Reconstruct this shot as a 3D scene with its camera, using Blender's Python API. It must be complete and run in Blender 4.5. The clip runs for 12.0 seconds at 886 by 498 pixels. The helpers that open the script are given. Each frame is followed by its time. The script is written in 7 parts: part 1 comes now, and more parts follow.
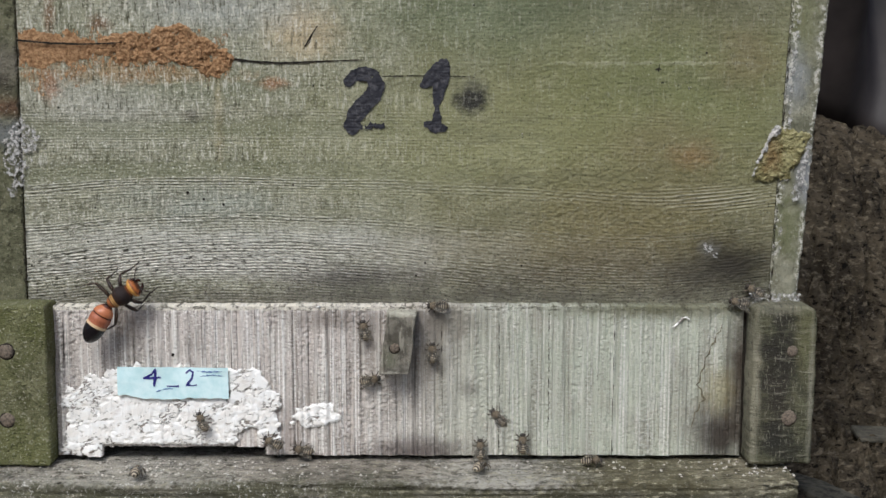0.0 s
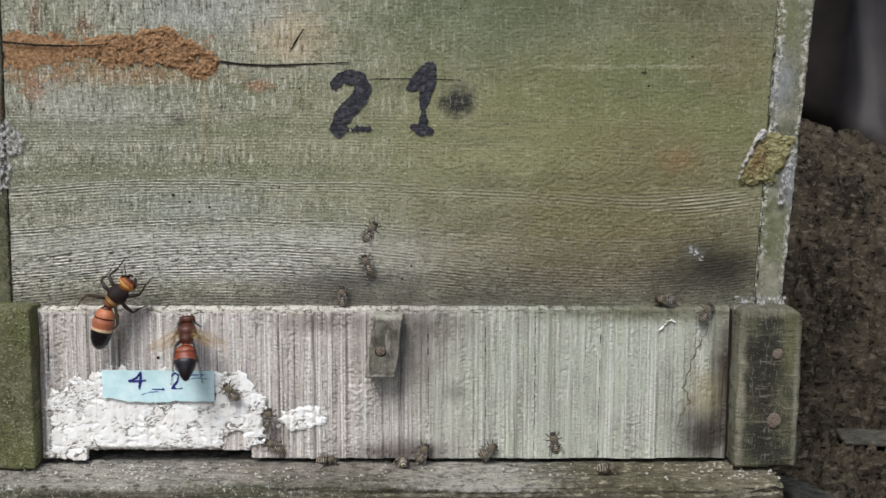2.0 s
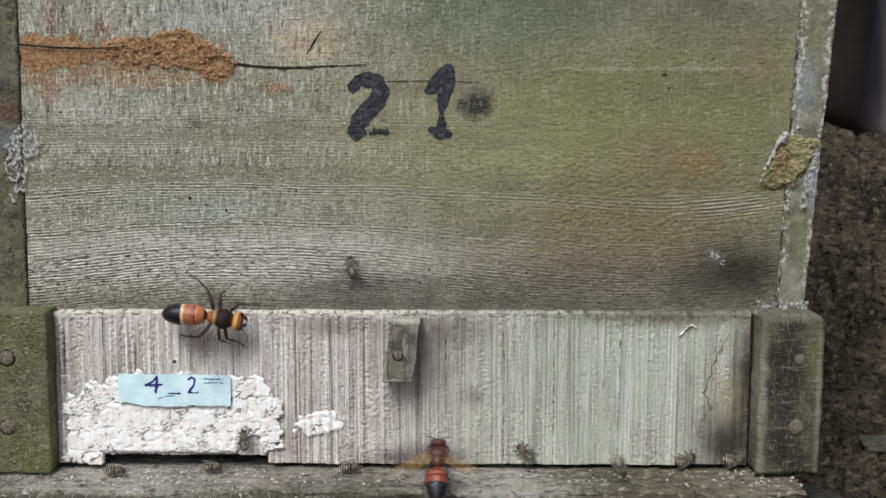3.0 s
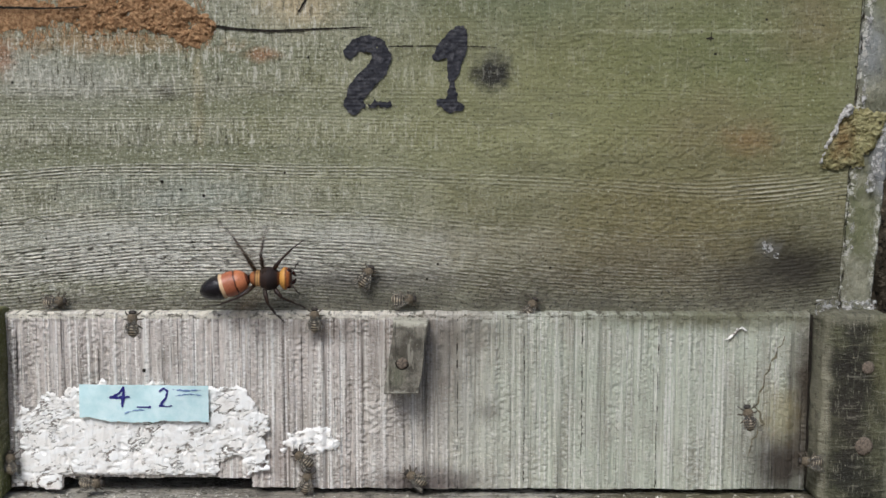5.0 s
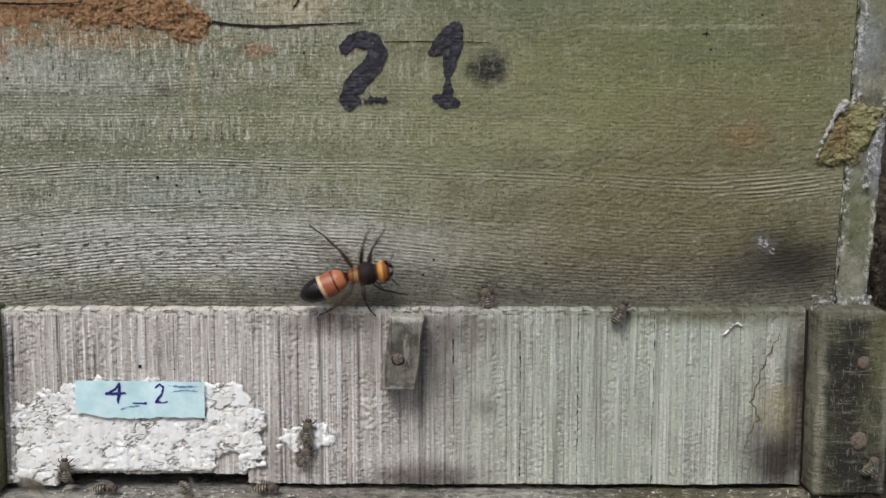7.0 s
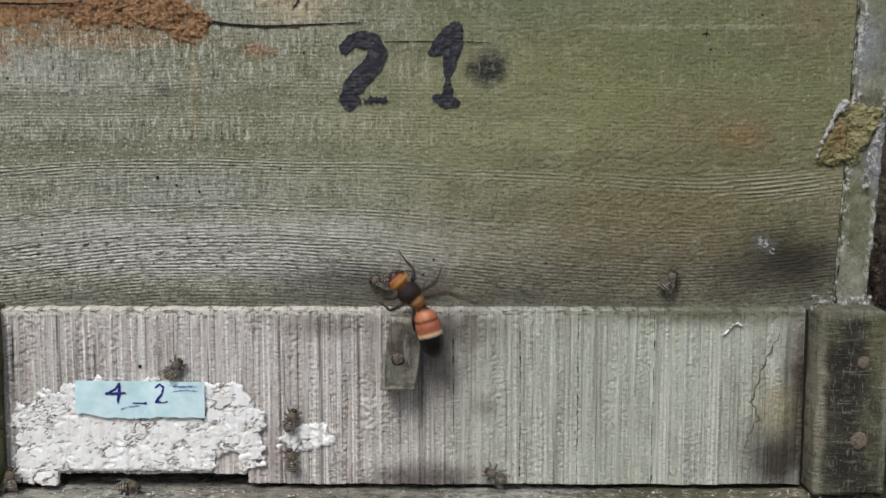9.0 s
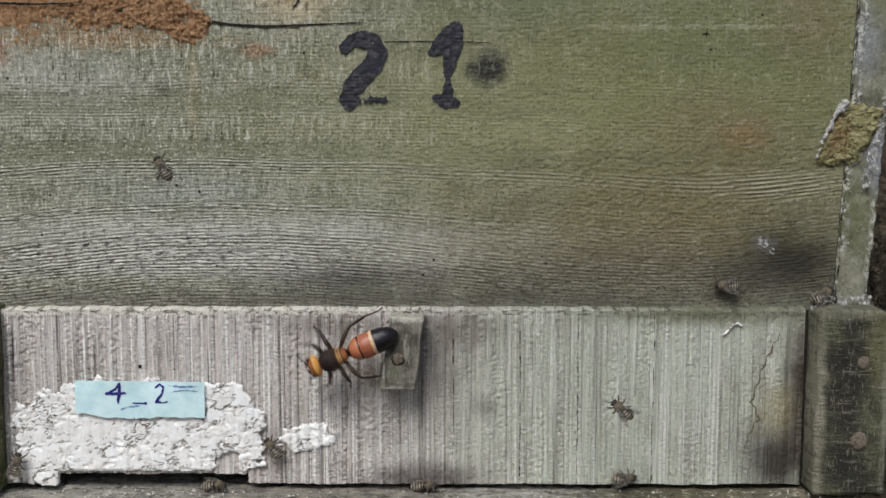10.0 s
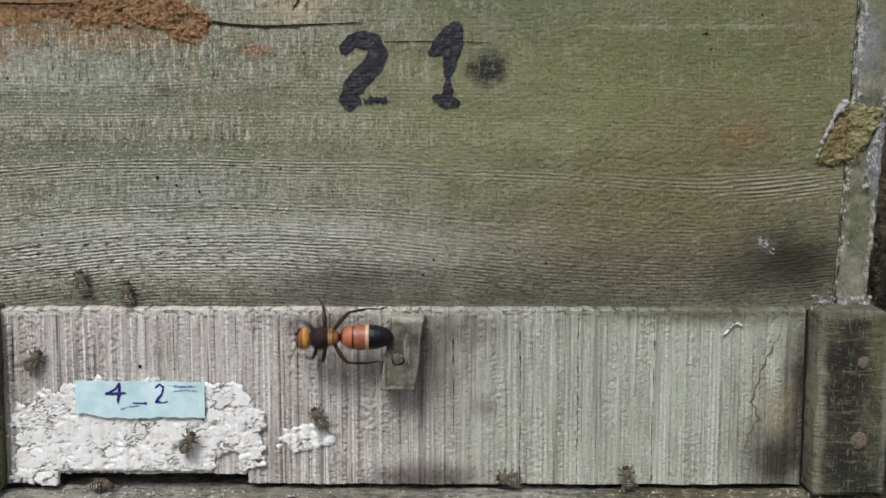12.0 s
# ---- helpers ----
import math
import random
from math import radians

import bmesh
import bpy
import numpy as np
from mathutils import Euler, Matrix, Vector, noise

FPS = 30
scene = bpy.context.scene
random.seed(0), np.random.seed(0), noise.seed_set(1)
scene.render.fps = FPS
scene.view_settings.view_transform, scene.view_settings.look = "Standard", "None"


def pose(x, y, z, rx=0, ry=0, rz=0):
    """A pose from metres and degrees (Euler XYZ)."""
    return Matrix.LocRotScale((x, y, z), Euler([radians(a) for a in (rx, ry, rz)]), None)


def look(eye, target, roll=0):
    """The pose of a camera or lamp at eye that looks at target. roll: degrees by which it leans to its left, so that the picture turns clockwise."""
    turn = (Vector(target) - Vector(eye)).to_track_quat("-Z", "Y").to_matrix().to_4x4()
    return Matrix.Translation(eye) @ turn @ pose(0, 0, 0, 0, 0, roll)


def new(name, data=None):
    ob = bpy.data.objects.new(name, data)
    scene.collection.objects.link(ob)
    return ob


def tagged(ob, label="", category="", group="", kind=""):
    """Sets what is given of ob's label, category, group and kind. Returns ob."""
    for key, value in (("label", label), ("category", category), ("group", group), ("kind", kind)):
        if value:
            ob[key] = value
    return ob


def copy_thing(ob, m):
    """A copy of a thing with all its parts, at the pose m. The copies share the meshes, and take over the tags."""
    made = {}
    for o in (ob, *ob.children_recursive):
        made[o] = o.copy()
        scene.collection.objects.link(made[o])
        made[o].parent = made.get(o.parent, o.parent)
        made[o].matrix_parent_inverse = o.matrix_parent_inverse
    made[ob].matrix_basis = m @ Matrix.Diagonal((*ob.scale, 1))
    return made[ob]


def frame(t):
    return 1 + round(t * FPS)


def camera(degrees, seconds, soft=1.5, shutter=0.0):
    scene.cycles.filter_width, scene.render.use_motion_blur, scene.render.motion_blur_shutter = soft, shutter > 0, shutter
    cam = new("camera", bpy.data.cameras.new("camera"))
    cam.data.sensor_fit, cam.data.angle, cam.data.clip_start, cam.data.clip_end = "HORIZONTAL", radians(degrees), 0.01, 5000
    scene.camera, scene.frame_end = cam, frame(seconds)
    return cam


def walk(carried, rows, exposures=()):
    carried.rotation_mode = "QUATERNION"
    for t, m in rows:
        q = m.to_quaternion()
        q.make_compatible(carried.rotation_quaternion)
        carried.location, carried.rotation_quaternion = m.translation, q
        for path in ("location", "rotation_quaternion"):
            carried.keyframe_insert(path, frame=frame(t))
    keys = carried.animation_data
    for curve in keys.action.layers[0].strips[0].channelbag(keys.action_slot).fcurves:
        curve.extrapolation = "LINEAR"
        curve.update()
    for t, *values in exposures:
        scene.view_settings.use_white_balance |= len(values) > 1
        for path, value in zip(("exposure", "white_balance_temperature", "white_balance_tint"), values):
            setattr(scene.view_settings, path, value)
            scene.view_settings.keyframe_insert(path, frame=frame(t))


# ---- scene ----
# ---------------------------------------------------------------- camera
cam = camera(40, 12.0, soft=1.45, shutter=0.5)
walk(cam, [
    (0, look((0.01760, -0.59176, 0.27266), (0.01760, 0.00376, 0.19954), -0.000)),
    (0.5, look((0.01760, -0.59176, 0.27266), (0.01757, 0.00379, 0.19977), -0.003)),
    (1, look((0.01760, -0.59176, 0.27266), (0.01852, 0.00387, 0.20042), 0.055)),
    (1.5, look((0.01760, -0.59176, 0.27266), (0.02109, 0.00390, 0.20077), 0.042)),
    (2, look((0.01760, -0.59176, 0.27266), (0.02435, 0.00390, 0.20099), 0.135)),
    (2.5, look((0.01760, -0.59176, 0.27266), (0.01928, 0.00404, 0.20182), 0.172)),
    (3, look((0.01738, -0.58681, 0.27157), (0.01550, 0.00916, 0.20218), 0.114)),
    (3.2, look((0.01599, -0.55628, 0.26484), (0.01382, 0.03993, 0.19752), 0.140)),
    (3.4, look((0.01493, -0.53287, 0.25967), (0.01215, 0.06350, 0.19383), 0.103)),
    (3.6, look((0.01435, -0.52023, 0.25689), (0.01124, 0.07622, 0.19184), 0.082)),
    (3.8, look((0.01403, -0.51321, 0.25534), (0.01074, 0.08329, 0.19073), 0.071)),
    (4.1, look((0.01386, -0.50946, 0.25451), (0.01047, 0.08706, 0.19014), 0.065)),
    (4.8, look((0.01386, -0.50946, 0.25451), (0.01047, 0.08706, 0.19014), 0.065)),
    (5, look((0.01386, -0.50946, 0.25451), (0.01047, 0.08706, 0.19014), 0.065)),
    (5.5, look((0.01386, -0.50946, 0.25451), (0.01214, 0.08694, 0.18892), 0.069)),
    (6, look((0.01386, -0.50946, 0.25451), (0.01249, 0.08684, 0.18804), 0.023)),
    (12, look((0.01386, -0.50946, 0.25451), (0.01249, 0.08684, 0.18804), 0.023)),
], exposures=[(0, -0.08, 5850, 9), (3, -0.06, 5850, 9), (4.8, -0.12, 5850, 9), (5.0, -0.14, 5850, 9), (5.6, -0.23, 5850, 9), (6.5, -0.26, 5850, 9), (9, -0.29, 5850, 9), (12, -0.29, 5850, 9)])

# ---------------------------------------------------------------- world and light
world = bpy.data.worlds.new("overcast_sky")
scene.world = world
world.use_nodes = True
wn = world.node_tree.nodes
sky = wn.new("ShaderNodeTexSky")
sky.sky_type, sky.sun_disc = "NISHITA", False
sky.sun_elevation, sky.sun_rotation = radians(48), radians(200)
sky.air_density, sky.dust_density = 1.0, 4.0
wn["Background"].inputs["Strength"].default_value = 0.10
world.node_tree.links.new(sky.outputs[0], wn["Background"].inputs["Color"])

sun = new("sun", bpy.data.lights.new("sun", "SUN"))
sun.data.energy, sun.data.angle, sun.data.color = 2.4, radians(20), (1.0, 0.965, 0.9)
sun.matrix_world = look((-0.9, -2.5, 3.0), (0, 0, 0))


# ---------------------------------------------------------------- small tools
def S(r, g, b):
    """A colour of 0 to 255 as linear light."""
    out = []
    for c in (r, g, b):
        c /= 255
        out.append(c / 12.92 if c < 0.04045 else ((c + 0.055) / 1.055) ** 2.4)
    return (*out, 1.0)


def hashed(ix, iy, seed):
    n = (ix.astype(np.int64) * 374761393 + iy.astype(np.int64) * 668265263 + seed * 974634777) & 0xFFFFFFFF
    n = ((n ^ (n >> 13)) * 1274126177) & 0xFFFFFFFF
    n = ((n ^ (n >> 16)) * 2246822519) & 0xFFFFFFFF
    return ((n ^ (n >> 15)) & 0xFFFFFF) / float(0xFFFFFF)


def vnoise(x, y, seed=0):
    """Smooth value noise, 0 to 1, one cell a unit."""
    x, y = np.asarray(x, float), np.asarray(y, float)
    ix, iy = np.floor(x), np.floor(y)
    fx, fy = x - ix, y - iy
    fx, fy = fx * fx * (3 - 2 * fx), fy * fy * (3 - 2 * fy)
    a, b = hashed(ix, iy, seed), hashed(ix + 1, iy, seed)
    c, d = hashed(ix, iy + 1, seed), hashed(ix + 1, iy + 1, seed)
    return (a + (b - a) * fx) * (1 - fy) + (c + (d - c) * fx) * fy


def fbm(x, y, seed=0, octaves=4, gain=0.5):
    total, amp, norm = 0.0, 1.0, 0.0
    for k in range(octaves):
        total = total + amp * vnoise(x * 2 ** k, y * 2 ** k, seed + 17 * k)
        norm += amp
        amp *= gain
    return total / norm


def smooth(a, b, v):
    k = np.clip((v - a) / (b - a), 0, 1)
    return k * k * (3 - 2 * k)


def mesh_object(name, verts, faces, material, soft=True):
    me = bpy.data.meshes.new(name)
    me.from_pydata([tuple(map(float, v)) for v in verts], [], faces)
    me.update()
    if soft:
        me.polygons.foreach_set("use_smooth", [True] * len(me.polygons))
    if material:
        me.materials.append(material)
    return new(name, me)


def under(ob, parent, label=""):
    """Hangs ob under parent without moving its mesh."""
    ob.parent = parent
    ob.matrix_parent_inverse = parent.matrix_world.inverted()
    if label:
        tagged(ob, label)
    return ob


def part(name, bm, material, parent, label="", soft=True):
    me = bpy.data.meshes.new(name)
    bm.to_mesh(me)
    bm.free()
    if soft:
        me.polygons.foreach_set("use_smooth", [True] * len(me.polygons))
    me.materials.append(material)
    ob = new(name, me)
    ob.parent = parent
    if label:
        tagged(ob, label)
    return ob


def placed(name, bm, material, parent, label="", soft=True):
    """A part whose mesh is given in the place's own metres."""
    ob = part(name, bm, material, None, label, soft)
    return under(ob, parent)


def sheet(us, vs, place, keep=None):
    """A grid of quads over us x vs; place gives x, y, z; keep says which corners stay."""
    U, V = np.meshgrid(us, vs)
    X, Y, Z = place(U, V)
    n, m = len(us), len(vs)
    idx = np.arange(n * m).reshape(m, n)
    q = np.stack([idx[:-1, :-1], idx[:-1, 1:], idx[1:, 1:], idx[1:, :-1]], -1).reshape(-1, 4)
    pts = np.stack([X.ravel(), Y.ravel(), Z.ravel()], -1)
    if keep is not None:
        k = keep(U, V).ravel()
        q = q[k[q].sum(1) >= 3]
        used = np.unique(q)
        remap = np.full(n * m, -1)
        remap[used] = np.arange(len(used))
        pts, q = pts[used], remap[q]
    return pts, q.tolist()


def box_bm(x0, x1, y0, y1, z0, z1, bevel=0.0, segments=2):
    bm = bmesh.new()
    bmesh.ops.create_cube(bm, size=1)
    for v in bm.verts:
        v.co = Vector(((x0 + x1) / 2 + v.co.x * (x1 - x0), (y0 + y1) / 2 + v.co.y * (y1 - y0), (z0 + z1) / 2 + v.co.z * (z1 - z0)))
    if bevel:
        bmesh.ops.bevel(bm, geom=bm.edges[:], offset=bevel, segments=segments, affect="EDGES", profile=0.6)
    return bm


def ball(x, y, z, rx, ry, rz, seg=16):
    bm = bmesh.new()
    bmesh.ops.create_uvsphere(bm, u_segments=seg, v_segments=seg // 2 + 2, radius=1)
    for v in bm.verts:
        v.co = Vector((x + v.co.x * rx, y + v.co.y * ry, z + v.co.z * rz))
    return bm


# ---------------------------------------------------------------- materials
class Mat:
    """A node material, built up by short calls. Coordinates are the mesh's own metres."""

    def __init__(self, name, rough=0.85, specular=0.25):
        self.m = bpy.data.materials.new(name)
        self.m.use_nodes = True
        self.t = self.m.node_tree
        self.b = self.t.nodes["Principled BSDF"]
        self.b.inputs["Roughness"].default_value = rough
        self.b.inputs["Specular IOR Level"].default_value = specular
        self.co = self.t.nodes.new("ShaderNodeTexCoord").outputs["Object"]

    def put(self, socket, value):
        if isinstance(value, bpy.types.NodeSocket):
            self.t.links.new(value, socket)
        else:
            socket.default_value = value

    def scaled(self, scale, shift=(0, 0, 0), vector=None):
        n = self.t.nodes.new("ShaderNodeMapping")
        self.put(n.inputs["Vector"], vector or self.co)
        n.inputs["Scale"].default_value = scale
        n.inputs["Location"].default_value = shift
        return n.outputs[0]

    def noise(self, scale, detail=3.0, rough=0.55, distort=0.0, shift=(0, 0, 0), vector=None):
        n = self.t.nodes.new("ShaderNodeTexNoise")
        if not isinstance(scale, tuple):
            scale = (scale,) * 3
        self.put(n.inputs["Vector"], self.scaled(scale, shift, vector))
        n.inputs["Scale"].default_value = 1.0
        n.inputs["Detail"].default_value, n.inputs["Roughness"].default_value = detail, rough
        n.inputs["Distortion"].default_value = distort
        return n.outputs["Fac"]

    def cells(self, scale, feature="F1", vector=None):
        n = self.t.nodes.new("ShaderNodeTexVoronoi")
        n.feature = feature
        self.put(n.inputs["Vector"], self.scaled(scale if isinstance(scale, tuple) else (scale,) * 3, vector=vector))
        n.inputs["Scale"].default_value = 1.0
        return n.outputs["Distance"]

    def math(self, op, a, b=0.0, clamp=False):
        n = self.t.nodes.new("ShaderNodeMath")
        n.operation, n.use_clamp = op, clamp
        self.put(n.inputs[0], a)
        self.put(n.inputs[1], b)
        return n.outputs[0]

    def band(self, v, a, b, lo=0.0, hi=1.0):
        n = self.t.nodes.new("ShaderNodeMapRange")
        n.interpolation_type = "SMOOTHSTEP"
        self.put(n.inputs["Value"], v)
        n.inputs["From Min"].default_value, n.inputs["From Max"].default_value = a, b
        n.inputs["To Min"].default_value, n.inputs["To Max"].default_value = lo, hi
        return n.outputs["Result"]

    def mix(self, fac, a, b, mode="MIX"):
        n = self.t.nodes.new("ShaderNodeMix")
        n.data_type, n.blend_type, n.clamp_factor = "RGBA", mode, True
        self.put(n.inputs["Factor"], fac)
        self.put(n.inputs["A"], a)
        self.put(n.inputs["B"], b)
        return n.outputs["Result"]

    def layers(self, v, stops, lo, hi):
        """Three amounts that follow v through stops of (value, (a, b, c))."""
        n = self.t.nodes.new("ShaderNodeValToRGB")
        self.put(n.inputs["Fac"], self.band_linear(v, lo, hi))
        r = n.color_ramp
        for k, (at, amounts) in enumerate(stops):
            e = r.elements[k] if k < 2 else r.elements.new(1.0)
            e.position, e.color = (at - lo) / (hi - lo), (*amounts, 1.0)
        out = self.t.nodes.new("ShaderNodeSeparateXYZ")
        self.put(out.inputs[0], n.outputs["Color"])
        return out.outputs[0], out.outputs[1], out.outputs[2]

    def band_linear(self, v, a, b):
        return self.math("DIVIDE", self.math("SUBTRACT", v, a), b - a, clamp=True)

    def axis(self, which, vector=None):
        n = self.t.nodes.new("ShaderNodeSeparateXYZ")
        self.put(n.inputs[0], vector or self.co)
        return n.outputs["XYZ".index(which)]

    def spot(self, x, z, rx, rz, soft=0.6, ragged=0.6, grain=60.0):
        """A stain with a ragged edge on the x-z face: 1 in its middle, 0 outside."""
        v = self.scaled((1 / rx, 0, 1 / rz), (-x / rx, 0, -z / rz))
        n = self.t.nodes.new("ShaderNodeVectorMath")
        n.operation = "LENGTH"
        self.put(n.inputs[0], v)
        d = self.math("ADD", n.outputs["Value"], self.math("MULTIPLY", self.math("SUBTRACT", self.noise(grain, 4.0, 0.65), 0.5), ragged * 2))
        return self.band(d, 1.0 + soft * 0.4, 1.0 - soft, 0.0, 1.0)

    def bump(self, height, distance, strength=1.0):
        n = self.t.nodes.new("ShaderNodeBump")
        n.inputs["Strength"].default_value, n.inputs["Distance"].default_value = strength, distance
        self.put(n.inputs["Height"], height)
        old = self.b.inputs["Normal"].links
        if old:
            self.put(n.inputs["Normal"], old[0].from_socket)
        self.put(self.b.inputs["Normal"], n.outputs[0])

    def colour(self, c):
        self.put(self.b.inputs["Base Color"], c)
        return self.m


# bands up the front board: height, then how strongly saw marks, growth rings and green algae show
FRONT_BANDS = [(0.1700, (0.10, 0.5, 0.0)), (0.1825, (0.10, 0.6, 0.0)), (0.1845, (0.10, 1.0, 0.0)), (0.1980, (0.15, 1.0, 0.0)), (0.2000, (0.55, 0.45, 0.0)), (0.2085, (0.60, 0.4, 0.0)),
               (0.2098, (0.30, 0.8, 0.1)), (0.2120, (0.30, 0.8, 0.1)), (0.2140, (0.65, 0.2, 0.1)), (0.2262, (0.65, 0.2, 0.2)), (0.2285, (0.20, 0.8, 0.4)), (0.2320, (0.20, 0.8, 0.6)),
               (0.2335, (0.15, 0.1, 1.0)), (0.2400, (0.15, 0.1, 1.0)), (0.2418, (0.90, 0.1, 0.3)), (0.2495, (0.90, 0.2, 0.2)), (0.2525, (0.40, 0.4, 0.4)), (0.2545, (0.20, 0.1, 0.9)),
               (0.2610, (0.25, 0.1, 0.8)), (0.2650, (0.60, 0.35, 0.2)), (0.2690, (0.90, 0.1, 0.1)), (0.3400, (1.00, 0.1, 0.1))]


def front_wood():
    m = Mat("weathered_front_wood", 0.9, 0.2)
    warp = m.math("MULTIPLY", m.math("SUBTRACT", m.noise((5, 5, 9), 2.0, shift=(3, 0, 1)), 0.5), 0.014)
    arch = m.math("MULTIPLY", m.math("COSINE", m.math("MULTIPLY", m.math("ADD", m.axis("X"), 0.08), 17.5)), m.band(m.axis("Z"), 0.27, 0.19, -0.001, -0.0062))
    z = m.math("ADD", m.math("ADD", m.axis("Z"), warp), arch)
    comb = m.t.nodes.new("ShaderNodeCombineXYZ")
    m.put(comb.inputs[0], m.axis("X"))
    m.put(comb.inputs[2], z)
    g = comb.outputs[0]
    low = m.band(m.axis("Z"), 0.262, 0.205)
    grain = m.noise((130, 1, 760), 5.0, 0.68, vector=g)
    broad = m.noise((14, 1, 62), 6.0, 0.7, vector=g)
    saw = m.noise((560, 1, 105), 5.0, 0.75)
    sweep = m.math("ADD", m.math("MULTIPLY", z, 4300.0), m.math("MULTIPLY", m.noise((11, 1, 60), 3.0), 16.0))
    rings = m.math("MULTIPLY", m.math("ADD", m.math("SINE", sweep), 1.0), 0.5)
    leftward = m.band(m.math("ADD", m.axis("X"), m.math("MULTIPLY", m.noise(20, 2.0), 0.1)), 0.10, -0.05, 0.15, 1.0)
    sawn, layered, algae = m.layers(m.math("ADD", m.axis("Z"), m.math("ADD", arch, m.math("MULTIPLY", warp, 0.35))), FRONT_BANDS, 0.17, 0.34)
    ringed = m.math("MULTIPLY", layered, m.math("MULTIPLY", m.band(m.noise((190, 1, 150), 5.0, 0.78), 0.38, 0.56, 0.08, 0.85), m.math("ADD", m.math("MULTIPLY", leftward, 0.85), 0.15)))
    ringed = m.math("MAXIMUM", ringed, m.math("MULTIPLY", m.spot(0.152, 0.2245, 0.034, 0.007, 0.9, 0.6, 60), 0.5))
    speck = m.noise(820, 3.0, 0.75)
    mottling = m.noise(46, 6.0, 0.72)
    c = m.mix(m.band(mottling, 0.32, 0.68), S(129, 129, 105), S(167, 165, 143))

    def stain(amount, colour, *where):
        return m.mix(m.math("MULTIPLY", m.spot(*where), amount), c, colour)
    c = stain(0.9, S(118, 118, 74), 0.115, 0.268, 0.16, 0.075, 0.9, 0.5, 22)
    c = stain(0.6, S(116, 121, 82), 0.135, 0.285, 0.07, 0.03, 0.9, 0.7, 30)
    c = stain(0.75, S(108, 117, 88), 0.035, 0.318, 0.07, 0.028, 0.9, 0.5, 30)
    c = stain(0.7, S(180, 178, 166), -0.145, 0.268, 0.05, 0.018, 0.9, 0.8, 40)
    c = stain(0.45, S(112, 118, 88), -0.10, 0.278, 0.05, 0.010, 0.9, 0.8, 40)
    c = stain(0.85, S(198, 180, 146), -0.05, 0.305, 0.02, 0.016, 0.8, 0.6, 80)
    c = stain(0.7, S(176, 178, 172), -0.09, 0.318, 0.05, 0.014, 0.9, 0.6, 60)
    c = stain(0.45, S(150, 148, 104), 0.03, 0.25, 0.13, 0.03, 0.9, 0.7, 30)
    c = stain(0.75, S(206, 204, 194), -0.095, 0.2030, 0.11, 0.010, 0.9, 0.6, 40)
    c = stain(0.4, S(186, 180, 170), 0.02, 0.2, 0.07, 0.010, 0.9, 0.7, 34)
    c = stain(0.85, S(122, 112, 76), 0.11, 0.208, 0.11, 0.034, 0.9, 0.6, 26)
    c = stain(0.4, S(124, 108, 80), 0.125, 0.252, 0.035, 0.016, 0.9, 0.8, 60)
    c = stain(0.6, S(88, 80, 60), 0.09, 0.187, 0.1, 0.012, 0.9, 0.6, 40)
    c = stain(0.6, S(104, 98, 98), -0.03, 0.187, 0.055, 0.006, 0.9, 0.8, 70)
    c = stain(0.97, S(38, 37, 36), 0.0312, 0.2722, 0.0100, 0.0072, 0.6, 0.6, 240)
    c = stain(0.6, S(54, 53, 50), 0.0325, 0.2785, 0.0075, 0.0050, 0.8, 0.8, 240)
    c = stain(0.4, S(190, 172, 132), -0.091, 0.262, 0.0026, 0.03, 0.8, 0.9, 200)
    c = stain(0.7, S(164, 112, 78), -0.064, 0.2805, 0.008, 0.003, 0.8, 0.8, 160)
    c = stain(0.8, S(104, 98, 92), -0.104, 0.2645, 0.005, 0.0035, 0.8, 0.8, 200)
    c = stain(0.55, S(172, 134, 90), -0.135, 0.2850, 0.055, 0.005, 0.8, 1.5, 150)
    c = stain(0.45, S(150, 104, 64), 0.1385, 0.2450, 0.012, 0.007, 0.9, 1.0, 160)
    c = stain(0.55, S(84, 78, 66), 0.050, 0.1835, 0.045, 0.009, 0.9, 0.7, 60)
    c = stain(0.7, S(126, 84, 56), -0.1710, 0.3130, 0.0032, 0.010, 0.8, 0.9, 160)
    c = stain(0.8, S(112, 74, 50), -0.1470, 0.3090, 0.0065, 0.0042, 0.8, 1.0, 180)
    c = stain(0.6, S(160, 104, 72), -0.1720, 0.2795, 0.006, 0.009, 0.8, 0.9, 160)
    c = stain(0.5, S(126, 110, 82), 0.163, 0.292, 0.022, 0.02, 0.9, 0.8, 70)
    c = stain(0.45, S(92, 80, 58), 0.098, 0.196, 0.052, 0.014, 0.9, 0.9, 90)
    c = stain(0.3, S(196, 194, 166), 0.120, 0.2900, 0.055, 0.0009, 0.8, 2.2, 260)
    c = stain(0.75, S(96, 101, 76), 0.075, 0.325, 0.075, 0.020, 0.95, 0.7, 40)
    c = stain(0.65, S(92, 90, 66), 0.150, 0.320, 0.045, 0.020, 0.95, 0.9, 60)
    c = stain(0.5, S(112, 104, 70), 0.125, 0.232, 0.055, 0.022, 0.95, 0.9, 40)
    c = stain(0.45, S(168, 176, 170), -0.100, 0.222, 0.045, 0.010, 0.95, 1.0, 60)
    c = stain(0.75, S(212, 208, 199), -0.105, 0.1925, 0.10, 0.0075, 0.9, 0.6, 60)
    c = m.mix(m.math("MULTIPLY", m.math("MULTIPLY", algae, leftward), 0.62), c, S(110, 113, 84))
    blotch = m.noise((130, 1, 210), 6.0, 0.74, shift=(8, 0, 3))
    c = m.mix(m.band(blotch, 0.46, 0.34, 0.0, 0.42), c, S(88, 88, 62))
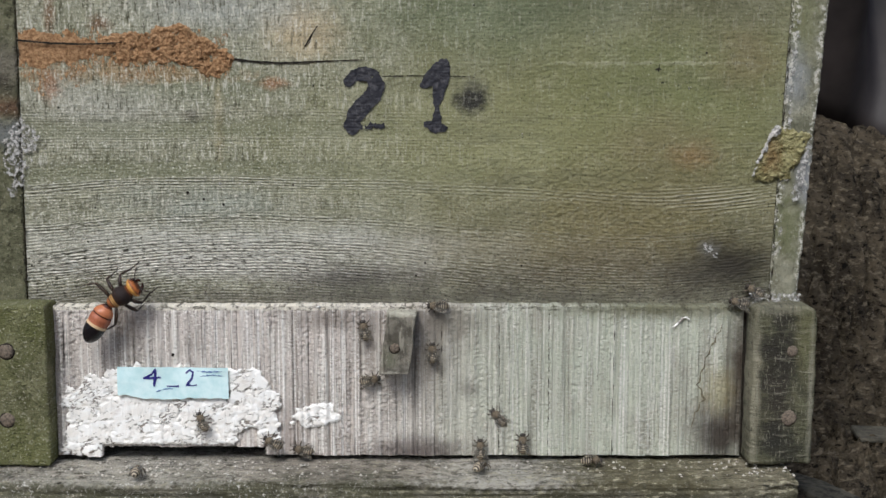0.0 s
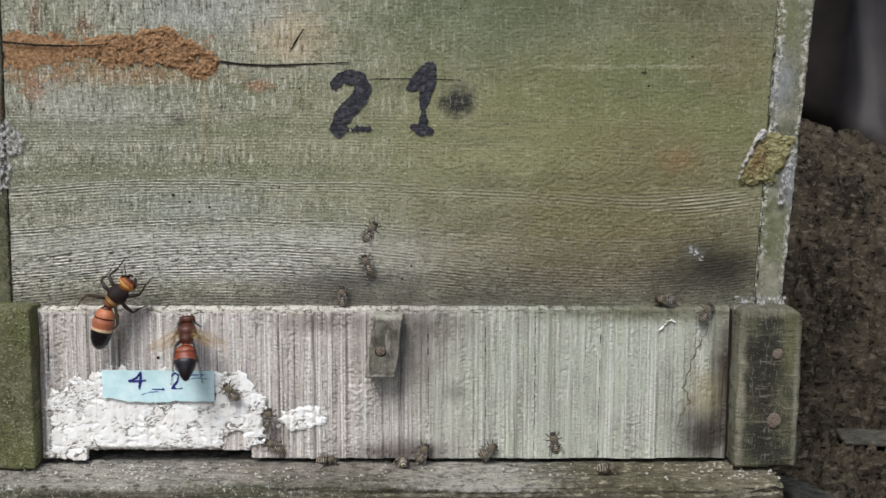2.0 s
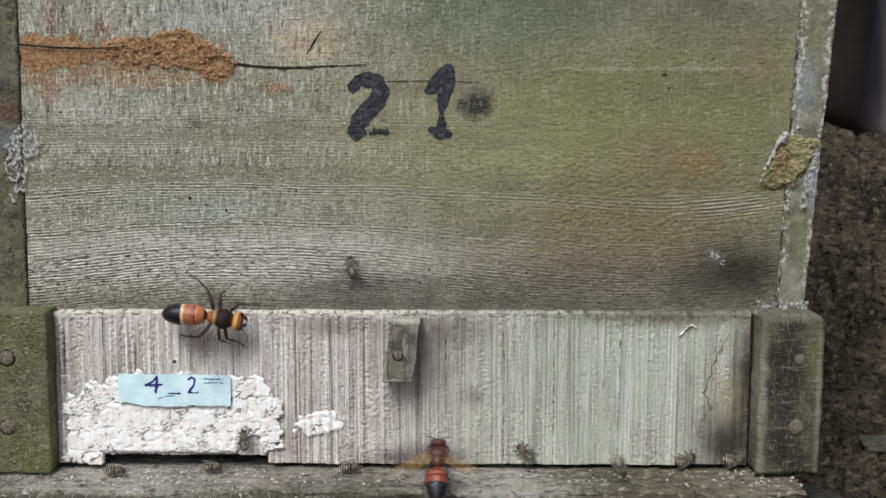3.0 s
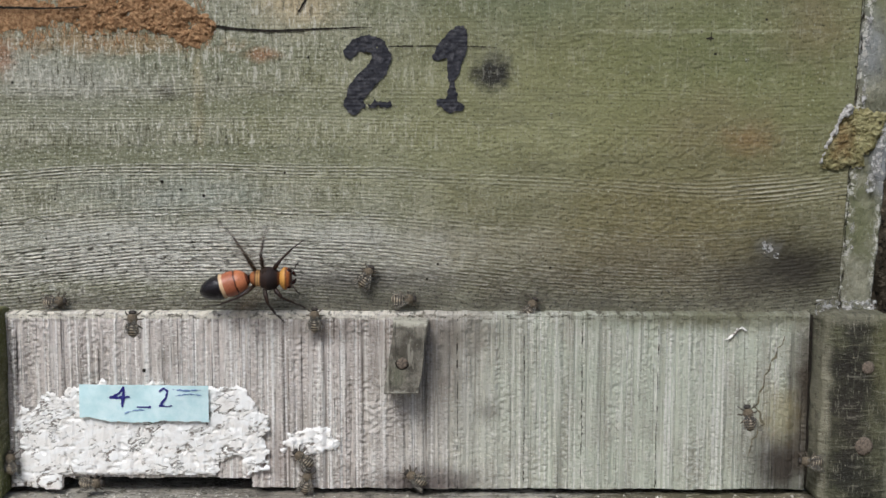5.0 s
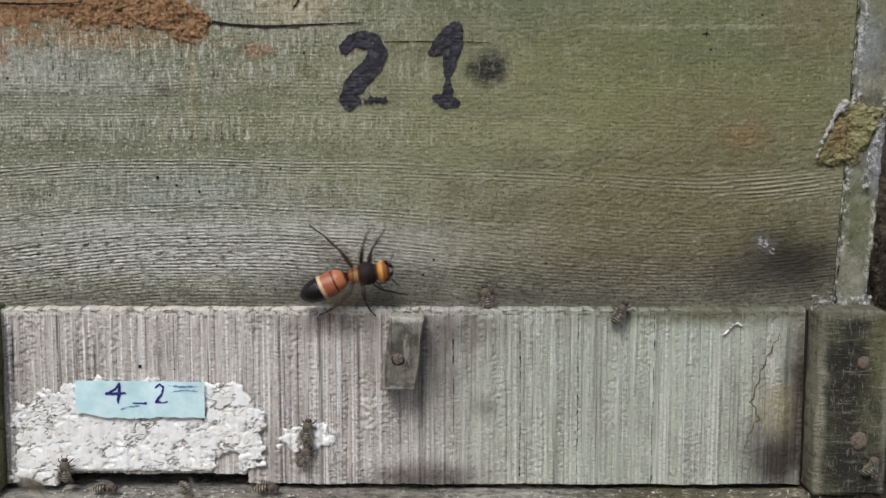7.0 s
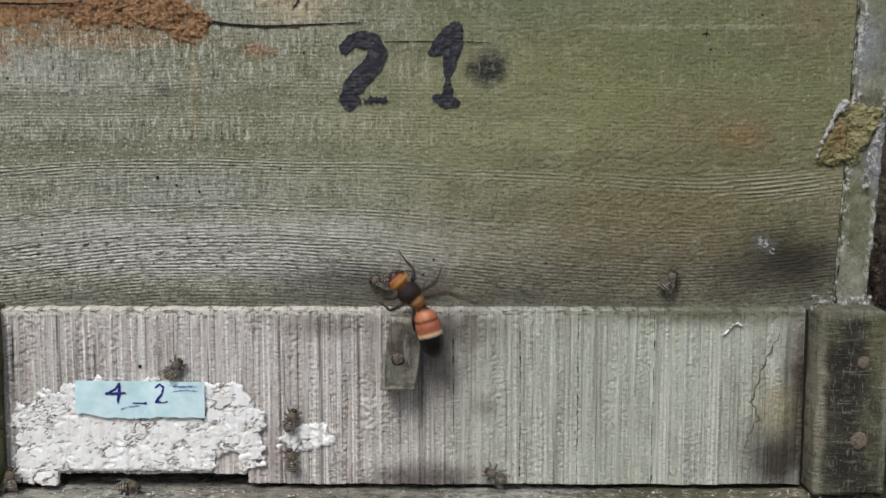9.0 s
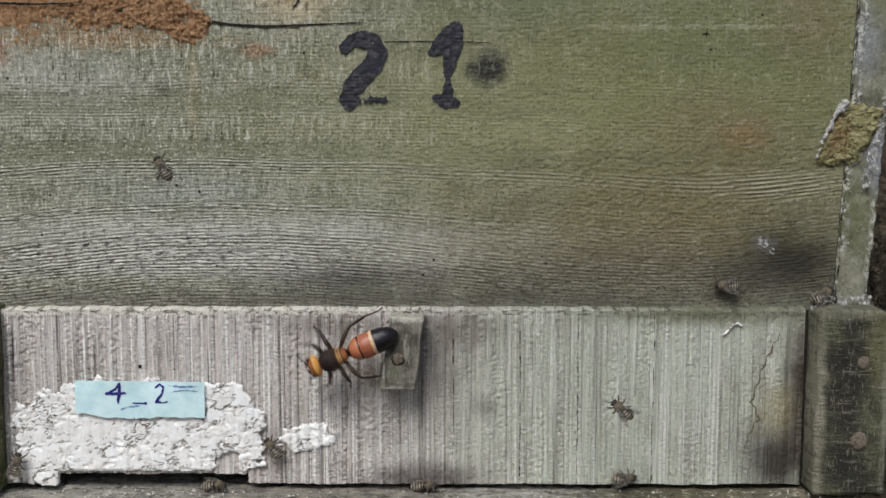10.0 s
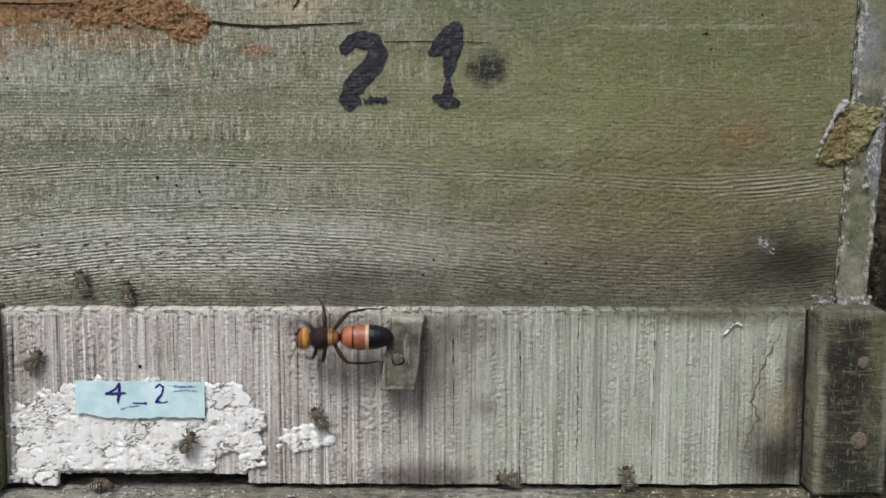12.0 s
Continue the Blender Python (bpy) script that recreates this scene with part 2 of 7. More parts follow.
    c = m.mix(m.band(blotch, 0.54, 0.66, 0.0, 0.26), c, S(184, 181, 150))
    c = m.mix(m.band(broad, 0.5, 0.3, 0.0, 0.45), c, S(98, 96, 74))
    c = m.mix(m.math("MULTIPLY", m.band(broad, 0.55, 0.75, 0.0, 0.34), leftward), c, S(200, 197, 184))
    dark = m.math("MULTIPLY", m.band(grain, 0.48, 0.32, 0.0, 0.45), m.math("MULTIPLY", m.math("SUBTRACT", 0.85, m.math("MULTIPLY", sawn, 0.7)), m.math("ADD", m.math("MULTIPLY", leftward, 0.55), 0.45)))
    c = m.mix(dark, c, S(70, 67, 56))
    pale = m.math("MULTIPLY", m.band(grain, 0.55, 0.7, 0.0, 0.5), m.math("ADD", m.math("MULTIPLY", m.math("MULTIPLY", low, leftward), 0.75), 0.15))
    c = m.mix(pale, c, S(216, 212, 196))
    line = m.math("MULTIPLY", m.band(rings, 0.5, 0.85), m.math("MULTIPLY", ringed, 0.85))
    c = m.mix(line, c, S(216, 211, 192))
    groove = m.math("MULTIPLY", m.band(rings, 0.45, 0.1), m.math("MULTIPLY", ringed, 0.8))
    c = m.mix(groove, c, S(78, 74, 60))
    c = m.mix(m.math("MULTIPLY", m.band(saw, 0.53, 0.62, 0.0, 0.9), m.math("MULTIPLY", sawn, leftward)), c, S(208, 204, 188))
    c = m.mix(m.math("MULTIPLY", m.band(saw, 0.47, 0.37, 0.0, 0.95), m.math("MULTIPLY", sawn, leftward)), c, S(84, 81, 64))
    c = m.mix(m.math("MULTIPLY", m.band(speck, 0.55, 0.66, 0.0, 0.75), leftward), c, S(214, 210, 196))
    c = m.mix(m.band(speck, 0.43, 0.32, 0.0, 0.75), c, S(58, 55, 46))
    dash = m.noise((230, 1, 880), 4.0, 0.8, shift=(2, 0, 8), vector=g)
    broken = m.math("MULTIPLY", m.math("MULTIPLY", low, layered), leftward)
    c = m.mix(m.math("MULTIPLY", m.band(dash, 0.53, 0.59, 0.0, 0.95), broken), c, S(222, 218, 206))
    c = m.mix(m.math("MULTIPLY", m.band(dash, 0.47, 0.40, 0.0, 0.95), broken), c, S(62, 58, 50))
    # dark specks, denser towards the board's foot
    foot_specks = m.math("MULTIPLY", m.band(m.axis("Z"), 0.194, 0.180), m.band(m.noise((520, 1, 620), 4.0, 0.8, shift=(6, 0, 2)), 0.46, 0.39, 0.0, 0.85))
    c = m.mix(foot_specks, c, S(44, 40, 36))
    c = stain(0.9, S(42, 38, 33), 0.160, 0.1925, 0.032, 0.018, 0.95, 0.35, 70)
    # darker line along the board's foot, over its full width
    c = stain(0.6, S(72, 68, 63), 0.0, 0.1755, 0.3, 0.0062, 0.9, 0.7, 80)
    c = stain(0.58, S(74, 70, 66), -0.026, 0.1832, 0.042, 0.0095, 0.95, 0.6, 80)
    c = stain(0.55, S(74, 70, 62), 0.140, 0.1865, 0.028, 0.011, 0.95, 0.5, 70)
    c = stain(0.6, S(112, 110, 104), 0.1475, 0.2000, 0.006, 0.005, 0.9, 0.9, 220)
    fleck = m.cells(330)
    c = m.mix(m.math("MULTIPLY", m.band(fleck, 0.16, 0.07), m.band(m.noise(70, 3.0, 0.6, shift=(5, 0, 5)), 0.48, 0.58, 0.0, 0.4)), c, S(206, 206, 186))
    pits = m.cells(210)
    c = m.mix(m.math("MULTIPLY", m.band(pits, 0.15, 0.08), m.band(m.noise(45, 2.0), 0.6, 0.66)), c, S(48, 43, 36))
    h = m.math("ADD", m.math("MULTIPLY", grain, m.math("ADD", low, 0.3)), m.math("ADD", m.math("MULTIPLY", m.math("MULTIPLY", saw, sawn), leftward), m.math("MULTIPLY", speck, 0.55)))
    m.bump(m.math("ADD", h, m.math("MULTIPLY", m.math("MULTIPLY", rings, ringed), 1.0)), 0.0008, 0.85)
    return m.colour(c)


def strip_wood():
    m = Mat("rough_sawn_pale_wood", 0.9, 0.2)
    ridge = m.noise((400, 1, 12), 5.0, 0.72)
    wide = m.noise((120, 1, 6), 3.0, 0.6)
    fleck = m.noise((560, 1, 1050), 3.0, 0.72)
    column = m.band(m.noise((480, 1, 14), 3.0, shift=(4, 0, 9)), 0.43, 0.53, 0.3, 1.0)
    x = m.math("ADD", m.axis("X"), m.math("MULTIPLY", m.math("SUBTRACT", m.noise((16, 1, 8), 3.0), 0.5), 0.16))
    c = m.mix(m.band(x, -0.03, 0.07), S(206, 196, 187), S(188, 191, 172))
    c = m.mix(m.band(m.noise(32, 5.0, 0.7), 0.42, 0.68, 0.0, 0.5), c, S(160, 152, 140))

    def stain(amount, colour, *where):
        return m.mix(m.math("MULTIPLY", m.spot(*where), amount), c, colour)
    c = m.mix(m.band(wide, 0.5, 0.3, 0.0, 0.4), c, S(132, 124, 114))
    dirt = m.noise((90, 1, 60), 6.0, 0.75, shift=(2, 0, 6))
    c = m.mix(m.band(dirt, 0.45, 0.31, 0.0, 0.35), c, S(122, 114, 103))
    c = m.mix(m.band(dirt, 0.55, 0.68, 0.0, 0.4), c, S(224, 219, 208))
    worn_side = m.band(x, 0.04, -0.05, 0.48, 1.0)
    c = m.mix(m.math("MULTIPLY", m.band(ridge, 0.53, 0.61, 0.0, 0.8), worn_side), c, S(236, 232, 223))
    c = m.mix(m.math("MULTIPLY", m.band(ridge, 0.46, 0.37, 0.0, 0.54), worn_side), c, S(102, 95, 87))
    c = m.mix(m.math("MULTIPLY", m.math("MULTIPLY", column, worn_side), m.band(fleck, 0.53, 0.64, 0.0, 0.85)), c, S(238, 234, 227))
    c = m.mix(m.math("MULTIPLY", m.math("MULTIPLY", column, m.math("ADD", m.math("MULTIPLY", worn_side, 0.6), 0.4)), m.band(fleck, 0.46, 0.35, 0.0, 0.6)), c, S(92, 85, 78))
    line = m.noise((760, 1, 4), 2.0, 0.5, shift=(7, 0, 3))
    c = m.mix(m.math("MULTIPLY", m.math("MULTIPLY", m.band(line, 0.38, 0.33), worn_side), m.band(m.noise((300, 1, 40), 2.0), 0.40, 0.54, 0.15, 0.8)), c, S(76, 70, 64))
    c = m.mix(m.math("MULTIPLY", m.band(line, 0.60, 0.65), m.math("MULTIPLY", m.band(fleck, 0.40, 0.52, 0.35, 0.95), worn_side)), c, S(246, 242, 235))
    c = stain(0.95, S(58, 50, 44), 0.1545, 0.1085, 0.019, 0.018, 0.9, 0.5, 90)
    # brown grime along the right cleat, with corner shading painted into it
    c = stain(0.95, S(62, 52, 42), 0.1640, 0.140, 0.0095, 0.040, 0.9, 0.5, 70)
    c = stain(0.6, S(150, 138, 98), 0.153, 0.1315, 0.009, 0.014, 0.9, 0.6, 90)
    c = stain(0.85, S(88, 78, 74), 0.004, 0.1, 0.03, 0.008, 0.9, 0.6, 90)
    c = stain(0.45, S(150, 136, 128), -0.060, 0.110, 0.012, 0.016, 0.9, 0.7, 80)
    # dirt round the turn block, with part of its soft shadow painted in
    c = stain(0.4, S(116, 108, 98), -0.003, 0.156, 0.028, 0.022, 0.9, 0.9, 110)
    c = stain(0.35, S(120, 112, 102), 0.016, 0.146, 0.018, 0.034, 0.9, 0.9, 110)
    c = stain(0.55, S(96, 88, 76), 0.018, 0.166, 0.022, 0.010, 0.9, 0.8, 90)
    c = stain(0.35, S(96, 88, 78), 0.0105, 0.154, 0.0085, 0.022, 0.9, 1.2, 140)
    c = stain(0.6, S(112, 102, 92), -0.034, 0.166, 0.03, 0.007, 0.9, 0.8, 90)
    c = stain(0.5, S(112, 106, 98), 0.0305, 0.131, 0.006, 0.006, 0.8, 0.6, 150)
    c = stain(0.85, S(104, 102, 76), 0.125, 0.1715, 0.062, 0.0065, 0.9, 0.7, 90)
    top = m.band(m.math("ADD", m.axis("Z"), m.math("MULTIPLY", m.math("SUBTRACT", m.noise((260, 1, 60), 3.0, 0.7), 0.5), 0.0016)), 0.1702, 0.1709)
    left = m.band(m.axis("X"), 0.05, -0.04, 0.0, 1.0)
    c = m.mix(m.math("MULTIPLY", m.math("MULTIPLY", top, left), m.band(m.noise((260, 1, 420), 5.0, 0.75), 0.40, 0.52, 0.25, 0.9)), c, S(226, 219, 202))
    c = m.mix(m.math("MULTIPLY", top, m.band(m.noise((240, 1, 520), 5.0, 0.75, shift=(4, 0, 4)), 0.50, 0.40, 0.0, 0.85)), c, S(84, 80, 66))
    m.bump(m.math("ADD", ridge, m.math("MULTIPLY", m.math("MULTIPLY", fleck, column), 0.8)), 0.0009, 0.95)
    return m.colour(c)


def mossy_wood(name, dark, mid, green, amount, pale=S(150, 146, 130), grain=(30, 30, 700)):
    m = Mat(name, 0.92, 0.2)
    n1, n2 = m.noise(60, 5.0, 0.7), m.noise(26, 4.0, 0.65, shift=(5, 2, 7))
    g = m.noise(grain, 3.0, 0.65)
    c = m.mix(m.band(n1, 0.34, 0.66), dark, mid)
    c = m.mix(m.math("MULTIPLY", m.band(n2, 0.36, 0.62), amount), c, green)
    c = m.mix(m.band(g, 0.42, 0.26, 0.0, 0.65), c, S(40, 37, 30))
    c = m.mix(m.band(g, 0.58, 0.78, 0.0, 0.45), c, pale)
    s = m.noise(900, 3.0, 0.7)
    c = m.mix(m.band(s, 0.58, 0.68, 0.0, 0.7), c, pale)
    c = m.mix(m.band(s, 0.42, 0.32, 0.0, 0.7), c, S(36, 33, 28))
    m.bump(m.math("ADD", m.math("ADD", g, n1), m.math("MULTIPLY", s, 1.4)), 0.0022, 0.9)
    return m.colour(c)


def dark_cleat():
    m = Mat("dark_cleat_wood", 0.9, 0.2)
    n, g, sp = m.noise(90, 5.0, 0.7), m.noise((110, 60, 480), 4.0, 0.7), m.noise(800, 3.0, 0.75)
    c = m.mix(m.band(n, 0.34, 0.66), S(64, 63, 50), S(104, 103, 80))

    def stain(amount, colour, *where):
        return m.mix(m.math("MULTIPLY", m.spot(*where), amount), c, colour)
    c = stain(0.92, S(50, 47, 42), 0.180, 0.148, 0.012, 0.026, 0.8, 0.7, 90)
    c = stain(0.9, S(60, 56, 48), 0.1775, 0.128, 0.011, 0.022, 0.9, 0.8, 90)
    c = stain(0.75, S(46, 45, 41), 0.1800, 0.1065, 0.014, 0.012, 0.8, 0.8, 110)
    c = stain(0.6, S(122, 120, 86), 0.1920, 0.158, 0.006, 0.022, 0.8, 0.8, 90)
    level = m.math("MULTIPLY", m.band(m.noise((70, 30, 900), 2.0, 0.5, shift=(2, 2, 5)), 0.60, 0.66), m.band(m.noise((130, 60, 90), 3.0, 0.7), 0.45, 0.55))
    c = m.mix(m.math("MULTIPLY", level, 0.3), c, S(150, 146, 122))
    c = stain(0.9, S(150, 145, 124), 0.1674, 0.135, 0.0032, 0.045, 0.9, 0.8, 200)
    c = stain(0.7, S(150, 146, 128), 0.1945, 0.130, 0.0016, 0.042, 0.9, 0.9, 200)
    c = stain(0.6, S(140, 136, 116), 0.180, 0.1735, 0.018, 0.003, 0.9, 0.9, 200)
    scratch = m.noise((760, 60, 150), 4.0, 0.75, shift=(3, 1, 6))
    c = m.mix(m.band(scratch, 0.55, 0.66, 0.0, 0.45), c, S(158, 153, 134))
    c = m.mix(m.band(scratch, 0.44, 0.34, 0.0, 0.5), c, S(42, 40, 35))
    c = m.mix(m.band(g, 0.44, 0.28, 0.0, 0.6), c, S(44, 41, 34))
    c = m.mix(m.band(g, 0.56, 0.70, 0.0, 0.4), c, S(164, 158, 140))
    c = m.mix(m.band(sp, 0.61, 0.74, 0.0, 0.5), c, S(178, 172, 154))
    c = m.mix(m.band(sp, 0.4, 0.28, 0.0, 0.6), c, S(34, 32, 28))
    m.bump(m.math("ADD", m.math("ADD", g, m.math("MULTIPLY", n, 1.5)), sp), 0.0012, 0.9)
    return m.colour(c)


def ledge_wood():
    m = Mat("bottom_board_wood", 0.92, 0.2)
    n, g, sp = m.noise(70, 5.0, 0.7), m.noise((22, 520, 700), 5.0, 0.7), m.noise(760, 3.0, 0.75)
    c = m.mix(m.band(n, 0.38, 0.62), S(94, 89, 80), S(156, 148, 135))
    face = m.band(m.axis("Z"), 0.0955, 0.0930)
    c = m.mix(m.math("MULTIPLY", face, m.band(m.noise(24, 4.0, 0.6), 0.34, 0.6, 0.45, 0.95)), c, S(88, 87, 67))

    def stain(amount, colour, *where):
        return m.mix(m.math("MULTIPLY", m.spot(*where), amount), c, colour)
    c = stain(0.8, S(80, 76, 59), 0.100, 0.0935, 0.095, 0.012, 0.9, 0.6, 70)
    c = stain(0.7, S(204, 199, 187), 0.045, 0.0932, 0.04, 0.0035, 0.9, 1.5, 300)
    c = stain(0.45, S(200, 195, 182), -0.135, 0.0945, 0.06, 0.0035, 0.9, 1.6, 420)
    white = m.math("MULTIPLY", m.band(m.noise(620, 4.0, 0.8, shift=(4, 4, 1)), 0.56, 0.63), m.band(m.noise(60, 3.0, 0.6, shift=(1, 6, 3)), 0.42, 0.6))
    c = m.mix(m.math("MULTIPLY", white, m.band(m.axis("X"), 0.02, -0.1, 0.25, 0.9)), c, S(224, 220, 210))
    c = stain(0.5, S(150, 142, 130), -0.045, 0.0968, 0.05, 0.003, 0.9, 0.8, 120)
    c = stain(0.7, S(92, 82, 60), 0.175, 0.0962, 0.028, 0.004, 0.9, 0.9, 160)
    c = stain(0.6, S(104, 98, 72), 0.135, 0.0955, 0.08, 0.007, 0.9, 0.8, 60)
    c = stain(0.3, S(168, 160, 138), 0.165, 0.092, 0.03, 0.006, 0.9, 1.4, 200)
    flake = m.noise((170, 300, 420), 5.0, 0.72, shift=(6, 3, 8))
    c = m.mix(m.band(flake, 0.46, 0.38, 0.0, 0.75), c, S(64, 60, 46))
    c = m.mix(m.math("MULTIPLY", m.band(flake, 0.55, 0.63, 0.0, 0.7), m.band(m.axis("X"), -0.05, 0.12, 0.5, 1.0)), c, S(190, 183, 156))
    c = m.mix(m.band(g, 0.45, 0.28, 0.0, 0.7), c, S(50, 46, 38))
    c = m.mix(m.band(g, 0.57, 0.74, 0.0, 0.4), c, S(190, 184, 166))
    c = m.mix(m.band(sp, 0.6, 0.74, 0.0, 0.6), c, S(206, 200, 186))
    c = m.mix(m.band(sp, 0.4, 0.27, 0.0, 0.6), c, S(44, 40, 34))
    m.bump(m.math("ADD", m.math("ADD", g, m.math("MULTIPLY", n, 1.5)), sp), 0.0012, 0.9)
    return m.colour(c)


def lime():
    """White lime with short slanted flaws, thin tan places and pits."""
    m = Mat("white_lime_plaster", 0.95, 0.12)
    slant = m.t.nodes.new("ShaderNodeCombineXYZ")
    m.put(slant.inputs[0], m.math("ADD", m.axis("X"), m.math("MULTIPLY", m.axis("Z"), 0.5)))
    m.put(slant.inputs[2], m.math("SUBTRACT", m.axis("Z"), m.math("MULTIPLY", m.axis("X"), 0.35)))
    v = slant.outputs[0]
    n = m.noise((120, 1, 260), 3.0, 0.6, 0.4, vector=v)
    edge = m.math("ABSOLUTE", m.math("SUBTRACT", n, 0.5))
    where = m.noise(95, 4.0, 0.7, shift=(2, 5, 1))
    flaw = m.math("MULTIPLY", m.band(edge, 0.040, 0.008), m.band(where, 0.50, 0.60))
    hole = m.band(m.noise((240, 1, 480), 4.0, 0.62, shift=(7, 1, 4), vector=v), 0.40, 0.33)
    thin_coat = m.math("MULTIPLY", m.band(m.noise((70, 1, 150), 5.0, 0.72, shift=(1, 2, 9), vector=v), 0.58, 0.66), m.band(m.axis("Z"), 0.115, 0.128, 0.4, 0.8))
    c = m.mix(m.band(n, 0.35, 0.65), S(243, 238, 230), S(254, 252, 247))
    c = m.mix(m.math("MULTIPLY", thin_coat, 0.6), c, S(212, 202, 190))
    c = m.mix(m.math("MULTIPLY", hole, 0.8), c, S(150, 136, 120))
    c = m.mix(m.math("MULTIPLY", flaw, 0.85), c, S(112, 98, 84))
    h = m.math("SUBTRACT", m.math("MULTIPLY", m.noise(1100, 3.0, 0.7), 0.2), m.math("ADD", m.math("MULTIPLY", flaw, 1.2), m.math("ADD", hole, m.math("MULTIPLY", thin_coat, 0.4))))
    m.bump(h, 0.0005, 0.7)
    return m.colour(c)


def crumbly(name, lo, hi, dark, scale=240.0, depth=0.001, rough=0.95, gaps=None):
    """gaps: scale and threshold of bare places in a thin layer."""
    m = Mat(name, rough, 0.15)
    if gaps:
        m.put(m.b.inputs["Alpha"], m.band(m.noise(gaps[0], 5.0, 0.72), gaps[1], gaps[1] + 0.16))
    n = m.noise(scale, 5.0, 0.7, 0.6)
    c = m.mix(m.band(n, 0.35, 0.65), lo, hi)
    c = m.mix(m.band(m.noise(scale * 1.7, 3.0, 0.7, shift=(9, 4, 2)), 0.38, 0.27, 0.0, 0.9), c, dark)
    m.bump(m.math("ADD", n, m.math("MULTIPLY", m.noise(scale * 4, 2.0), 0.4)), depth, 0.9)
    return m.colour(c)


def plain(name, a, b, scale=300.0, rough=0.6, metal=0.0, depth=0.0003, specular=0.4):
    m = Mat(name, rough, specular)
    n = m.noise(scale, 4.0, 0.65)
    m.b.inputs["Metallic"].default_value = metal
    m.bump(n, depth, 0.7)
    return m.colour(m.mix(m.band(n, 0.3, 0.7), a, b))


def ink(name, a, b):
    m = Mat(name, 0.7, 0.3)
    n = m.noise(420, 4.0, 0.7)
    m.bump(n, 0.0003, 0.6)
    return m.colour(m.mix(m.band(n, 0.45, 0.75), a, b))


def wing_film(name, tint, clear):
    m = Mat(name, 0.35, 0.5)
    m.b.inputs["Alpha"].default_value = clear
    vein = m.cells(900, "DISTANCE_TO_EDGE") if clear < 0.4 else m.cells(420, "DISTANCE_TO_EDGE")
    return m.colour(m.mix(m.band(vein, 0.06, 0.02), tint, S(40, 26, 16)))


FRONT, STRIP = front_wood(), strip_wood()


def right_end_wood():
    m = Mat("grey_end_board", 0.92, 0.2)
    n, g, sp = m.noise(110, 5.0, 0.72), m.noise((300, 30, 170), 5.0, 0.7), m.noise(900, 3.0, 0.75)
    c = m.mix(m.band(n, 0.36, 0.64), S(102, 101, 82), S(144, 142, 122))

    def stain(amount, colour, *where):
        return m.mix(m.math("MULTIPLY", m.spot(*where), amount), c, colour)
    c = stain(0.8, S(116, 118, 86), 0.186, 0.212, 0.009, 0.022, 0.9, 0.9, 110)
    c = stain(0.8, S(124, 125, 92), 0.190, 0.310, 0.010, 0.022, 0.9, 0.9, 110)
    c = stain(0.85, S(146, 148, 146), 0.1875, 0.283, 0.007, 0.017, 0.9, 0.7, 110)
    c = stain(0.85, S(152, 153, 156), 0.1935, 0.236, 0.005, 0.015, 0.9, 0.7, 110)
    c = stain(0.4, S(164, 160, 140), 0.183, 0.187, 0.009, 0.009, 0.9, 1.0, 160)
    c = m.mix(m.band(g, 0.44, 0.32, 0.0, 0.5), c, S(70, 66, 52))
    c = m.mix(m.band(g, 0.56, 0.68, 0.0, 0.4), c, S(192, 188, 172))
    across = m.math("SUBTRACT", m.axis("X"), m.math("MULTIPLY", m.math("SUBTRACT", m.axis("Z"), 0.18), 0.06))
    rim = m.math("MAXIMUM", m.band(across, 0.1818, 0.1792), m.band(across, 0.1888, 0.1912))
    c = m.mix(m.math("MULTIPLY", rim, m.band(m.noise(330, 4.0, 0.75, shift=(4, 2, 6)), 0.5, 0.58, 0.0, 0.8)), c, S(214, 210, 198))
    c = m.mix(m.band(sp, 0.62, 0.74, 0.0, 0.5), c, S(206, 202, 190))
    c = m.mix(m.band(sp, 0.4, 0.28, 0.0, 0.6), c, S(58, 54, 44))
    m.bump(m.math("ADD", m.math("ADD", g, m.math("MULTIPLY", n, 0.8)), sp), 0.0009, 0.8)
    return m.colour(c)


def left_end_wood():
    """Mossy, with a brown rotten stretch and grey mould."""
    m = Mat("mossy_end_board", 0.94, 0.2)
    n, g, sp = m.noise(130, 5.0, 0.75), m.noise((240, 30, 240), 5.0, 0.75), m.noise(820, 3.0, 0.75)
    c = m.mix(m.band(n, 0.36, 0.64), S(88, 88, 66), S(126, 124, 98))

    def stain(amount, colour, *where):
        return m.mix(m.math("MULTIPLY", m.spot(*where), amount), c, colour)
    c = stain(0.9, S(122, 116, 102), -0.195, 0.2885, 0.03, 0.013, 0.9, 0.6, 120)
    c = stain(0.9, S(104, 80, 62), -0.195, 0.2690, 0.03, 0.006, 0.9, 0.6, 120)
    c = stain(0.85, S(128, 130, 128), -0.195, 0.2560, 0.03, 0.008, 0.9, 0.6, 120)
    c = stain(0.75, S(52, 44, 36), -0.197, 0.2790, 0.008, 0.006, 0.9, 1.0, 160)
    c = m.mix(m.band(g, 0.46, 0.36, 0.0, 0.75), c, S(36, 31, 26))
    c = m.mix(m.band(g, 0.56, 0.66, 0.0, 0.5), c, S(158, 152, 132))
    c = m.mix(m.band(sp, 0.6, 0.72, 0.0, 0.6), c, S(192, 188, 174))
    c = m.mix(m.band(sp, 0.4, 0.28, 0.0, 0.6), c, S(34, 30, 25))
    m.bump(m.math("ADD", m.math("ADD", g, n), sp), 0.0016, 0.9)
    return m.colour(c)


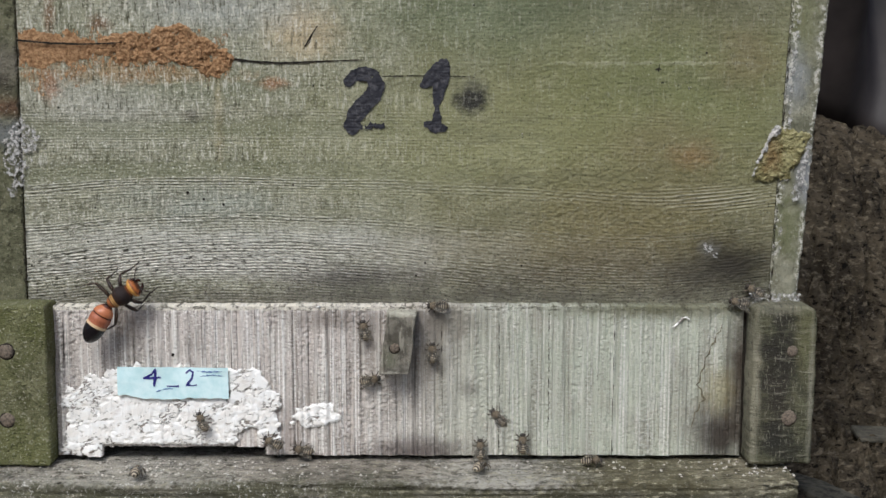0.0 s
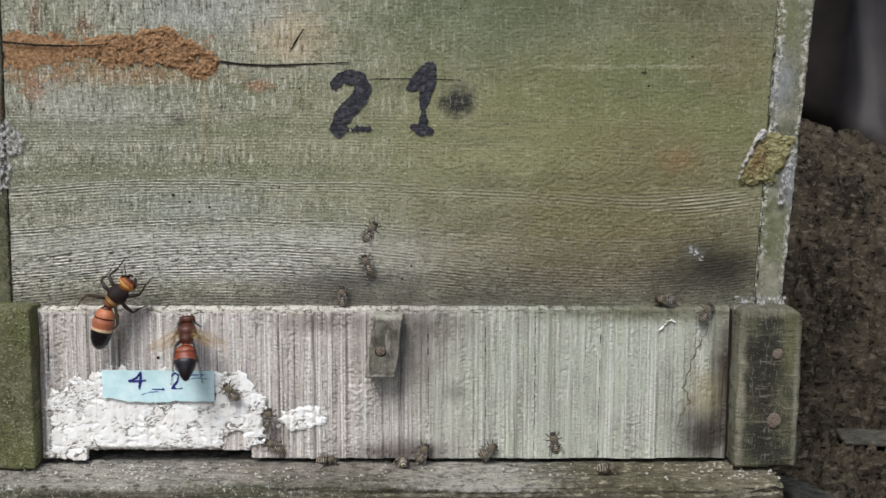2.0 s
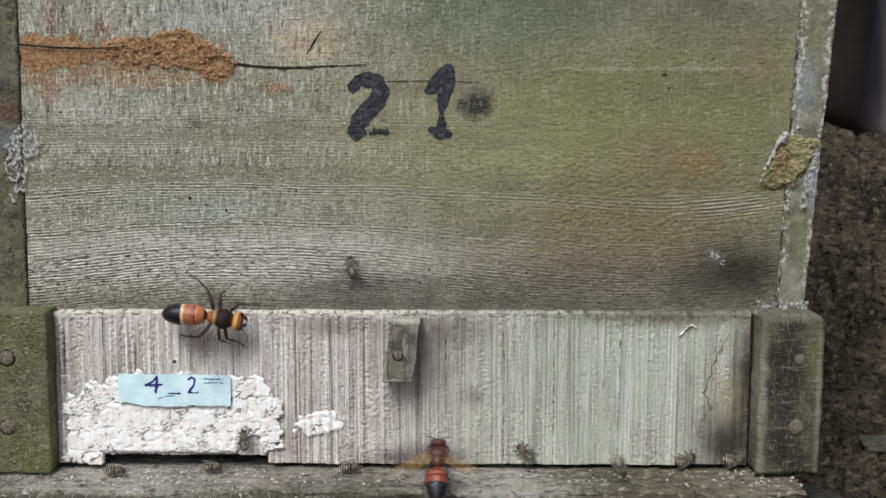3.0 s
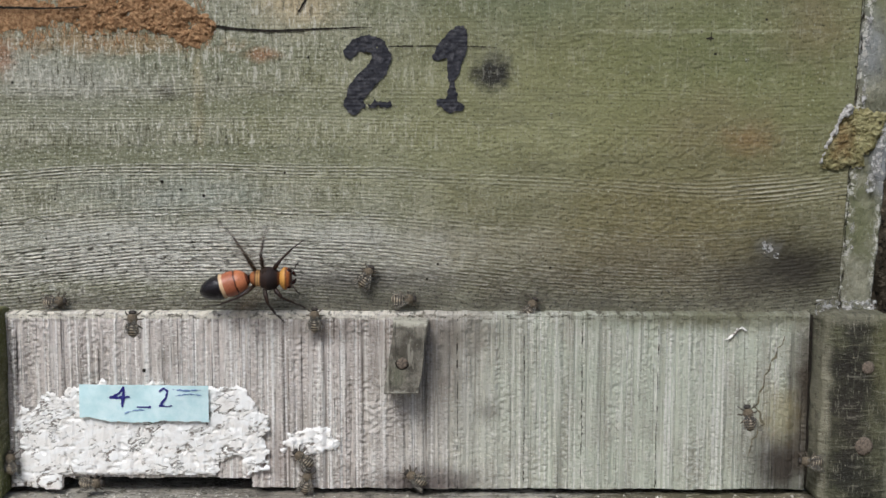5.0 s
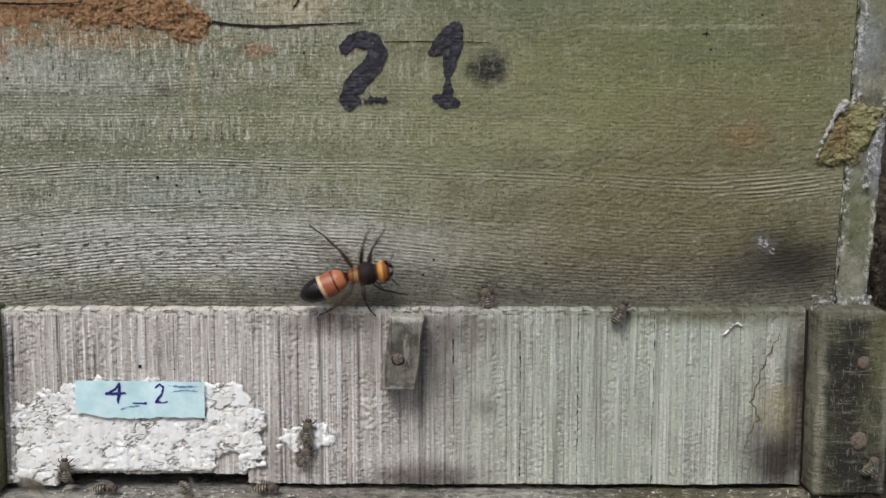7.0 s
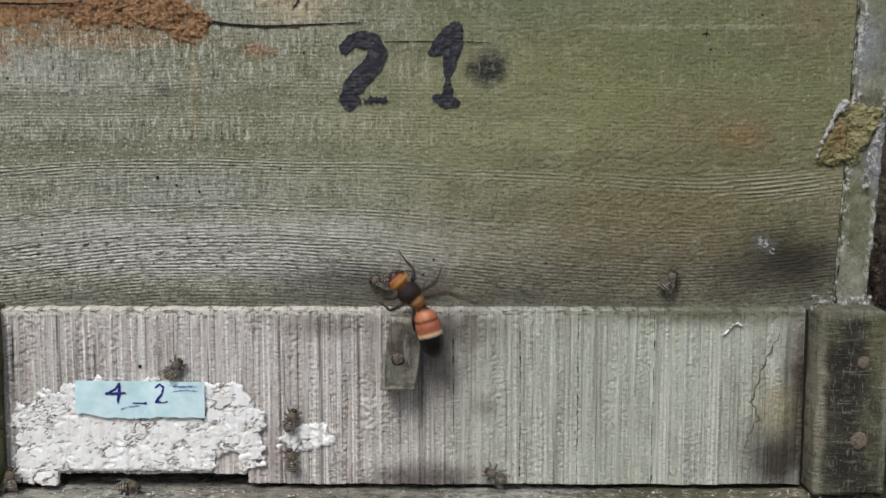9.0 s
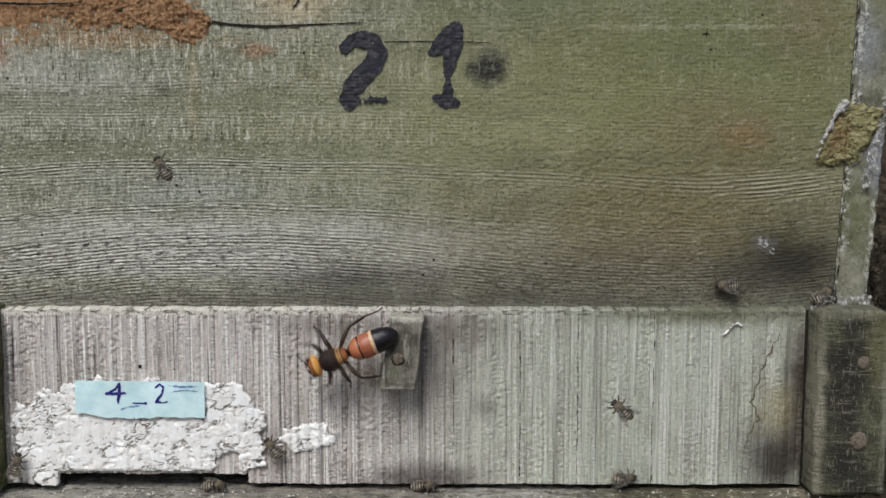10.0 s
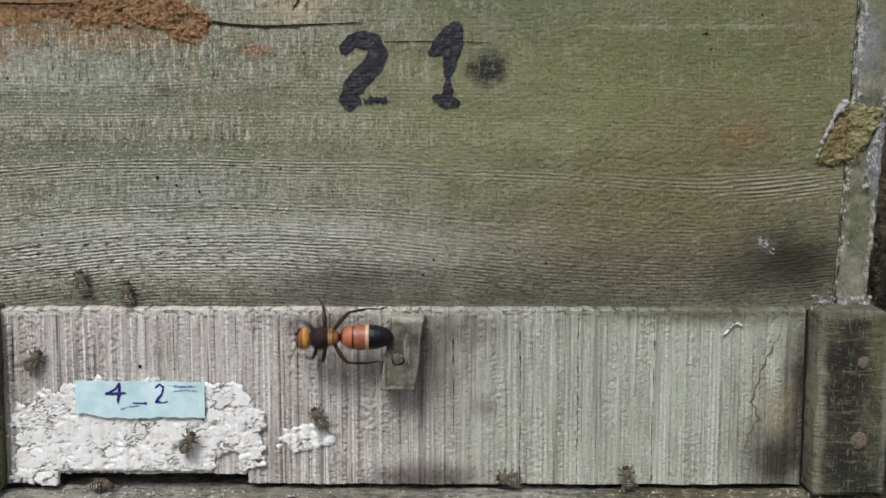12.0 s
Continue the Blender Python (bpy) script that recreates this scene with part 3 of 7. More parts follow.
def block_wood():
    """Grey upright grain, pale torn ends, a dark weathered middle."""
    m = Mat("small_block_wood", 0.92, 0.2)
    n, g, sp = m.noise(150, 5.0, 0.72), m.noise((420, 60, 60), 4.0, 0.72), m.noise(900, 3.0, 0.75)
    c = m.mix(m.band(n, 0.36, 0.64), S(92, 88, 78), S(142, 136, 123))
    for amount, colour, where in ((0.7, S(74, 70, 60), (-0.004, 0.160, 0.007, 0.007, 0.9, 0.8, 160)), (0.6, S(110, 112, 90), (-0.008, 0.150, 0.004, 0.006, 0.9, 0.9, 160)), (0.9, S(204, 199, 184), (-0.006, 0.1415, 0.012, 0.0016, 0.8, 1.2, 380)),
                                  (0.85, S(200, 196, 178), (-0.003, 0.1712, 0.012, 0.0018, 0.8, 1.2, 380)), (0.7, S(176, 171, 156), (-0.0118, 0.150, 0.0008, 0.012, 0.9, 1.0, 300))):
        c = m.mix(m.math("MULTIPLY", m.spot(*where), amount), c, colour)
    c = m.mix(m.band(g, 0.45, 0.32, 0.0, 0.6), c, S(52, 48, 41))
    c = m.mix(m.band(g, 0.56, 0.68, 0.0, 0.5), c, S(182, 176, 160))
    c = m.mix(m.band(sp, 0.6, 0.72, 0.0, 0.5), c, S(196, 190, 176))
    c = m.mix(m.band(sp, 0.4, 0.28, 0.0, 0.6), c, S(44, 40, 34))
    m.bump(m.math("ADD", m.math("ADD", m.math("MULTIPLY", g, 1.4), m.math("MULTIPLY", n, 0.8)), m.math("MULTIPLY", sp, 0.6)), 0.001, 0.85)
    return m.colour(c)


SIDE_R, SIDE_L = right_end_wood(), left_end_wood()
CLEAT_R = dark_cleat()
CLEAT_L = mossy_wood("mossy_cleat_wood", S(92, 91, 62), S(142, 140, 106), S(120, 123, 74), 0.6, S(206, 202, 180), (300, 30, 360))
FLOOR = ledge_wood()
BLOCK = block_wood()
HIDDEN = mossy_wood("old_hive_wood", S(90, 84, 66), S(126, 118, 96), S(106, 104, 64), 0.5)
PLASTER = lime()
MUD = crumbly("red_brown_mud", S(140, 104, 72), S(194, 156, 116), S(60, 44, 32), 700, 0.0014)
MUD_THIN = crumbly("thin_ochre_clay_smear", S(154, 118, 82), S(186, 152, 114), S(116, 88, 62), 520, 0.0008, gaps=((620, 1, 190), 0.45))
WEB = crumbly("grey_white_web_fluff", S(156, 153, 147), S(214, 211, 205), S(104, 100, 94), 700, 0.001, gaps=((460, 460, 460), 0.42))


def knot_wood():
    m = Mat("splintered_knot_wood", 0.95, 0.15)
    warp = m.noise(150, 3.0, 0.6)
    z = m.math("ADD", m.axis("Z"), m.math("MULTIPLY", warp, 0.006))
    comb = m.t.nodes.new("ShaderNodeCombineXYZ")
    m.put(comb.inputs[0], m.axis("X"))
    m.put(comb.inputs[2], z)
    fibre, n = m.noise((300, 1, 560), 5.0, 0.72, 1.2, vector=comb.outputs[0]), m.noise(200, 4.0, 0.7)
    c = m.mix(m.band(n, 0.36, 0.64), S(128, 121, 80), S(172, 165, 120))
    c = m.mix(m.math("MULTIPLY", m.spot(0.1765, 0.2455, 0.0055, 0.012, 0.9, 0.8, 200), 0.5), c, S(136, 98, 66))
    c = m.mix(m.band(fibre, 0.55, 0.66, 0.0, 0.7), c, S(206, 194, 156))
    c = m.mix(m.band(fibre, 0.46, 0.36, 0.0, 0.7), c, S(72, 58, 38))
    m.bump(m.math("ADD", fibre, m.math("MULTIPLY", n, 0.4)), 0.002, 0.9)
    return m.colour(c)


RESIN = knot_wood()
THICK_WEB = crumbly("matted_white_web", S(158, 154, 147), S(210, 206, 199), S(112, 108, 102), 700, 0.0008)
CRUMB = crumbly("grey_crumbs", S(132, 124, 110), S(220, 214, 202), S(84, 76, 66), 500, 0.0004)
BLACK_PAINT = ink("black_brush_paint", S(42, 42, 48), S(84, 82, 84))
BLUE_INK = ink("dark_blue_ink", S(42, 40, 116), S(74, 74, 154))
PAPER = plain("pale_blue_paper", S(202, 234, 235), S(226, 248, 248), 150, 0.7)
GREY_SPLIT = plain("olive_grey_split_wood", S(92, 86, 68), S(126, 118, 95), 500, 0.95)
RUST = plain("rusty_nail_iron", S(84, 74, 64), S(138, 124, 108), 900, 0.75, 0.1, 0.0008)
GAP = plain("dark_split_and_gap_shade", S(26, 22, 18), S(48, 42, 34), 500, 0.95)
JOINT = crumbly("dark_joint_dirt", S(36, 32, 26), S(74, 68, 56), S(20, 17, 14), 500, 0.0006, gaps=((260, 1, 150), 0.42))
def damp_earth():
    m = Mat("dark_damp_earth", 0.95, 0.15)
    tone, lump, fine = m.noise(26, 4.0, 0.65), m.noise((120, 120, 240), 5.0, 0.66), m.noise(700, 3.0, 0.7)
    c = m.mix(m.band(tone, 0.36, 0.64), S(60, 53, 43), S(96, 86, 70))
    # lit clod tops and the dark shade between them, painted into the colour
    c = m.mix(m.band(lump, 0.52, 0.64, 0.0, 0.7), c, S(132, 121, 102))
    c = m.mix(m.band(lump, 0.44, 0.37, 0.0, 0.92), c, S(15, 13, 10))
    c = m.mix(m.band(fine, 0.62, 0.76, 0.0, 0.5), c, S(112, 102, 88))
    m.bump(m.math("ADD", lump, m.math("MULTIPLY", fine, 0.25)), 0.008, 1.0)
    return m.colour(c)


EARTH = damp_earth()
TARP = plain("dark_plastic_sheet", S(34, 29, 27), S(58, 51, 49), 14, 0.6, 0.0, 0.002, 0.45)
OFFCUT = plain("pale_weathered_offcut", S(54, 51, 43), S(98, 93, 80), 160, 0.9, 0.0, 0.0012)
# darker version of OFFCUT for the piece beside the hive
DARK_OFFCUT = plain("dark_grey_offcut", S(30, 28, 24), S(82, 79, 68), 170, 0.9, 0.0, 0.0014)


def crevice(x, y, seed):
    """Distance to the cracks between scattered cells: 0 in a crack, larger on a clod."""
    ix, iy = np.floor(x), np.floor(y)
    d1, d2 = np.full(np.shape(x), 9.0), np.full(np.shape(x), 9.0)
    for a in (-1, 0, 1):
        for b in (-1, 0, 1):
            d = np.hypot(ix + a + hashed(ix + a, iy + b, seed) - x, iy + b + hashed(ix + a, iy + b, seed + 50) - y)
            d2 = np.minimum(d2, np.maximum(d, d1))
            d1 = np.minimum(d1, d)
    return d2 - d1


# ---------------------------------------------------------------- ground
def bank_height(x, y):
    """Flat beside the hive, a raw earth bank behind it, a gentle field beyond."""
    crest = 0.262 - 0.34 * np.clip(x - 0.35, -0.15, 0.4)
    rise = smooth(0.24, 0.53, y + 0.10 * np.clip(x - 0.25, 0, 0.8)) * (crest - 0.06)
    far = smooth(0.9, 14.0, y) * 0.10
    h = 0.06 + rise * smooth(0.20, 0.30, x) + far * smooth(0.2, 2.0, x)
    rough = smooth(0.205, 0.26, x) * smooth(-0.3, 0.0, y) * smooth(0.60, 0.50, x) * smooth(0.76, 0.68, y)
    wx, wy = x + 0.012 * (fbm(x * 60, y * 60, 71, 2) - 0.5), y + 0.012 * (fbm(x * 60, y * 60, 72, 2) - 0.5)
    big, small = crevice(wx * 48, wy * 60, 5), crevice(wx * 120, wy * 140, 6)
    clods = 0.024 * smooth(0.0, 0.3, big) * (0.2 + fbm(x * 40, y * 40, 7, 2)) + 0.010 * smooth(0.0, 0.3, small) * vnoise(x * 70, y * 70, 9) + 0.003 * fbm(x * 260, y * 260, 8, 2)
    return h + rough * (clods - 0.024) * (1 - 0.5 * smooth(0.38, 0.5, y)) + (1 - rough) * (fbm(x * 20, y * 20, 3, 3) - 0.9) * 0.01


def ground():
    xs = np.concatenate([[-60, -30, -12, -6, -3, -1.5, -0.8], np.arange(-0.5, 0.18, 0.04), np.arange(0.18, 0.52, 0.002),
                         [0.53, 0.56, 0.6, 0.66, 0.72, 0.8, 0.9, 1.1, 1.5, 2.2, 4, 8, 16, 30, 60]])
    ys = np.concatenate([[-60, -30, -12, -6, -3, -1.5, -0.9], np.arange(-0.7, -0.08, 0.06), np.arange(-0.08, 0.70, 0.0018),
                         [0.76, 0.82, 0.9, 1.1, 1.5, 2.2, 4, 8, 16, 30, 60, 120]])
    pts, q = sheet(xs, ys, lambda x, y: (x, y, bank_height(x, y)))
    return tagged(mesh_object("ground", pts, q, EARTH), "dark bare earth rising in a rough bank", "ground", kind="structure")


def plastic_sheet():
    """A dark sheet hung behind the hive, its hem slanting down onto the bank."""
    def place(u, v):
        x = 0.2 + 0.75 * u
        hem = 0.250 - 0.34 * (x - 0.385)
        z = hem - 0.004 + (1.1 - hem) * v
        y = 0.575 + (0.36 - 0.74 * smooth(0.445, 0.400, x)) * v * (1 - 0.35 * v) + 0.02 * np.exp(-((x - 0.43) / 0.03) ** 2) + 0.008 * np.sin(x * 38 + 2 * v) + 0.003 * np.sin(x * 110 - 3 * v) + 0.02 * (fbm(x * 9, v * 3, 4) - 0.5)
        return x, y, z
    pts, q = sheet(np.linspace(0, 1, 120), np.linspace(0, 1, 30), place)
    ob = mesh_object("plastic_sheet", pts, q, TARP)
    ob.modifiers.new("thick", "SOLIDIFY").thickness = 0.003
    return tagged(ob, "dark grey plastic sheet hanging in folds behind the hive", "plastic sheet")


def offcut(x, y, z, turn, tilt, size, material, label):
    bm = box_bm(-size[0] / 2, size[0] / 2, -size[1] / 2, size[1] / 2, 0, size[2], 0.0015)
    bmesh.ops.subdivide_edges(bm, edges=[e for e in bm.edges if e.calc_length() > 0.02], cuts=3)
    for v in bm.verts:
        v.co += Vector((noise.noise(v.co * 70), noise.noise(v.co * 80 + Vector((3, 1, 2))), noise.noise(v.co * 60))) * 0.0022
    ob = part("wood_offcut", bm, material, None, soft=False)
    ob.matrix_world = pose(x, y, z, 0, tilt, turn)
    return tagged(ob, label, "wood offcut")


ground()
plastic_sheet()
offcut(0.3175, 0.147, 0.0625, -4, 2, (0.085, 0.030, 0.003), OFFCUT, "pale flat wood offcut lying on dark earth")
offcut(0.2335, 0.058, 0.0505, -58, 2, (0.075, 0.022, 0.006), DARK_OFFCUT, "dark grey wood offcut half buried beside the hive")

# ---------------------------------------------------------------- the hive
BASE_Z = 0.06
hive = tagged(new("beehive"), "weathered grey-green wooden beehive numbered in black paint", "beehive")
hive.location = (0, 0, BASE_Z)
bpy.context.view_layer.update()


def front_relief(x, z):
    """How far the weathered front stands out: wavy ridges along the grain, saw marks across it."""
    arch = 0.011 * np.exp(-((x + 0.08) / 0.085) ** 2) - 0.005 * np.exp(-((x - 0.13) / 0.05) ** 2) + 0.005 * (fbm(x * 7, z * 9, 2, 3) - 0.5)
    g = z - arch * smooth(0.25, 0.19, z)
    lines = (0.5 + 0.5 * np.sin(g * 4300 + 9 * fbm(x * 11, z * 60, 23, 2))) * 0.55 + vnoise(x * 80, g * 760, 22) * 0.45
    at = [b[0] for b in FRONT_BANDS]
    sawn, layered = np.interp(g + 0.004, at, [b[1][0] for b in FRONT_BANDS]), np.interp(g + 0.004, at, [b[1][1] for b in FRONT_BANDS])
    right = smooth(-0.03, 0.06, x)
    quiet = 1 - 0.86 * right * (1 - 0.6 * smooth(0.012, 0.004, np.abs(z - 0.2245)) * smooth(0.09, 0.13, x))
    amount = 0.1 + 0.9 * layered * (0.3 + 0.7 * smooth(0.25, 0.6, vnoise(x * 22, z * 110, 8))) * quiet
    saw = vnoise(x * 640, z * 120, 31) - 0.5
    grit = vnoise(x * 800, z * 900, 32) - 0.5
    return 0.00085 * amount * (lines - 0.5) + 0.0007 * saw * (0.3 + 0.7 * sawn) * quiet + (0.00040 + 0.00018 * right * smooth(0.26, 0.23, z)) * grit + 0.0005 * (fbm(x * 40, z * 60, 41, 2) - 0.5)


def slanted(x, z):
    """The right joint leans outward towards the top."""
    k = (x + 0.1865) / (0.1776 + 0.1865)
    return x + k * 0.047 * (z - 0.1835)


def front_board():
    xs = np.arange(-0.1865, 0.1779, 0.0006)
    zs = np.concatenate([np.arange(0.168, 0.332, 0.00042), [0.345, 0.37, 0.4, 0.42]])
    pts, q = sheet(xs, zs, lambda x, z: (slanted(x, z), -front_relief(x, z), z))
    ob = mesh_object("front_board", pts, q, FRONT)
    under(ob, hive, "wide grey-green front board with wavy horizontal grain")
    bm = box_bm(-0.19, 0.1775, 0.002, 0.02, 0.168, 0.42)
    placed("front_backing", bm, HIDDEN, hive, soft=False)
    return ob


board = front_board()


def stroke_field(x, z, pts):
    """Distance to a brush line less its half width: below 0 is inside. pts: (x, z, half width)."""
    best = np.full(np.shape(x), 1e9)
    for (ax, az, aw), (bx, bz, bw) in zip(pts[:-1], pts[1:]):
        dx, dz = bx - ax, bz - az
        t = np.clip(((x - ax) * dx + (z - az) * dz) / (dx * dx + dz * dz), 0, 1)
        best = np.minimum(best, np.hypot(x - ax - t * dx, z - az - t * dz) - (aw + (bw - aw) * t))
    return best


def overlay(name, x0, x1, z0, z1, step, inside, lift, material, parent, label, base=None):
    """A thin or crusty layer on the front: cells where inside() is below 0, raised by lift()."""
    base = base or (lambda x, z: -front_relief(x, z))
    xs, zs = np.arange(x0, x1, step), np.arange(z0, z1, step)

    def place(x, z):
        d = inside(x, z)
        return x, base(x, z) - lift(x, z, d), z
    pts, q = sheet(xs, zs, place, keep=lambda x, z: inside(x, z) < 0)
    return under(mesh_object(name, pts, q, material), parent, label)


def ragged(x, z, size, cell, seed):
    return (fbm(x / cell, z / cell, seed, 4, 0.6) - 0.5) * 2 * size


def thin(h):
    return lambda x, z, d: h + 0 * x


# hand-painted hive number
TWO = [(-0.0278, 0.2812, 0.0026), (-0.0252, 0.2838, 0.0030), (-0.0205, 0.2850, 0.0034), (-0.0160, 0.2835, 0.0036), (-0.0143, 0.2790, 0.0040),
       (-0.0165, 0.2740, 0.0042), (-0.0212, 0.2697, 0.0043), (-0.0250, 0.2650, 0.0040), (-0.0268, 0.2605, 0.0035), (-0.0262, 0.2585, 0.0030)]
TWO_FOOT = [(-0.0250, 0.2590, 0.0022), (-0.0190, 0.2597, 0.0019), (-0.0125, 0.2600, 0.0019)]
ONE = [(0.0082, 0.2795, 0.0020), (0.0110, 0.2820, 0.0034), (0.0155, 0.2868, 0.0036), (0.0180, 0.2895, 0.0030), (0.0172, 0.2830, 0.0038),
       (0.0155, 0.2770, 0.0030), (0.0150, 0.2725, 0.0026), (0.0147, 0.2690, 0.0021), (0.0148, 0.2640, 0.0022), (0.0140, 0.2603, 0.0028)]
ONE_FOOT = [(0.0098, 0.2608, 0.0016), (0.0140, 0.2592, 0.0026), (0.0178, 0.2590, 0.0020)]


def two_inside(x, z):
    body = stroke_field(x, z, TWO) + ragged(x, z, 0.0006, 0.0012, 3) + ragged(x, z, 0.0004, 0.004, 4)
    foot = stroke_field(x, z, TWO_FOOT) + ragged(x, z, 0.0028, 0.0016, 5) + 0.0006
    return np.minimum(body, foot)


def one_inside(x, z):
    body = stroke_field(x, z, ONE) + ragged(x, z, 0.0006, 0.0012, 13) + ragged(x, z, 0.0004, 0.004, 14)
    body = body + 0.0016 * np.exp(-((z - 0.2685) / 0.0035) ** 2) * fbm(x * 700, z * 700, 6, 2)
    foot = stroke_field(x, z, ONE_FOOT) + ragged(x, z, 0.0007, 0.0014, 15)
    return np.minimum(body, foot)


overlay("painted_digit_two", -0.034, -0.007, 0.2535, 0.2925, 0.00026, two_inside, thin(0.0006), BLACK_PAINT, board, "black brush-painted figure 2")
overlay("painted_digit_one", 0.003, 0.024, 0.2535, 0.2945, 0.00026, one_inside, thin(0.0006), BLACK_PAINT, board, "black brush-painted figure 1")

# split in the board and the mud daubed along it
CRACK = [(-0.0850, 0.2922, 0.0007), (-0.0740, 0.2908, 0.0006), (-0.0600, 0.2900, 0.0006), (-0.0420, 0.2908, 0.00045), (-0.0250, 0.2915, 0.00034), (-0.0180, 0.2916, 0.0002)]
CRACK_ON = [(-0.0115, 0.2838, 0.0003), (0.0070, 0.2840, 0.0003), (0.0250, 0.2838, 0.0003), (0.0330, 0.2833, 0.0002)]
overlay("split", -0.088, -0.012, 0.288, 0.294, 0.0002, lambda x, z: stroke_field(x, z, CRACK) + ragged(x, z, 0.00012, 0.002, 7), thin(0.0005), GAP, board, "dark split in the wood")
overlay("split", -0.013, 0.035, 0.282, 0.286, 0.0002, lambda x, z: stroke_field(x, z, CRACK_ON) + ragged(x, z, 0.00016, 0.002, 8), thin(0.0004), GAP, board, "fine dark split in the wood")


def mud_inside(x, z):
    top = 0.3020 + 0.0085 * np.exp(-((x + 0.108) / 0.022) ** 2) + 0.004 * np.exp(-((x + 0.176) / 0.012) ** 2)
    top = np.minimum(top, 0.2925 + 0.7 * (-0.083 - x))
    low = 0.2895 - 0.0055 * np.exp(-((x + 0.094) / 0.009) ** 2) + 0.002 * np.exp(-((x + 0.15) / 0.02) ** 2)
    return np.maximum(np.maximum(z - top, low - z), x + 0.0835) + ragged(x, z, 0.0055, 0.006, 51)


def mud_crumbs(x, z):
    """Crumbs of many sizes pressed together, with holes between."""
    wx, wz = x + 0.003 * (fbm(x * 400, z * 400, 64, 3, 0.7) - 0.5), z + 0.003 * (fbm(x * 400, z * 400, 65, 3, 0.7) - 0.5)
    cells = np.minimum(crevice(wx * 520, wz * 620, 62), 0.5 + 0 * x) * vnoise(np.floor(wx * 520), np.floor(wz * 620), 66)
    return 0.9 * cells + 0.9 * fbm(x * 420, z * 420, 61, 5, 0.8) ** 1.5 - 0.35 * smooth(0.58, 0.66, fbm(x * 300, z * 330, 67, 3, 0.7))


def clay_inside(x, z):
    low = 0.2865 - 0.012 * np.exp(-((x + 0.177) / 0.006) ** 2) - 0.007 * np.exp(-((x + 0.158) / 0.006) ** 2) - 0.006 * np.exp(-((x + 0.131) / 0.003) ** 2) - 0.005 * np.exp(-((x + 0.092) / 0.006) ** 2)
    return np.maximum(np.maximum(z - 0.306, low - z), x + 0.086) + ragged(x, z, 0.0095, 0.005, 55) + 0.0014


overlay("clay_smear", -0.1862, -0.078, 0.272, 0.314, 0.0006, clay_inside, lambda x, z, d: 0.0001 + 0.0002 * fbm(x * 500, z * 500, 3, 2), MUD_THIN, board, "ochre clay smear")
overlay("mud_crust", -0.1860, -0.078, 0.282, 0.314, 0.00042, mud_inside,
        lambda x, z, d: 0.0002 + np.clip(-d / 0.002, 0, 1) * (0.0006 + 0.0016 * smooth(-0.160, -0.138, x)) * mud_crumbs(x, z), MUD, board, "crumbly red-brown mud crust")
CRACK_LEFT = [(-0.1858, 0.3008, 0.0005), (-0.1700, 0.2994, 0.0006), (-0.1560, 0.2990, 0.0005), (-0.1420, 0.2993, 0.0004), (-0.1360, 0.3000, 0.0002)]
overlay("split", -0.1860, -0.134, 0.297, 0.303, 0.0002, lambda x, z: stroke_field(x, z, CRACK_LEFT) + ragged(x, z, 0.0002, 0.002, 9), thin(0.0019), GAP, board, "dark split through the mud")
SLASH = [(-0.0486, 0.2981, 0.0003), (-0.0462, 0.3020, 0.0005), (-0.0440, 0.3056, 0.0003), (-0.0425, 0.3075, 0.0002)]
overlay("split", -0.051, -0.040, 0.296, 0.309, 0.0002, lambda x, z: stroke_field(x, z, SLASH) + ragged(x, z, 0.0003, 0.0014, 10), thin(0.0004), GAP, board, "short slanting split in the wood")
NICK = [(0.1196, 0.2870, 0.0002), (0.1212, 0.2874, 0.0005), (0.1228, 0.2868, 0.0003)]
NICK_UP = [(0.1215, 0.2896, 0.0002), (0.1216, 0.2876, 0.0004), (0.1214, 0.2860, 0.0002)]
overlay("split", 0.117, 0.125, 0.284, 0.292, 0.0002, lambda x, z: np.minimum(stroke_field(x, z, NICK), stroke_field(x, z, NICK_UP)) + ragged(x, z, 0.0003, 0.0012, 11), thin(0.0004), GAP, board, "small dark nick in the wood")
# insect marks, specks of lime on the front
for k, (x, z, r) in enumerate([(0.1475, 0.2005, 0.0022), (0.151, 0.197, 0.0012), (-0.064, 0.2085, 0.0007), (-0.0905, 0.232, 0.0006), (-0.108, 0.218, 0.0006), (0.1366, 0.2785, 0.0009), (0.0560, 0.2560, 0.0005), (0.0900, 0.3050, 0.0006), (-0.1480, 0.2300, 0.0005)]):
    overlay("lime_speck", x - 0.005, x + 0.005, z - 0.005, z + 0.005, 0.0003,
            lambda u, w, x=x, z=z, r=r, k=k: np.hypot(u - x, (w - z) * 0.8) - r + ragged(u, w, r * 1.1, 0.0014, 71 + k), thin(0.0004), WEB, board, "small pale lime speck")
for k, (x, z, r) in enumerate([(-0.1068, 0.2277, 0.0009), (-0.099, 0.2245, 0.0007), (-0.0895, 0.222, 0.0008), (-0.152, 0.2205, 0.0006), (0.1235, 0.2805, 0.0007), (-0.045, 0.2795, 0.0008), (-0.156, 0.2035, 0.0006)]):
    overlay("worm_hole", x - 0.003, x + 0.003, z - 0.003, z + 0.003, 0.00025,
            lambda u, w, x=x, z=z, r=r, k=k: np.hypot(u - x, w - z) - r + ragged(u, w, r * 0.6, 0.001, 91 + k), thin(0.00022), GAP, board, "dark worm hole")


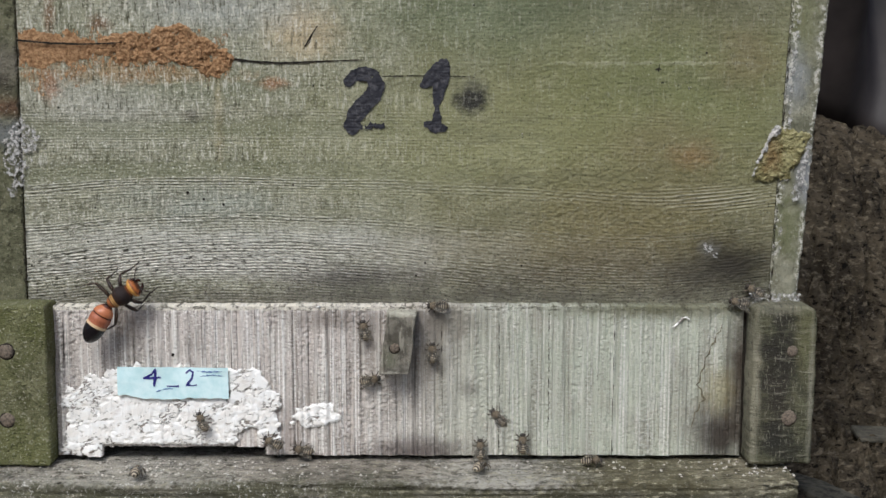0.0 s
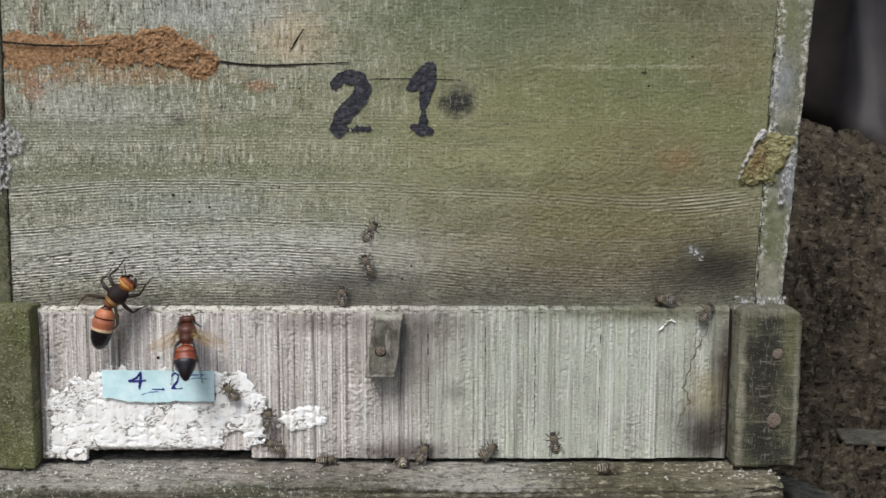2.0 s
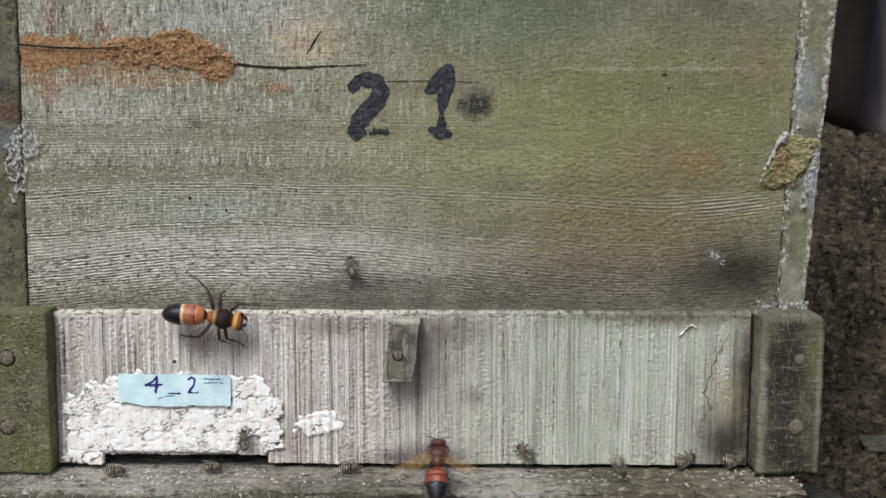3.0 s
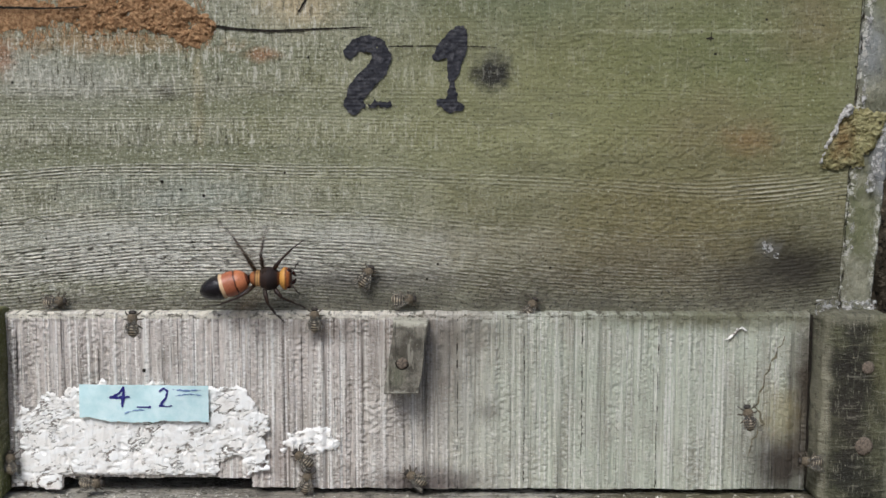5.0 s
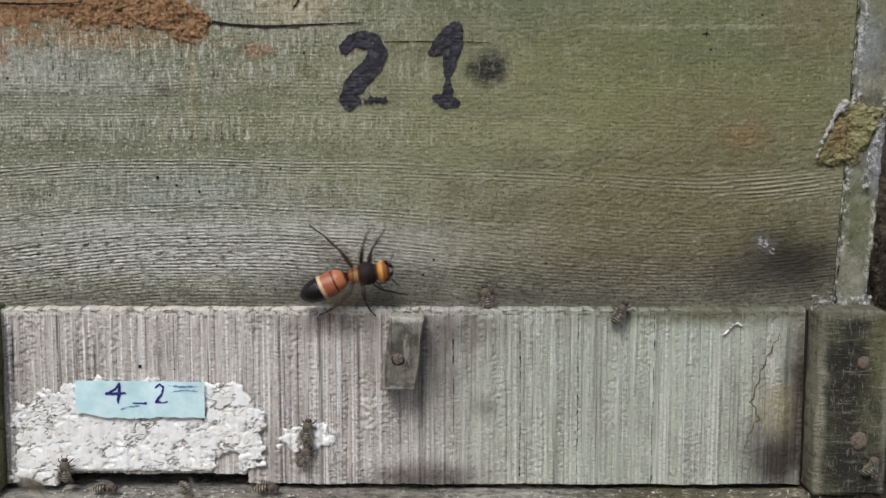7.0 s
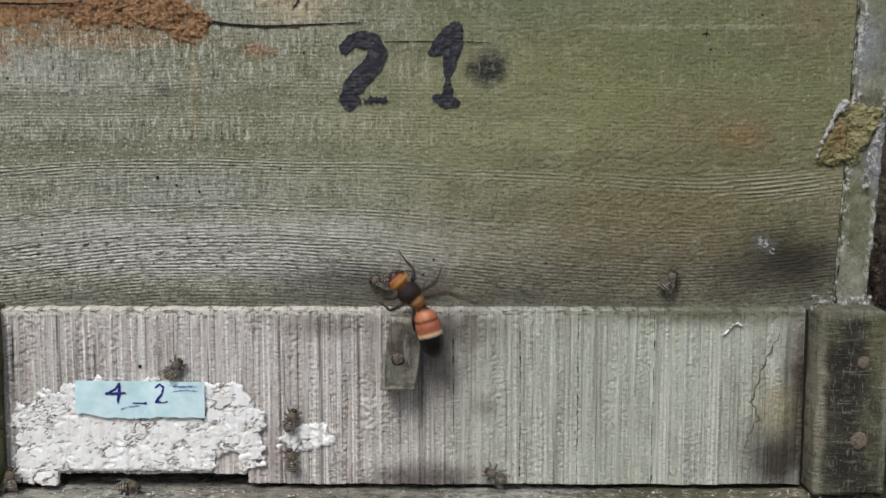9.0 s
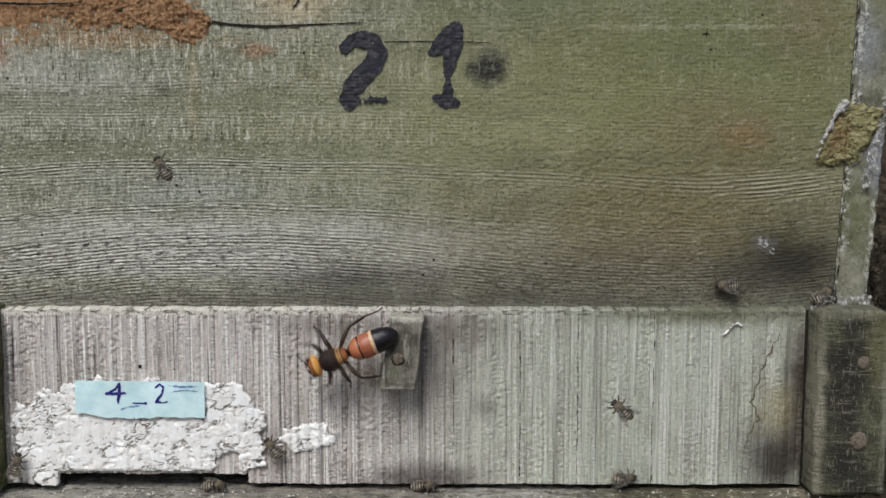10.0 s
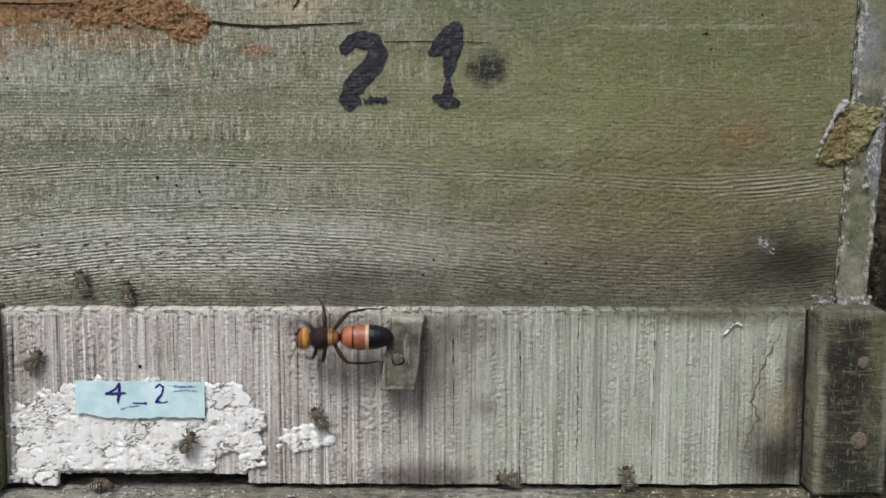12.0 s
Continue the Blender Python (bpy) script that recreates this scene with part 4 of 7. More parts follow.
# side boards, seen on end
def end_board(x_in, x_out, lean_in, lean_out, material, seed, label):
    """A side board's front end: a bumpy face from the joint to the outer edge, then its long side."""
    zs = np.concatenate([np.arange(0.1735, 0.332, 0.0008), [0.35, 0.38, 0.42]])
    us = np.concatenate([np.linspace(0, 1, 44), [1.02, 1.06]])

    def place(u, z):
        a, b = x_in + lean_in * (z - 0.18), x_out + lean_out * (z - 0.18)
        wob = 0.0010 * (fbm(z * 130, z * 0 + seed, seed, 5, 0.75) - 0.5) * 2
        x = a + (b + wob - a) * np.minimum(u, 1)
        edge = np.minimum(np.minimum(u, 1 - np.minimum(u, 1)) * 14, 1)
        y = 0.0010 * (1 - edge) ** 2 - (0.0012 + 0.0016 * (1 - edge)) * (fbm(x * 330, z * 300, seed, 5, 0.72) - 0.5) - 0.0006
        y = np.where(u > 1, (u - 1) / 0.06 * 0.5, y)
        return x, y, z
    pts, q = sheet(us, zs, place)
    if x_out < x_in:
        q = [f[::-1] for f in q]
    return under(mesh_object("side_board", pts, q, material), hive, label)


right_end = end_board(0.1779, 0.1921, 0.047, 0.071, SIDE_R, 5, "side board end, grey-green with pale flecks")
left_end = end_board(-0.1873, -0.2035, 0.0, -0.01, SIDE_L, 8, "side board end, mossy and brown")
overlay("web_fluff", -0.1995, -0.172, 0.222, 0.270, 0.0004,
        lambda x, z: np.minimum(np.hypot((x + 0.1850) / 1.4, (z - 0.2535) / 1.3) - 0.0060, np.minimum(np.hypot((x + 0.1895) / 0.9, (z - 0.242) / 1.6) - 0.0052, stroke_field(x, z, [(-0.1872, 0.252, 0.0024), (-0.1880, 0.236, 0.0026), (-0.1905, 0.228, 0.0022)]))) + ragged(x, z, 0.005, 0.003, 33),
        lambda x, z, d: 0.0007 + 0.0008 * fbm(x * 600, z * 600, 34, 3), WEB, left_end, "greyish white web fluff", base=lambda x, z: 0 * x - 0.0006)
overlay("web_fluff", 0.164, 0.186, 0.230, 0.265, 0.0004,
        lambda x, z: stroke_field(x, z, [(0.1678, 0.2365, 0.0002), (0.1690, 0.2400, 0.0006), (0.1714, 0.2459, 0.0009), (0.1752, 0.2540, 0.0012), (0.1790, 0.2585, 0.0019)]) + ragged(x, z, 0.0018, 0.0018, 36),
        lambda x, z, d: 0.0014 + 0.0016 * fbm(x * 500, z * 500, 37, 3) + np.clip(-d, 0, 0.0015), THICK_WEB, right_end, "matted white web along the broken knot", base=lambda x, z: 0 * x - 0.0006)
overlay("web_fluff", 0.180, 0.2, 0.222, 0.262, 0.0005,
        lambda x, z: stroke_field(x, z, [(0.1885, 0.226, 0.0020), (0.1915, 0.240, 0.0022), (0.1945, 0.250, 0.0014)]) + ragged(x, z, 0.0016, 0.002, 36),
        lambda x, z, d: 0.0016 + 0.0012 * fbm(x * 700, z * 700, 37, 3), WEB, right_end, "thin grey web beside the broken knot", base=lambda x, z: 0 * x - 0.0006)
overlay("web_fluff", 0.176, 0.199, 0.20, 0.325, 0.0004,
        lambda x, z: np.abs(x - 0.1805 - 0.047 * (z - 0.18)) - 0.0001 + ragged(x, z, 0.0040, 0.0024, 38),
        lambda x, z, d: 0.0006 + 0.001 * fbm(x * 700, z * 700, 39, 3), WEB, right_end, "pale dust along the joint", base=lambda x, z: 0 * x - 0.0006)


def knot_inside(x, z):
    left = np.interp(z, [0.2335, 0.2382, 0.2459, 0.2540, 0.2587], [0.1674, 0.1686, 0.1714, 0.1752, 0.1795])
    right = np.interp(z, [0.2310, 0.2390, 0.2495, 0.2580], [0.1850, 0.1880, 0.1938, 0.1945])
    return np.maximum(np.maximum(left - x, x - right), np.maximum(z - 0.2585, 0.2338 - z)) + ragged(x, z, 0.0036, 0.003, 43)


def knot_lift(x, z, d):
    """Torn fibres in wavy layers, split by the joint."""
    wave = 0.5 + 0.5 * np.sin(z * 2600 + 26 * fbm(x * 170, z * 120, 44, 4, 0.6))
    split = np.exp(-((x - 0.1800 - 0.05 * (z - 0.235)) / 0.0005) ** 2)
    return 0.0006 + np.clip(-d / 0.002, 0, 1) * (0.0005 * wave + 0.0018 * fbm(x * 420, z * 420, 45, 4, 0.75) - 0.0009 * split)


overlay("broken_knot", 0.165, 0.199, 0.230, 0.262, 0.0004, knot_inside, knot_lift, RESIN, right_end, "yellow-brown splintered knot", base=lambda x, z: 0 * x - 0.0006)
# dark joints
for name_x, lean, seed in ((0.1783, 0.047, 4), (-0.1868, 0.0, 6)):
    overlay("joint_gap", name_x - 0.004, name_x + 0.014, 0.1745, 0.331, 0.0003,
            lambda x, z, a=name_x, b=lean, s=seed: np.abs(x - a - b * (z - 0.18) - 0.0018 * (fbm(z * 130, 0 * z, s, 3, 0.6) - 0.5)) - 0.0005 + ragged(x, z, 0.0010, 0.0022, s),
            thin(0.0011), JOINT, hive, "dark open joint")

# hidden walls that close the box
placed("side_wall", box_bm(0.176, 0.191, 0.02, 0.46, 0.0965, 0.42), HIDDEN, hive, soft=False)
placed("side_wall", box_bm(-0.2035, -0.1865, 0.004, 0.46, 0.0965, 0.42), HIDDEN, hive, soft=False)
placed("back_board", box_bm(-0.1865, 0.176, 0.44, 0.458, 0.0965, 0.42), HIDDEN, hive, soft=False)
placed("lid", box_bm(-0.21, 0.21, -0.006, 0.466, 0.42, 0.44, 0.002), HIDDEN, hive, soft=False)


# entrance board with its slot
STRIP_Y = -0.006
SLOT = (-0.1498, -0.0705, 0.1022)


def strip_relief(x, z):
    """Sawn ridges; some carry a ladder of beads where the saw tore the fibres."""
    ridge = smooth(0.25, 0.75, vnoise(x * 420, z * 5, 3)) * 0.55 + smooth(0.3, 0.7, vnoise(x * 900, z * 9, 4)) * 0.45
    beads = smooth(0.42, 0.56, vnoise(x * 560, z * 10, 7)) * (0.35 + 0.65 * smooth(0.34, 0.54, vnoise(x * 60, z * 45, 8)))
    ladder = (smooth(0.28, 0.72, vnoise(x * 760, z * 1000, 5)) - 0.5) * (0.15 + 0.85 * beads)
    worn = 0.0003 * (fbm(x * 45, z * 45, 6, 3) - 0.5)
    strong = (1.25 - 0.5 * smooth(-0.02, 0.05, x)) * (1 - 0.85 * smooth(0.1690, 0.1708, z))
    lip = 0.0010 * smooth(0.1690, 0.1708, z) * (fbm(x * 120, z * 420, 9, 4, 0.6) - 0.5)
    return 0.0012 * strong * (ridge - 0.5) + 0.00048 * strong * ladder + worn + lip


def strip_base(x, z):
    return STRIP_Y - strip_relief(x, z)


def entrance_board():
    xs = np.arange(-0.1760, 0.1647, 0.00037)
    vs = np.concatenate([np.arange(0.0978, 0.1726, 0.00043), [0.1728, 0.1731, 0.1732, 0.1733, 0.1733]])
    back = np.concatenate([np.zeros(len(vs) - 4), [0.0012, 0.003, 0.0055, 0.009]])

    def place(x, v):
        row = np.arange(len(vs))[:, None] + np.zeros(v.shape, int)
        z = v + np.where(v > 0.1695, 0.0013 * (fbm(x * 150, 0 * x, 12, 4, 0.7) - 0.5) * smooth(0.1695, 0.172, v), 0)
        z = np.where(v < 0.0981, z + 0.0009 * (fbm(x * 90, 0 * x, 19, 3) - 0.4), z)
        return x, strip_base(x, v) + back[row], z
    pts, q = sheet(xs, vs, place, keep=lambda x, z: ~((x > SLOT[0]) & (x < SLOT[1] + 0.0009 * vnoise(z * 900, 0 * z, 2)) & (z < SLOT[2] + 0.0009 * (fbm(x * 160, 0 * x, 3, 3) - 0.5))))
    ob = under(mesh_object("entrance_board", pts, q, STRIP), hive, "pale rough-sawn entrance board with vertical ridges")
    # near-black backing: its colour carries the shade in the gaps round the board
    for a, b, lo in ((-0.176, SLOT[0], 0.0984), (SLOT[0], SLOT[1], SLOT[2] + 0.0006), (SLOT[1], 0.1664, 0.0984)):
        placed("board_back", box_bm(a, b, STRIP_Y + 0.0025, 0.0145, lo, 0.1722), GAP, ob, soft=False)
    return ob


entrance = entrance_board()


def plaster_inside(x, z):
    top = 0.1345 + 0.0085 * smooth(-0.168, -0.142, x) - 0.010 * smooth(-0.080, -0.061, x)
    d = np.maximum(np.maximum(z - top, 0.0985 - z), np.maximum(-0.1735 - x + 0.15 * (z - 0.1), x + 0.0630 + 0.1 * (z - 0.13)))
    d = d + ragged(x, z, 0.0062, 0.006, 81) + ragged(x, z, 0.0022, 0.0018, 82) + 0.0012 + 0.0075 * smooth(-0.160, -0.171, x) * (fbm(x * 420, z * 420, 83, 3, 0.6) - 0.3)
    d = d - 0.0045 * smooth(0.107, 0.101, z) * smooth(-0.1665, -0.1630, x) * smooth(SLOT[0] + 0.002, SLOT[0], x)
    d = d + 0.010 * smooth(0.1065, 0.1040, z) * smooth(SLOT[1] - 0.001, SLOT[1] + 0.001, x)
    slot = np.maximum(np.maximum(SLOT[0] - 0.0005 - x, x - SLOT[1] - 0.0005), z - 0.1036 - 0.0012 * (fbm(x * 300, 0 * x, 3, 3) - 0.5))
    bare = 0.0062 - np.hypot((x + 0.0785) / 1.15, (z - 0.1045) / 1.2) + ragged(x, z, 0.0026, 0.004, 84)
    return np.maximum(np.maximum(d, -slot), bare)


def plaster_lift(x, z, d):
    """Flat flakes with thin open cracks between them, and small pits."""
    wx, wz = x + 0.005 * (fbm(x * 180, z * 180, 86, 4, 0.6) - 0.5), z + 0.005 * (fbm(x * 180, z * 180, 89, 4, 0.6) - 0.5)
    crack = np.minimum(smooth(0.0, 0.06, crevice(wx * 120, wz * 260, 85)), smooth(0.0, 0.08, crevice(wx * 240, wz * 440, 91)) + 0.3)
    broken = smooth(0.48, 0.60, fbm(x * 70, z * 100, 92, 4) + 0.12 * np.clip((z - 0.118) / 0.02, -0.6, 1))
    fine = fbm(x * 600, z * 800, 87, 4, 0.65)
    pit = smooth(0.63, 0.69, fbm(x * 330, z * 430, 90, 3, 0.6))
    return 0.0005 + np.clip(-d / 0.0012, 0, 1) * (0.0008 - 0.0006 * broken * (1 - crack) + 0.0002 * (fbm(x * 60, z * 110, 94, 2) - 0.5) + 0.00006 * (fine - 0.4) - 0.0006 * pit)


def plaster_base(x, z):
    """The coat fills most of the sawn ridges."""
    return STRIP_Y - 0.0006 - 0.35 * strip_relief(x, z)


overlay("lime_plaster", -0.1765, -0.056, 0.0975, 0.148, 0.00048, plaster_inside, plaster_lift, PLASTER, entrance, "flaking white lime plaster round the entrance slot", base=plaster_base)
overlay("lime_dab", -0.062, -0.03, 0.107, 0.129, 0.00045,
        lambda x, z: stroke_field(x, z, [(-0.0535, 0.1165, 0.0016), (-0.0480, 0.1180, 0.0064), (-0.0420, 0.1190, 0.0070), (-0.0365, 0.1165, 0.0034)]) + ragged(x, z, 0.0040, 0.0042, 88), plaster_lift, PLASTER, entrance, "small dab of white lime plaster", base=strip_base)
overlay("lime_speck", -0.0450, -0.0410, 0.1706, 0.1740, 0.0002, lambda x, z: np.hypot((x + 0.0431) / 1.5, z - 0.1724) - 0.0007 + ragged(x, z, 0.0004, 0.001, 29), lambda x, z, d: 0.0006 + np.clip(-d, 0, 0.001), PLASTER, entrance, "tiny white lime speck", base=strip_base)
overlay("lime_dab", -0.0615, -0.052, 0.110, 0.120, 0.00045,
        lambda x, z: np.hypot(x + 0.0565, z - 0.1145) - 0.0014 + ragged(x, z, 0.001, 0.003, 89), plaster_lift, PLASTER, entrance, "tiny dab of white lime plaster", base=strip_base)
WORM = [(0.1286, 0.1624, 0.0003), (0.1310, 0.1627, 0.0005), (0.1330, 0.1650, 0.0005), (0.1345, 0.1668, 0.0006), (0.1362, 0.1672, 0.0005), (0.1378, 0.1660, 0.0003)]
overlay("lime_streak", 0.126, 0.141, 0.160, 0.170, 0.00025, lambda x, z: stroke_field(x, z, WORM) + ragged(x, z, 0.0004, 0.0012, 21),
        lambda x, z, d: 0.0005 + np.clip(-d, 0, 0.001) * 1.5, PLASTER, entrance, "thin squiggle of white lime", base=strip_base)
ZIGZAG = [(0.1540, 0.1635, 0.0003), (0.1532, 0.1600, 0.0004), (0.1512, 0.1585, 0.0003), (0.1508, 0.1548, 0.0005), (0.1488, 0.1532, 0.0003), (0.1480, 0.1490, 0.0004), (0.1462, 0.1470, 0.0003), (0.1458, 0.1422, 0.0005),
          (0.1440, 0.1398, 0.0004), (0.1438, 0.1350, 0.0005), (0.1420, 0.1338, 0.0003), (0.1446, 0.1312, 0.0004), (0.1450, 0.1278, 0.0005), (0.1466, 0.1262, 0.0003), (0.1440, 0.1246, 0.0004), (0.1436, 0.1210, 0.0004), (0.1416, 0.1196, 0.0003), (0.1412, 0.1160, 0.0003), (0.1400, 0.1120, 0.0002)]
overlay("hairline_split", 0.137, 0.157, 0.108, 0.165, 0.0002, lambda x, z: stroke_field(x, z, ZIGZAG) + 0.00004 + ragged(x, z, 0.0003, 0.0018, 22), thin(0.0002), GREY_SPLIT, entrance, "ragged hairline split", base=strip_base)
for x in (0.0170, 0.0452, 0.0695, 0.1012):
    overlay("hairline_split", x - 0.003, x + 0.003, 0.0976, 0.171, 0.0003,
            lambda u, w, x=x: np.abs(u - x - 0.0006 * (vnoise(w * 90, 0 * w + x * 900, 3) - 0.5)) - 0.00032 + ragged(u, w, 0.0002, 0.006, 27), thin(0.0001), JOINT, entrance, "hairline split", base=strip_base)


overlay("worm_hole", -0.1175, -0.1120, 0.1460, 0.1515, 0.00025, lambda x, z: np.hypot(x + 0.1147, z - 0.1487) - 0.0008 + ragged(x, z, 0.0004, 0.001, 93), thin(0.0004), GAP, entrance, "dark worm hole", base=strip_base)


# pasted label
def label_inside(x, z):
    torn = 0.1272 + 0.0018 * (fbm(x * 160, 0 * x, 5, 3, 0.6) - 0.35) + 0.0016 * smooth(-0.128, -0.14, x)
    return np.maximum(np.maximum(torn - z, z - (0.1432 - 0.009 * (x + 0.1145))), np.maximum(-0.1416 - x, x + 0.0870))


paper = overlay("label", -0.143, -0.0855, 0.1255, 0.1445, 0.0003, label_inside, lambda x, z, d: 0.0036 + 0.0005 * np.sin(x * 190) * smooth(0.137, 0.143, z), PAPER, entrance,
                "pale blue paper label marked 4_2", base=lambda x, z: 0 * x + STRIP_Y)
paper_face = lambda x, z: 0 * x + STRIP_Y - 0.0037 - 0.0005 * np.sin(x * 190) * smooth(0.137, 0.143, z)
FOUR = [(-0.1228, 0.1418, 0.0005), (-0.1245, 0.1395, 0.0005), (-0.1282, 0.1378, 0.0006), (-0.1240, 0.1378, 0.0006), (-0.1206, 0.1380, 0.0005)]
FOUR_LEG = [(-0.1226, 0.1420, 0.0006), (-0.1229, 0.1375, 0.0008), (-0.1236, 0.1340, 0.0005)]
DASH = [(-0.1172, 0.1338, 0.0003), (-0.1158, 0.1337, 0.0004), (-0.1118, 0.1337, 0.0005)]
LOOP = [(-0.1078, 0.1402, 0.0004), (-0.1060, 0.1417, 0.0004), (-0.1044, 0.1404, 0.0005), (-0.1050, 0.1378, 0.0005), (-0.1076, 0.1342, 0.0005), (-0.1050, 0.1340, 0.0004), (-0.1028, 0.1342, 0.0004)]
FAINT = ink("faint_smudged_ink", S(116, 142, 186), S(160, 192, 214))
for k, line in enumerate(([(-0.1025, 0.1412, 0.0002), (-0.0960, 0.1407, 0.0004), (-0.0895, 0.1412, 0.0002)], [(-0.1010, 0.1385, 0.0002), (-0.0950, 0.1394, 0.0004), (-0.0900, 0.1386, 0.0001)],
                          [(-0.1230, 0.1308, 0.0002), (-0.1190, 0.1322, 0.0003), (-0.1140, 0.1325, 0.0002)])):
    overlay("ink_smear", -0.126, -0.088, 0.129, 0.1428, 0.0002, lambda x, z, s=line: stroke_field(x, z, s) + ragged(x, z, 0.0005, 0.0016, 46), thin(0.00015), FAINT, paper, "faint smudge of blue ink", base=paper_face)
for name, lines in (("ink_figure_four", (FOUR, FOUR_LEG)), ("ink_dash", (DASH,)), ("ink_figure_two", (LOOP,))):
    overlay(name, -0.131, -0.100, 0.131, 0.1432, 0.0002,
            lambda x, z, L=lines: np.min([stroke_field(x, z, s) for s in L], axis=0) + ragged(x, z, 0.0003, 0.001, 44), thin(0.0002), BLUE_INK, paper, "dark blue handwritten mark", base=paper_face)


# cleats and the small turn-block, worn round
def worn_block(name, x0, x1, y0, y1, z0, z1, bevel, material, label, skew=0.0, wear=0.0008, corner=0.0):
    bm = box_bm(x0, x1, y0, y1, z0, z1, bevel, 3)
    for _ in range(4):
        long_edges = [e for e in bm.edges if e.calc_length() > 0.006]
        if long_edges:
            bmesh.ops.subdivide_edges(bm, edges=long_edges, cuts=1, use_grid_fill=True)
    bmesh.ops.triangulate(bm, faces=[f for f in bm.faces if len(f.verts) > 4])
    for v in bm.verts:
        c = v.co
        for side, r in ((1, corner), (-1, corner * 0.6)):
            a, b = (c.x - x1 if side > 0 else x0 - c.x) + r, c.z - z1 + r
            far = math.hypot(a, b)
            if a > 0 and b > 0 and far > r > 0:
                v.co.x, v.co.z = (x1 - r + a * r / far if side > 0 else x0 + r - a * r / far), z1 - r + b * r / far
        v.co.x += skew * (c.z - z0)
        v.co += Vector((noise.noise(c * 95), noise.noise(c * 95 + Vector((7, 3, 1))), noise.noise(c * 95 + Vector((2, 9, 4))))) * wear
    return placed(name, bm, material, hive, label)


cleat_r = worn_block("cleat", 0.1658, 0.1962, -0.0185, 0.0, 0.0966, 0.1748, 0.0022, CLEAT_R, "dark worn wooden cleat with pale worn edges", skew=0.016, wear=0.0011, corner=0.007)
cleat_l = worn_block("cleat", -0.2100, -0.1725, -0.0185, 0.0, 0.0962, 0.1752, 0.0016, CLEAT_L, "mossy green wooden cleat")
turn_block = worn_block("turn_block", -0.0130, 0.0010, -0.0196, -0.0066, 0.1413, 0.1714, 0.0009, BLOCK, "small weathered wooden turn block", skew=0.13, wear=0.0011)
overlay("web_fluff", 0.167, 0.193, 0.1725, 0.1830, 0.0005,
        lambda x, z: np.abs(z - 0.1772 + 0.10 * np.abs(x - 0.180)) - 0.0026 + ragged(x, z, 0.0035, 0.003, 101),
        lambda x, z, d: 0.002 + 0.003 * fbm(x * 500, z * 500, 102, 3), WEB, cleat_r, "pale lichen crumbs on the cleat", base=lambda x, z: 0 * x - 0.001)


def nail(x, y, z, r, parent, seed, ringed=False):
    if ringed:
        # flat dark disc behind the head: the shadow round it, put in as colour
        bm = ball(x, y + 0.0002, z, r * 1.22, 0.0003, r * 1.18, 14)
        placed("nail_shade_ring", bm, GAP, parent, "dark ring of shade round the nail")
    bm = bmesh.new()
    bmesh.ops.create_uvsphere(bm, u_segments=12, v_segments=7, radius=r)
    rnd = random.Random(seed)
    for v in bm.verts:
        v.co *= 1 + rnd.uniform(-0.1, 0.1)
        v.co = Vector((v.co.x, v.co.z * 0.22, v.co.y)) + Vector((x, y, z))
    bmesh.ops.recalc_face_normals(bm, faces=bm.faces[:])
    placed("nail_head", bm, RUST, parent, "rusty nail head")


nail(0.1852, -0.0184, 0.1528, 0.0028, cleat_r, 1, True)
nail(0.1847, -0.0185, 0.1200, 0.0038, cleat_r, 2)
nail(-0.1918, -0.0187, 0.1528, 0.0036, cleat_l, 3, True)
nail(-0.1925, -0.0187, 0.1194, 0.0036, cleat_l, 4, True)
nail(-0.0056, -0.0200, 0.1547, 0.0024, turn_block, 5, True)


# bottom board with the ledge that the bees walk on
def bottom_board():
    xs = np.arange(-0.2125, 0.1855, 0.0009)
    prof = [(0.30, 0.0965)] + [(y, 0.0965) for y in np.arange(0.02, -0.0340, -0.0009)] + [(-0.0350, 0.0962), (-0.0362, 0.0953), (-0.0368, 0.0941)] + [(-0.037, z) for z in np.arange(0.0932, 0.0755, -0.0009)] + [(-0.037, 0.068), (-0.037, 0.06)]
    py, pz = np.array([p[0] for p in prof]), np.array([p[1] for p in prof])

    def place(x, v):
        k = v.astype(int)
        y, z = py[k], pz[k]
        lump = fbm(x * 110, (y + z) * 330, 14, 5, 0.68) - 0.5
        edge = smooth(0.0, -0.033, y) * smooth(0.0885, 0.0955, z)
        grain = vnoise(x * 22, z * 700, 15) - 0.5
        up = np.where(pz[k] > 0.0950, 1.0, 0.0)
        near = smooth(0.05, 0.0, y)
        worn = smooth(0.150, 0.186, x)
        y = y + worn * (1 - up) * 0.005 * fbm(x * 140, z * 260, 17, 4, 0.65)
        z = z - worn * edge * 0.003 * fbm(x * 150, 0 * x, 20, 3)
        return x, y - (1 - up) * (0.0014 * lump + 0.0016 * grain) + edge * 0.0022 * (fbm(x * 38, 0 * x, 16, 3) - 0.5), z + up * near * (0.0026 * lump - 0.0012) - edge * 0.0018 * fbm(x * 60, 0 * x, 18, 3)
    pts, q = sheet(xs, np.arange(len(prof)), place)
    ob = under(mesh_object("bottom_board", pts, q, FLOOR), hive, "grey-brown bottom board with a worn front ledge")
    placed("board_core", box_bm(-0.2125, 0.185, -0.0310, 0.466, BASE_Z, 0.0885), HIDDEN, ob, soft=False)
    return ob


ledge = bottom_board()


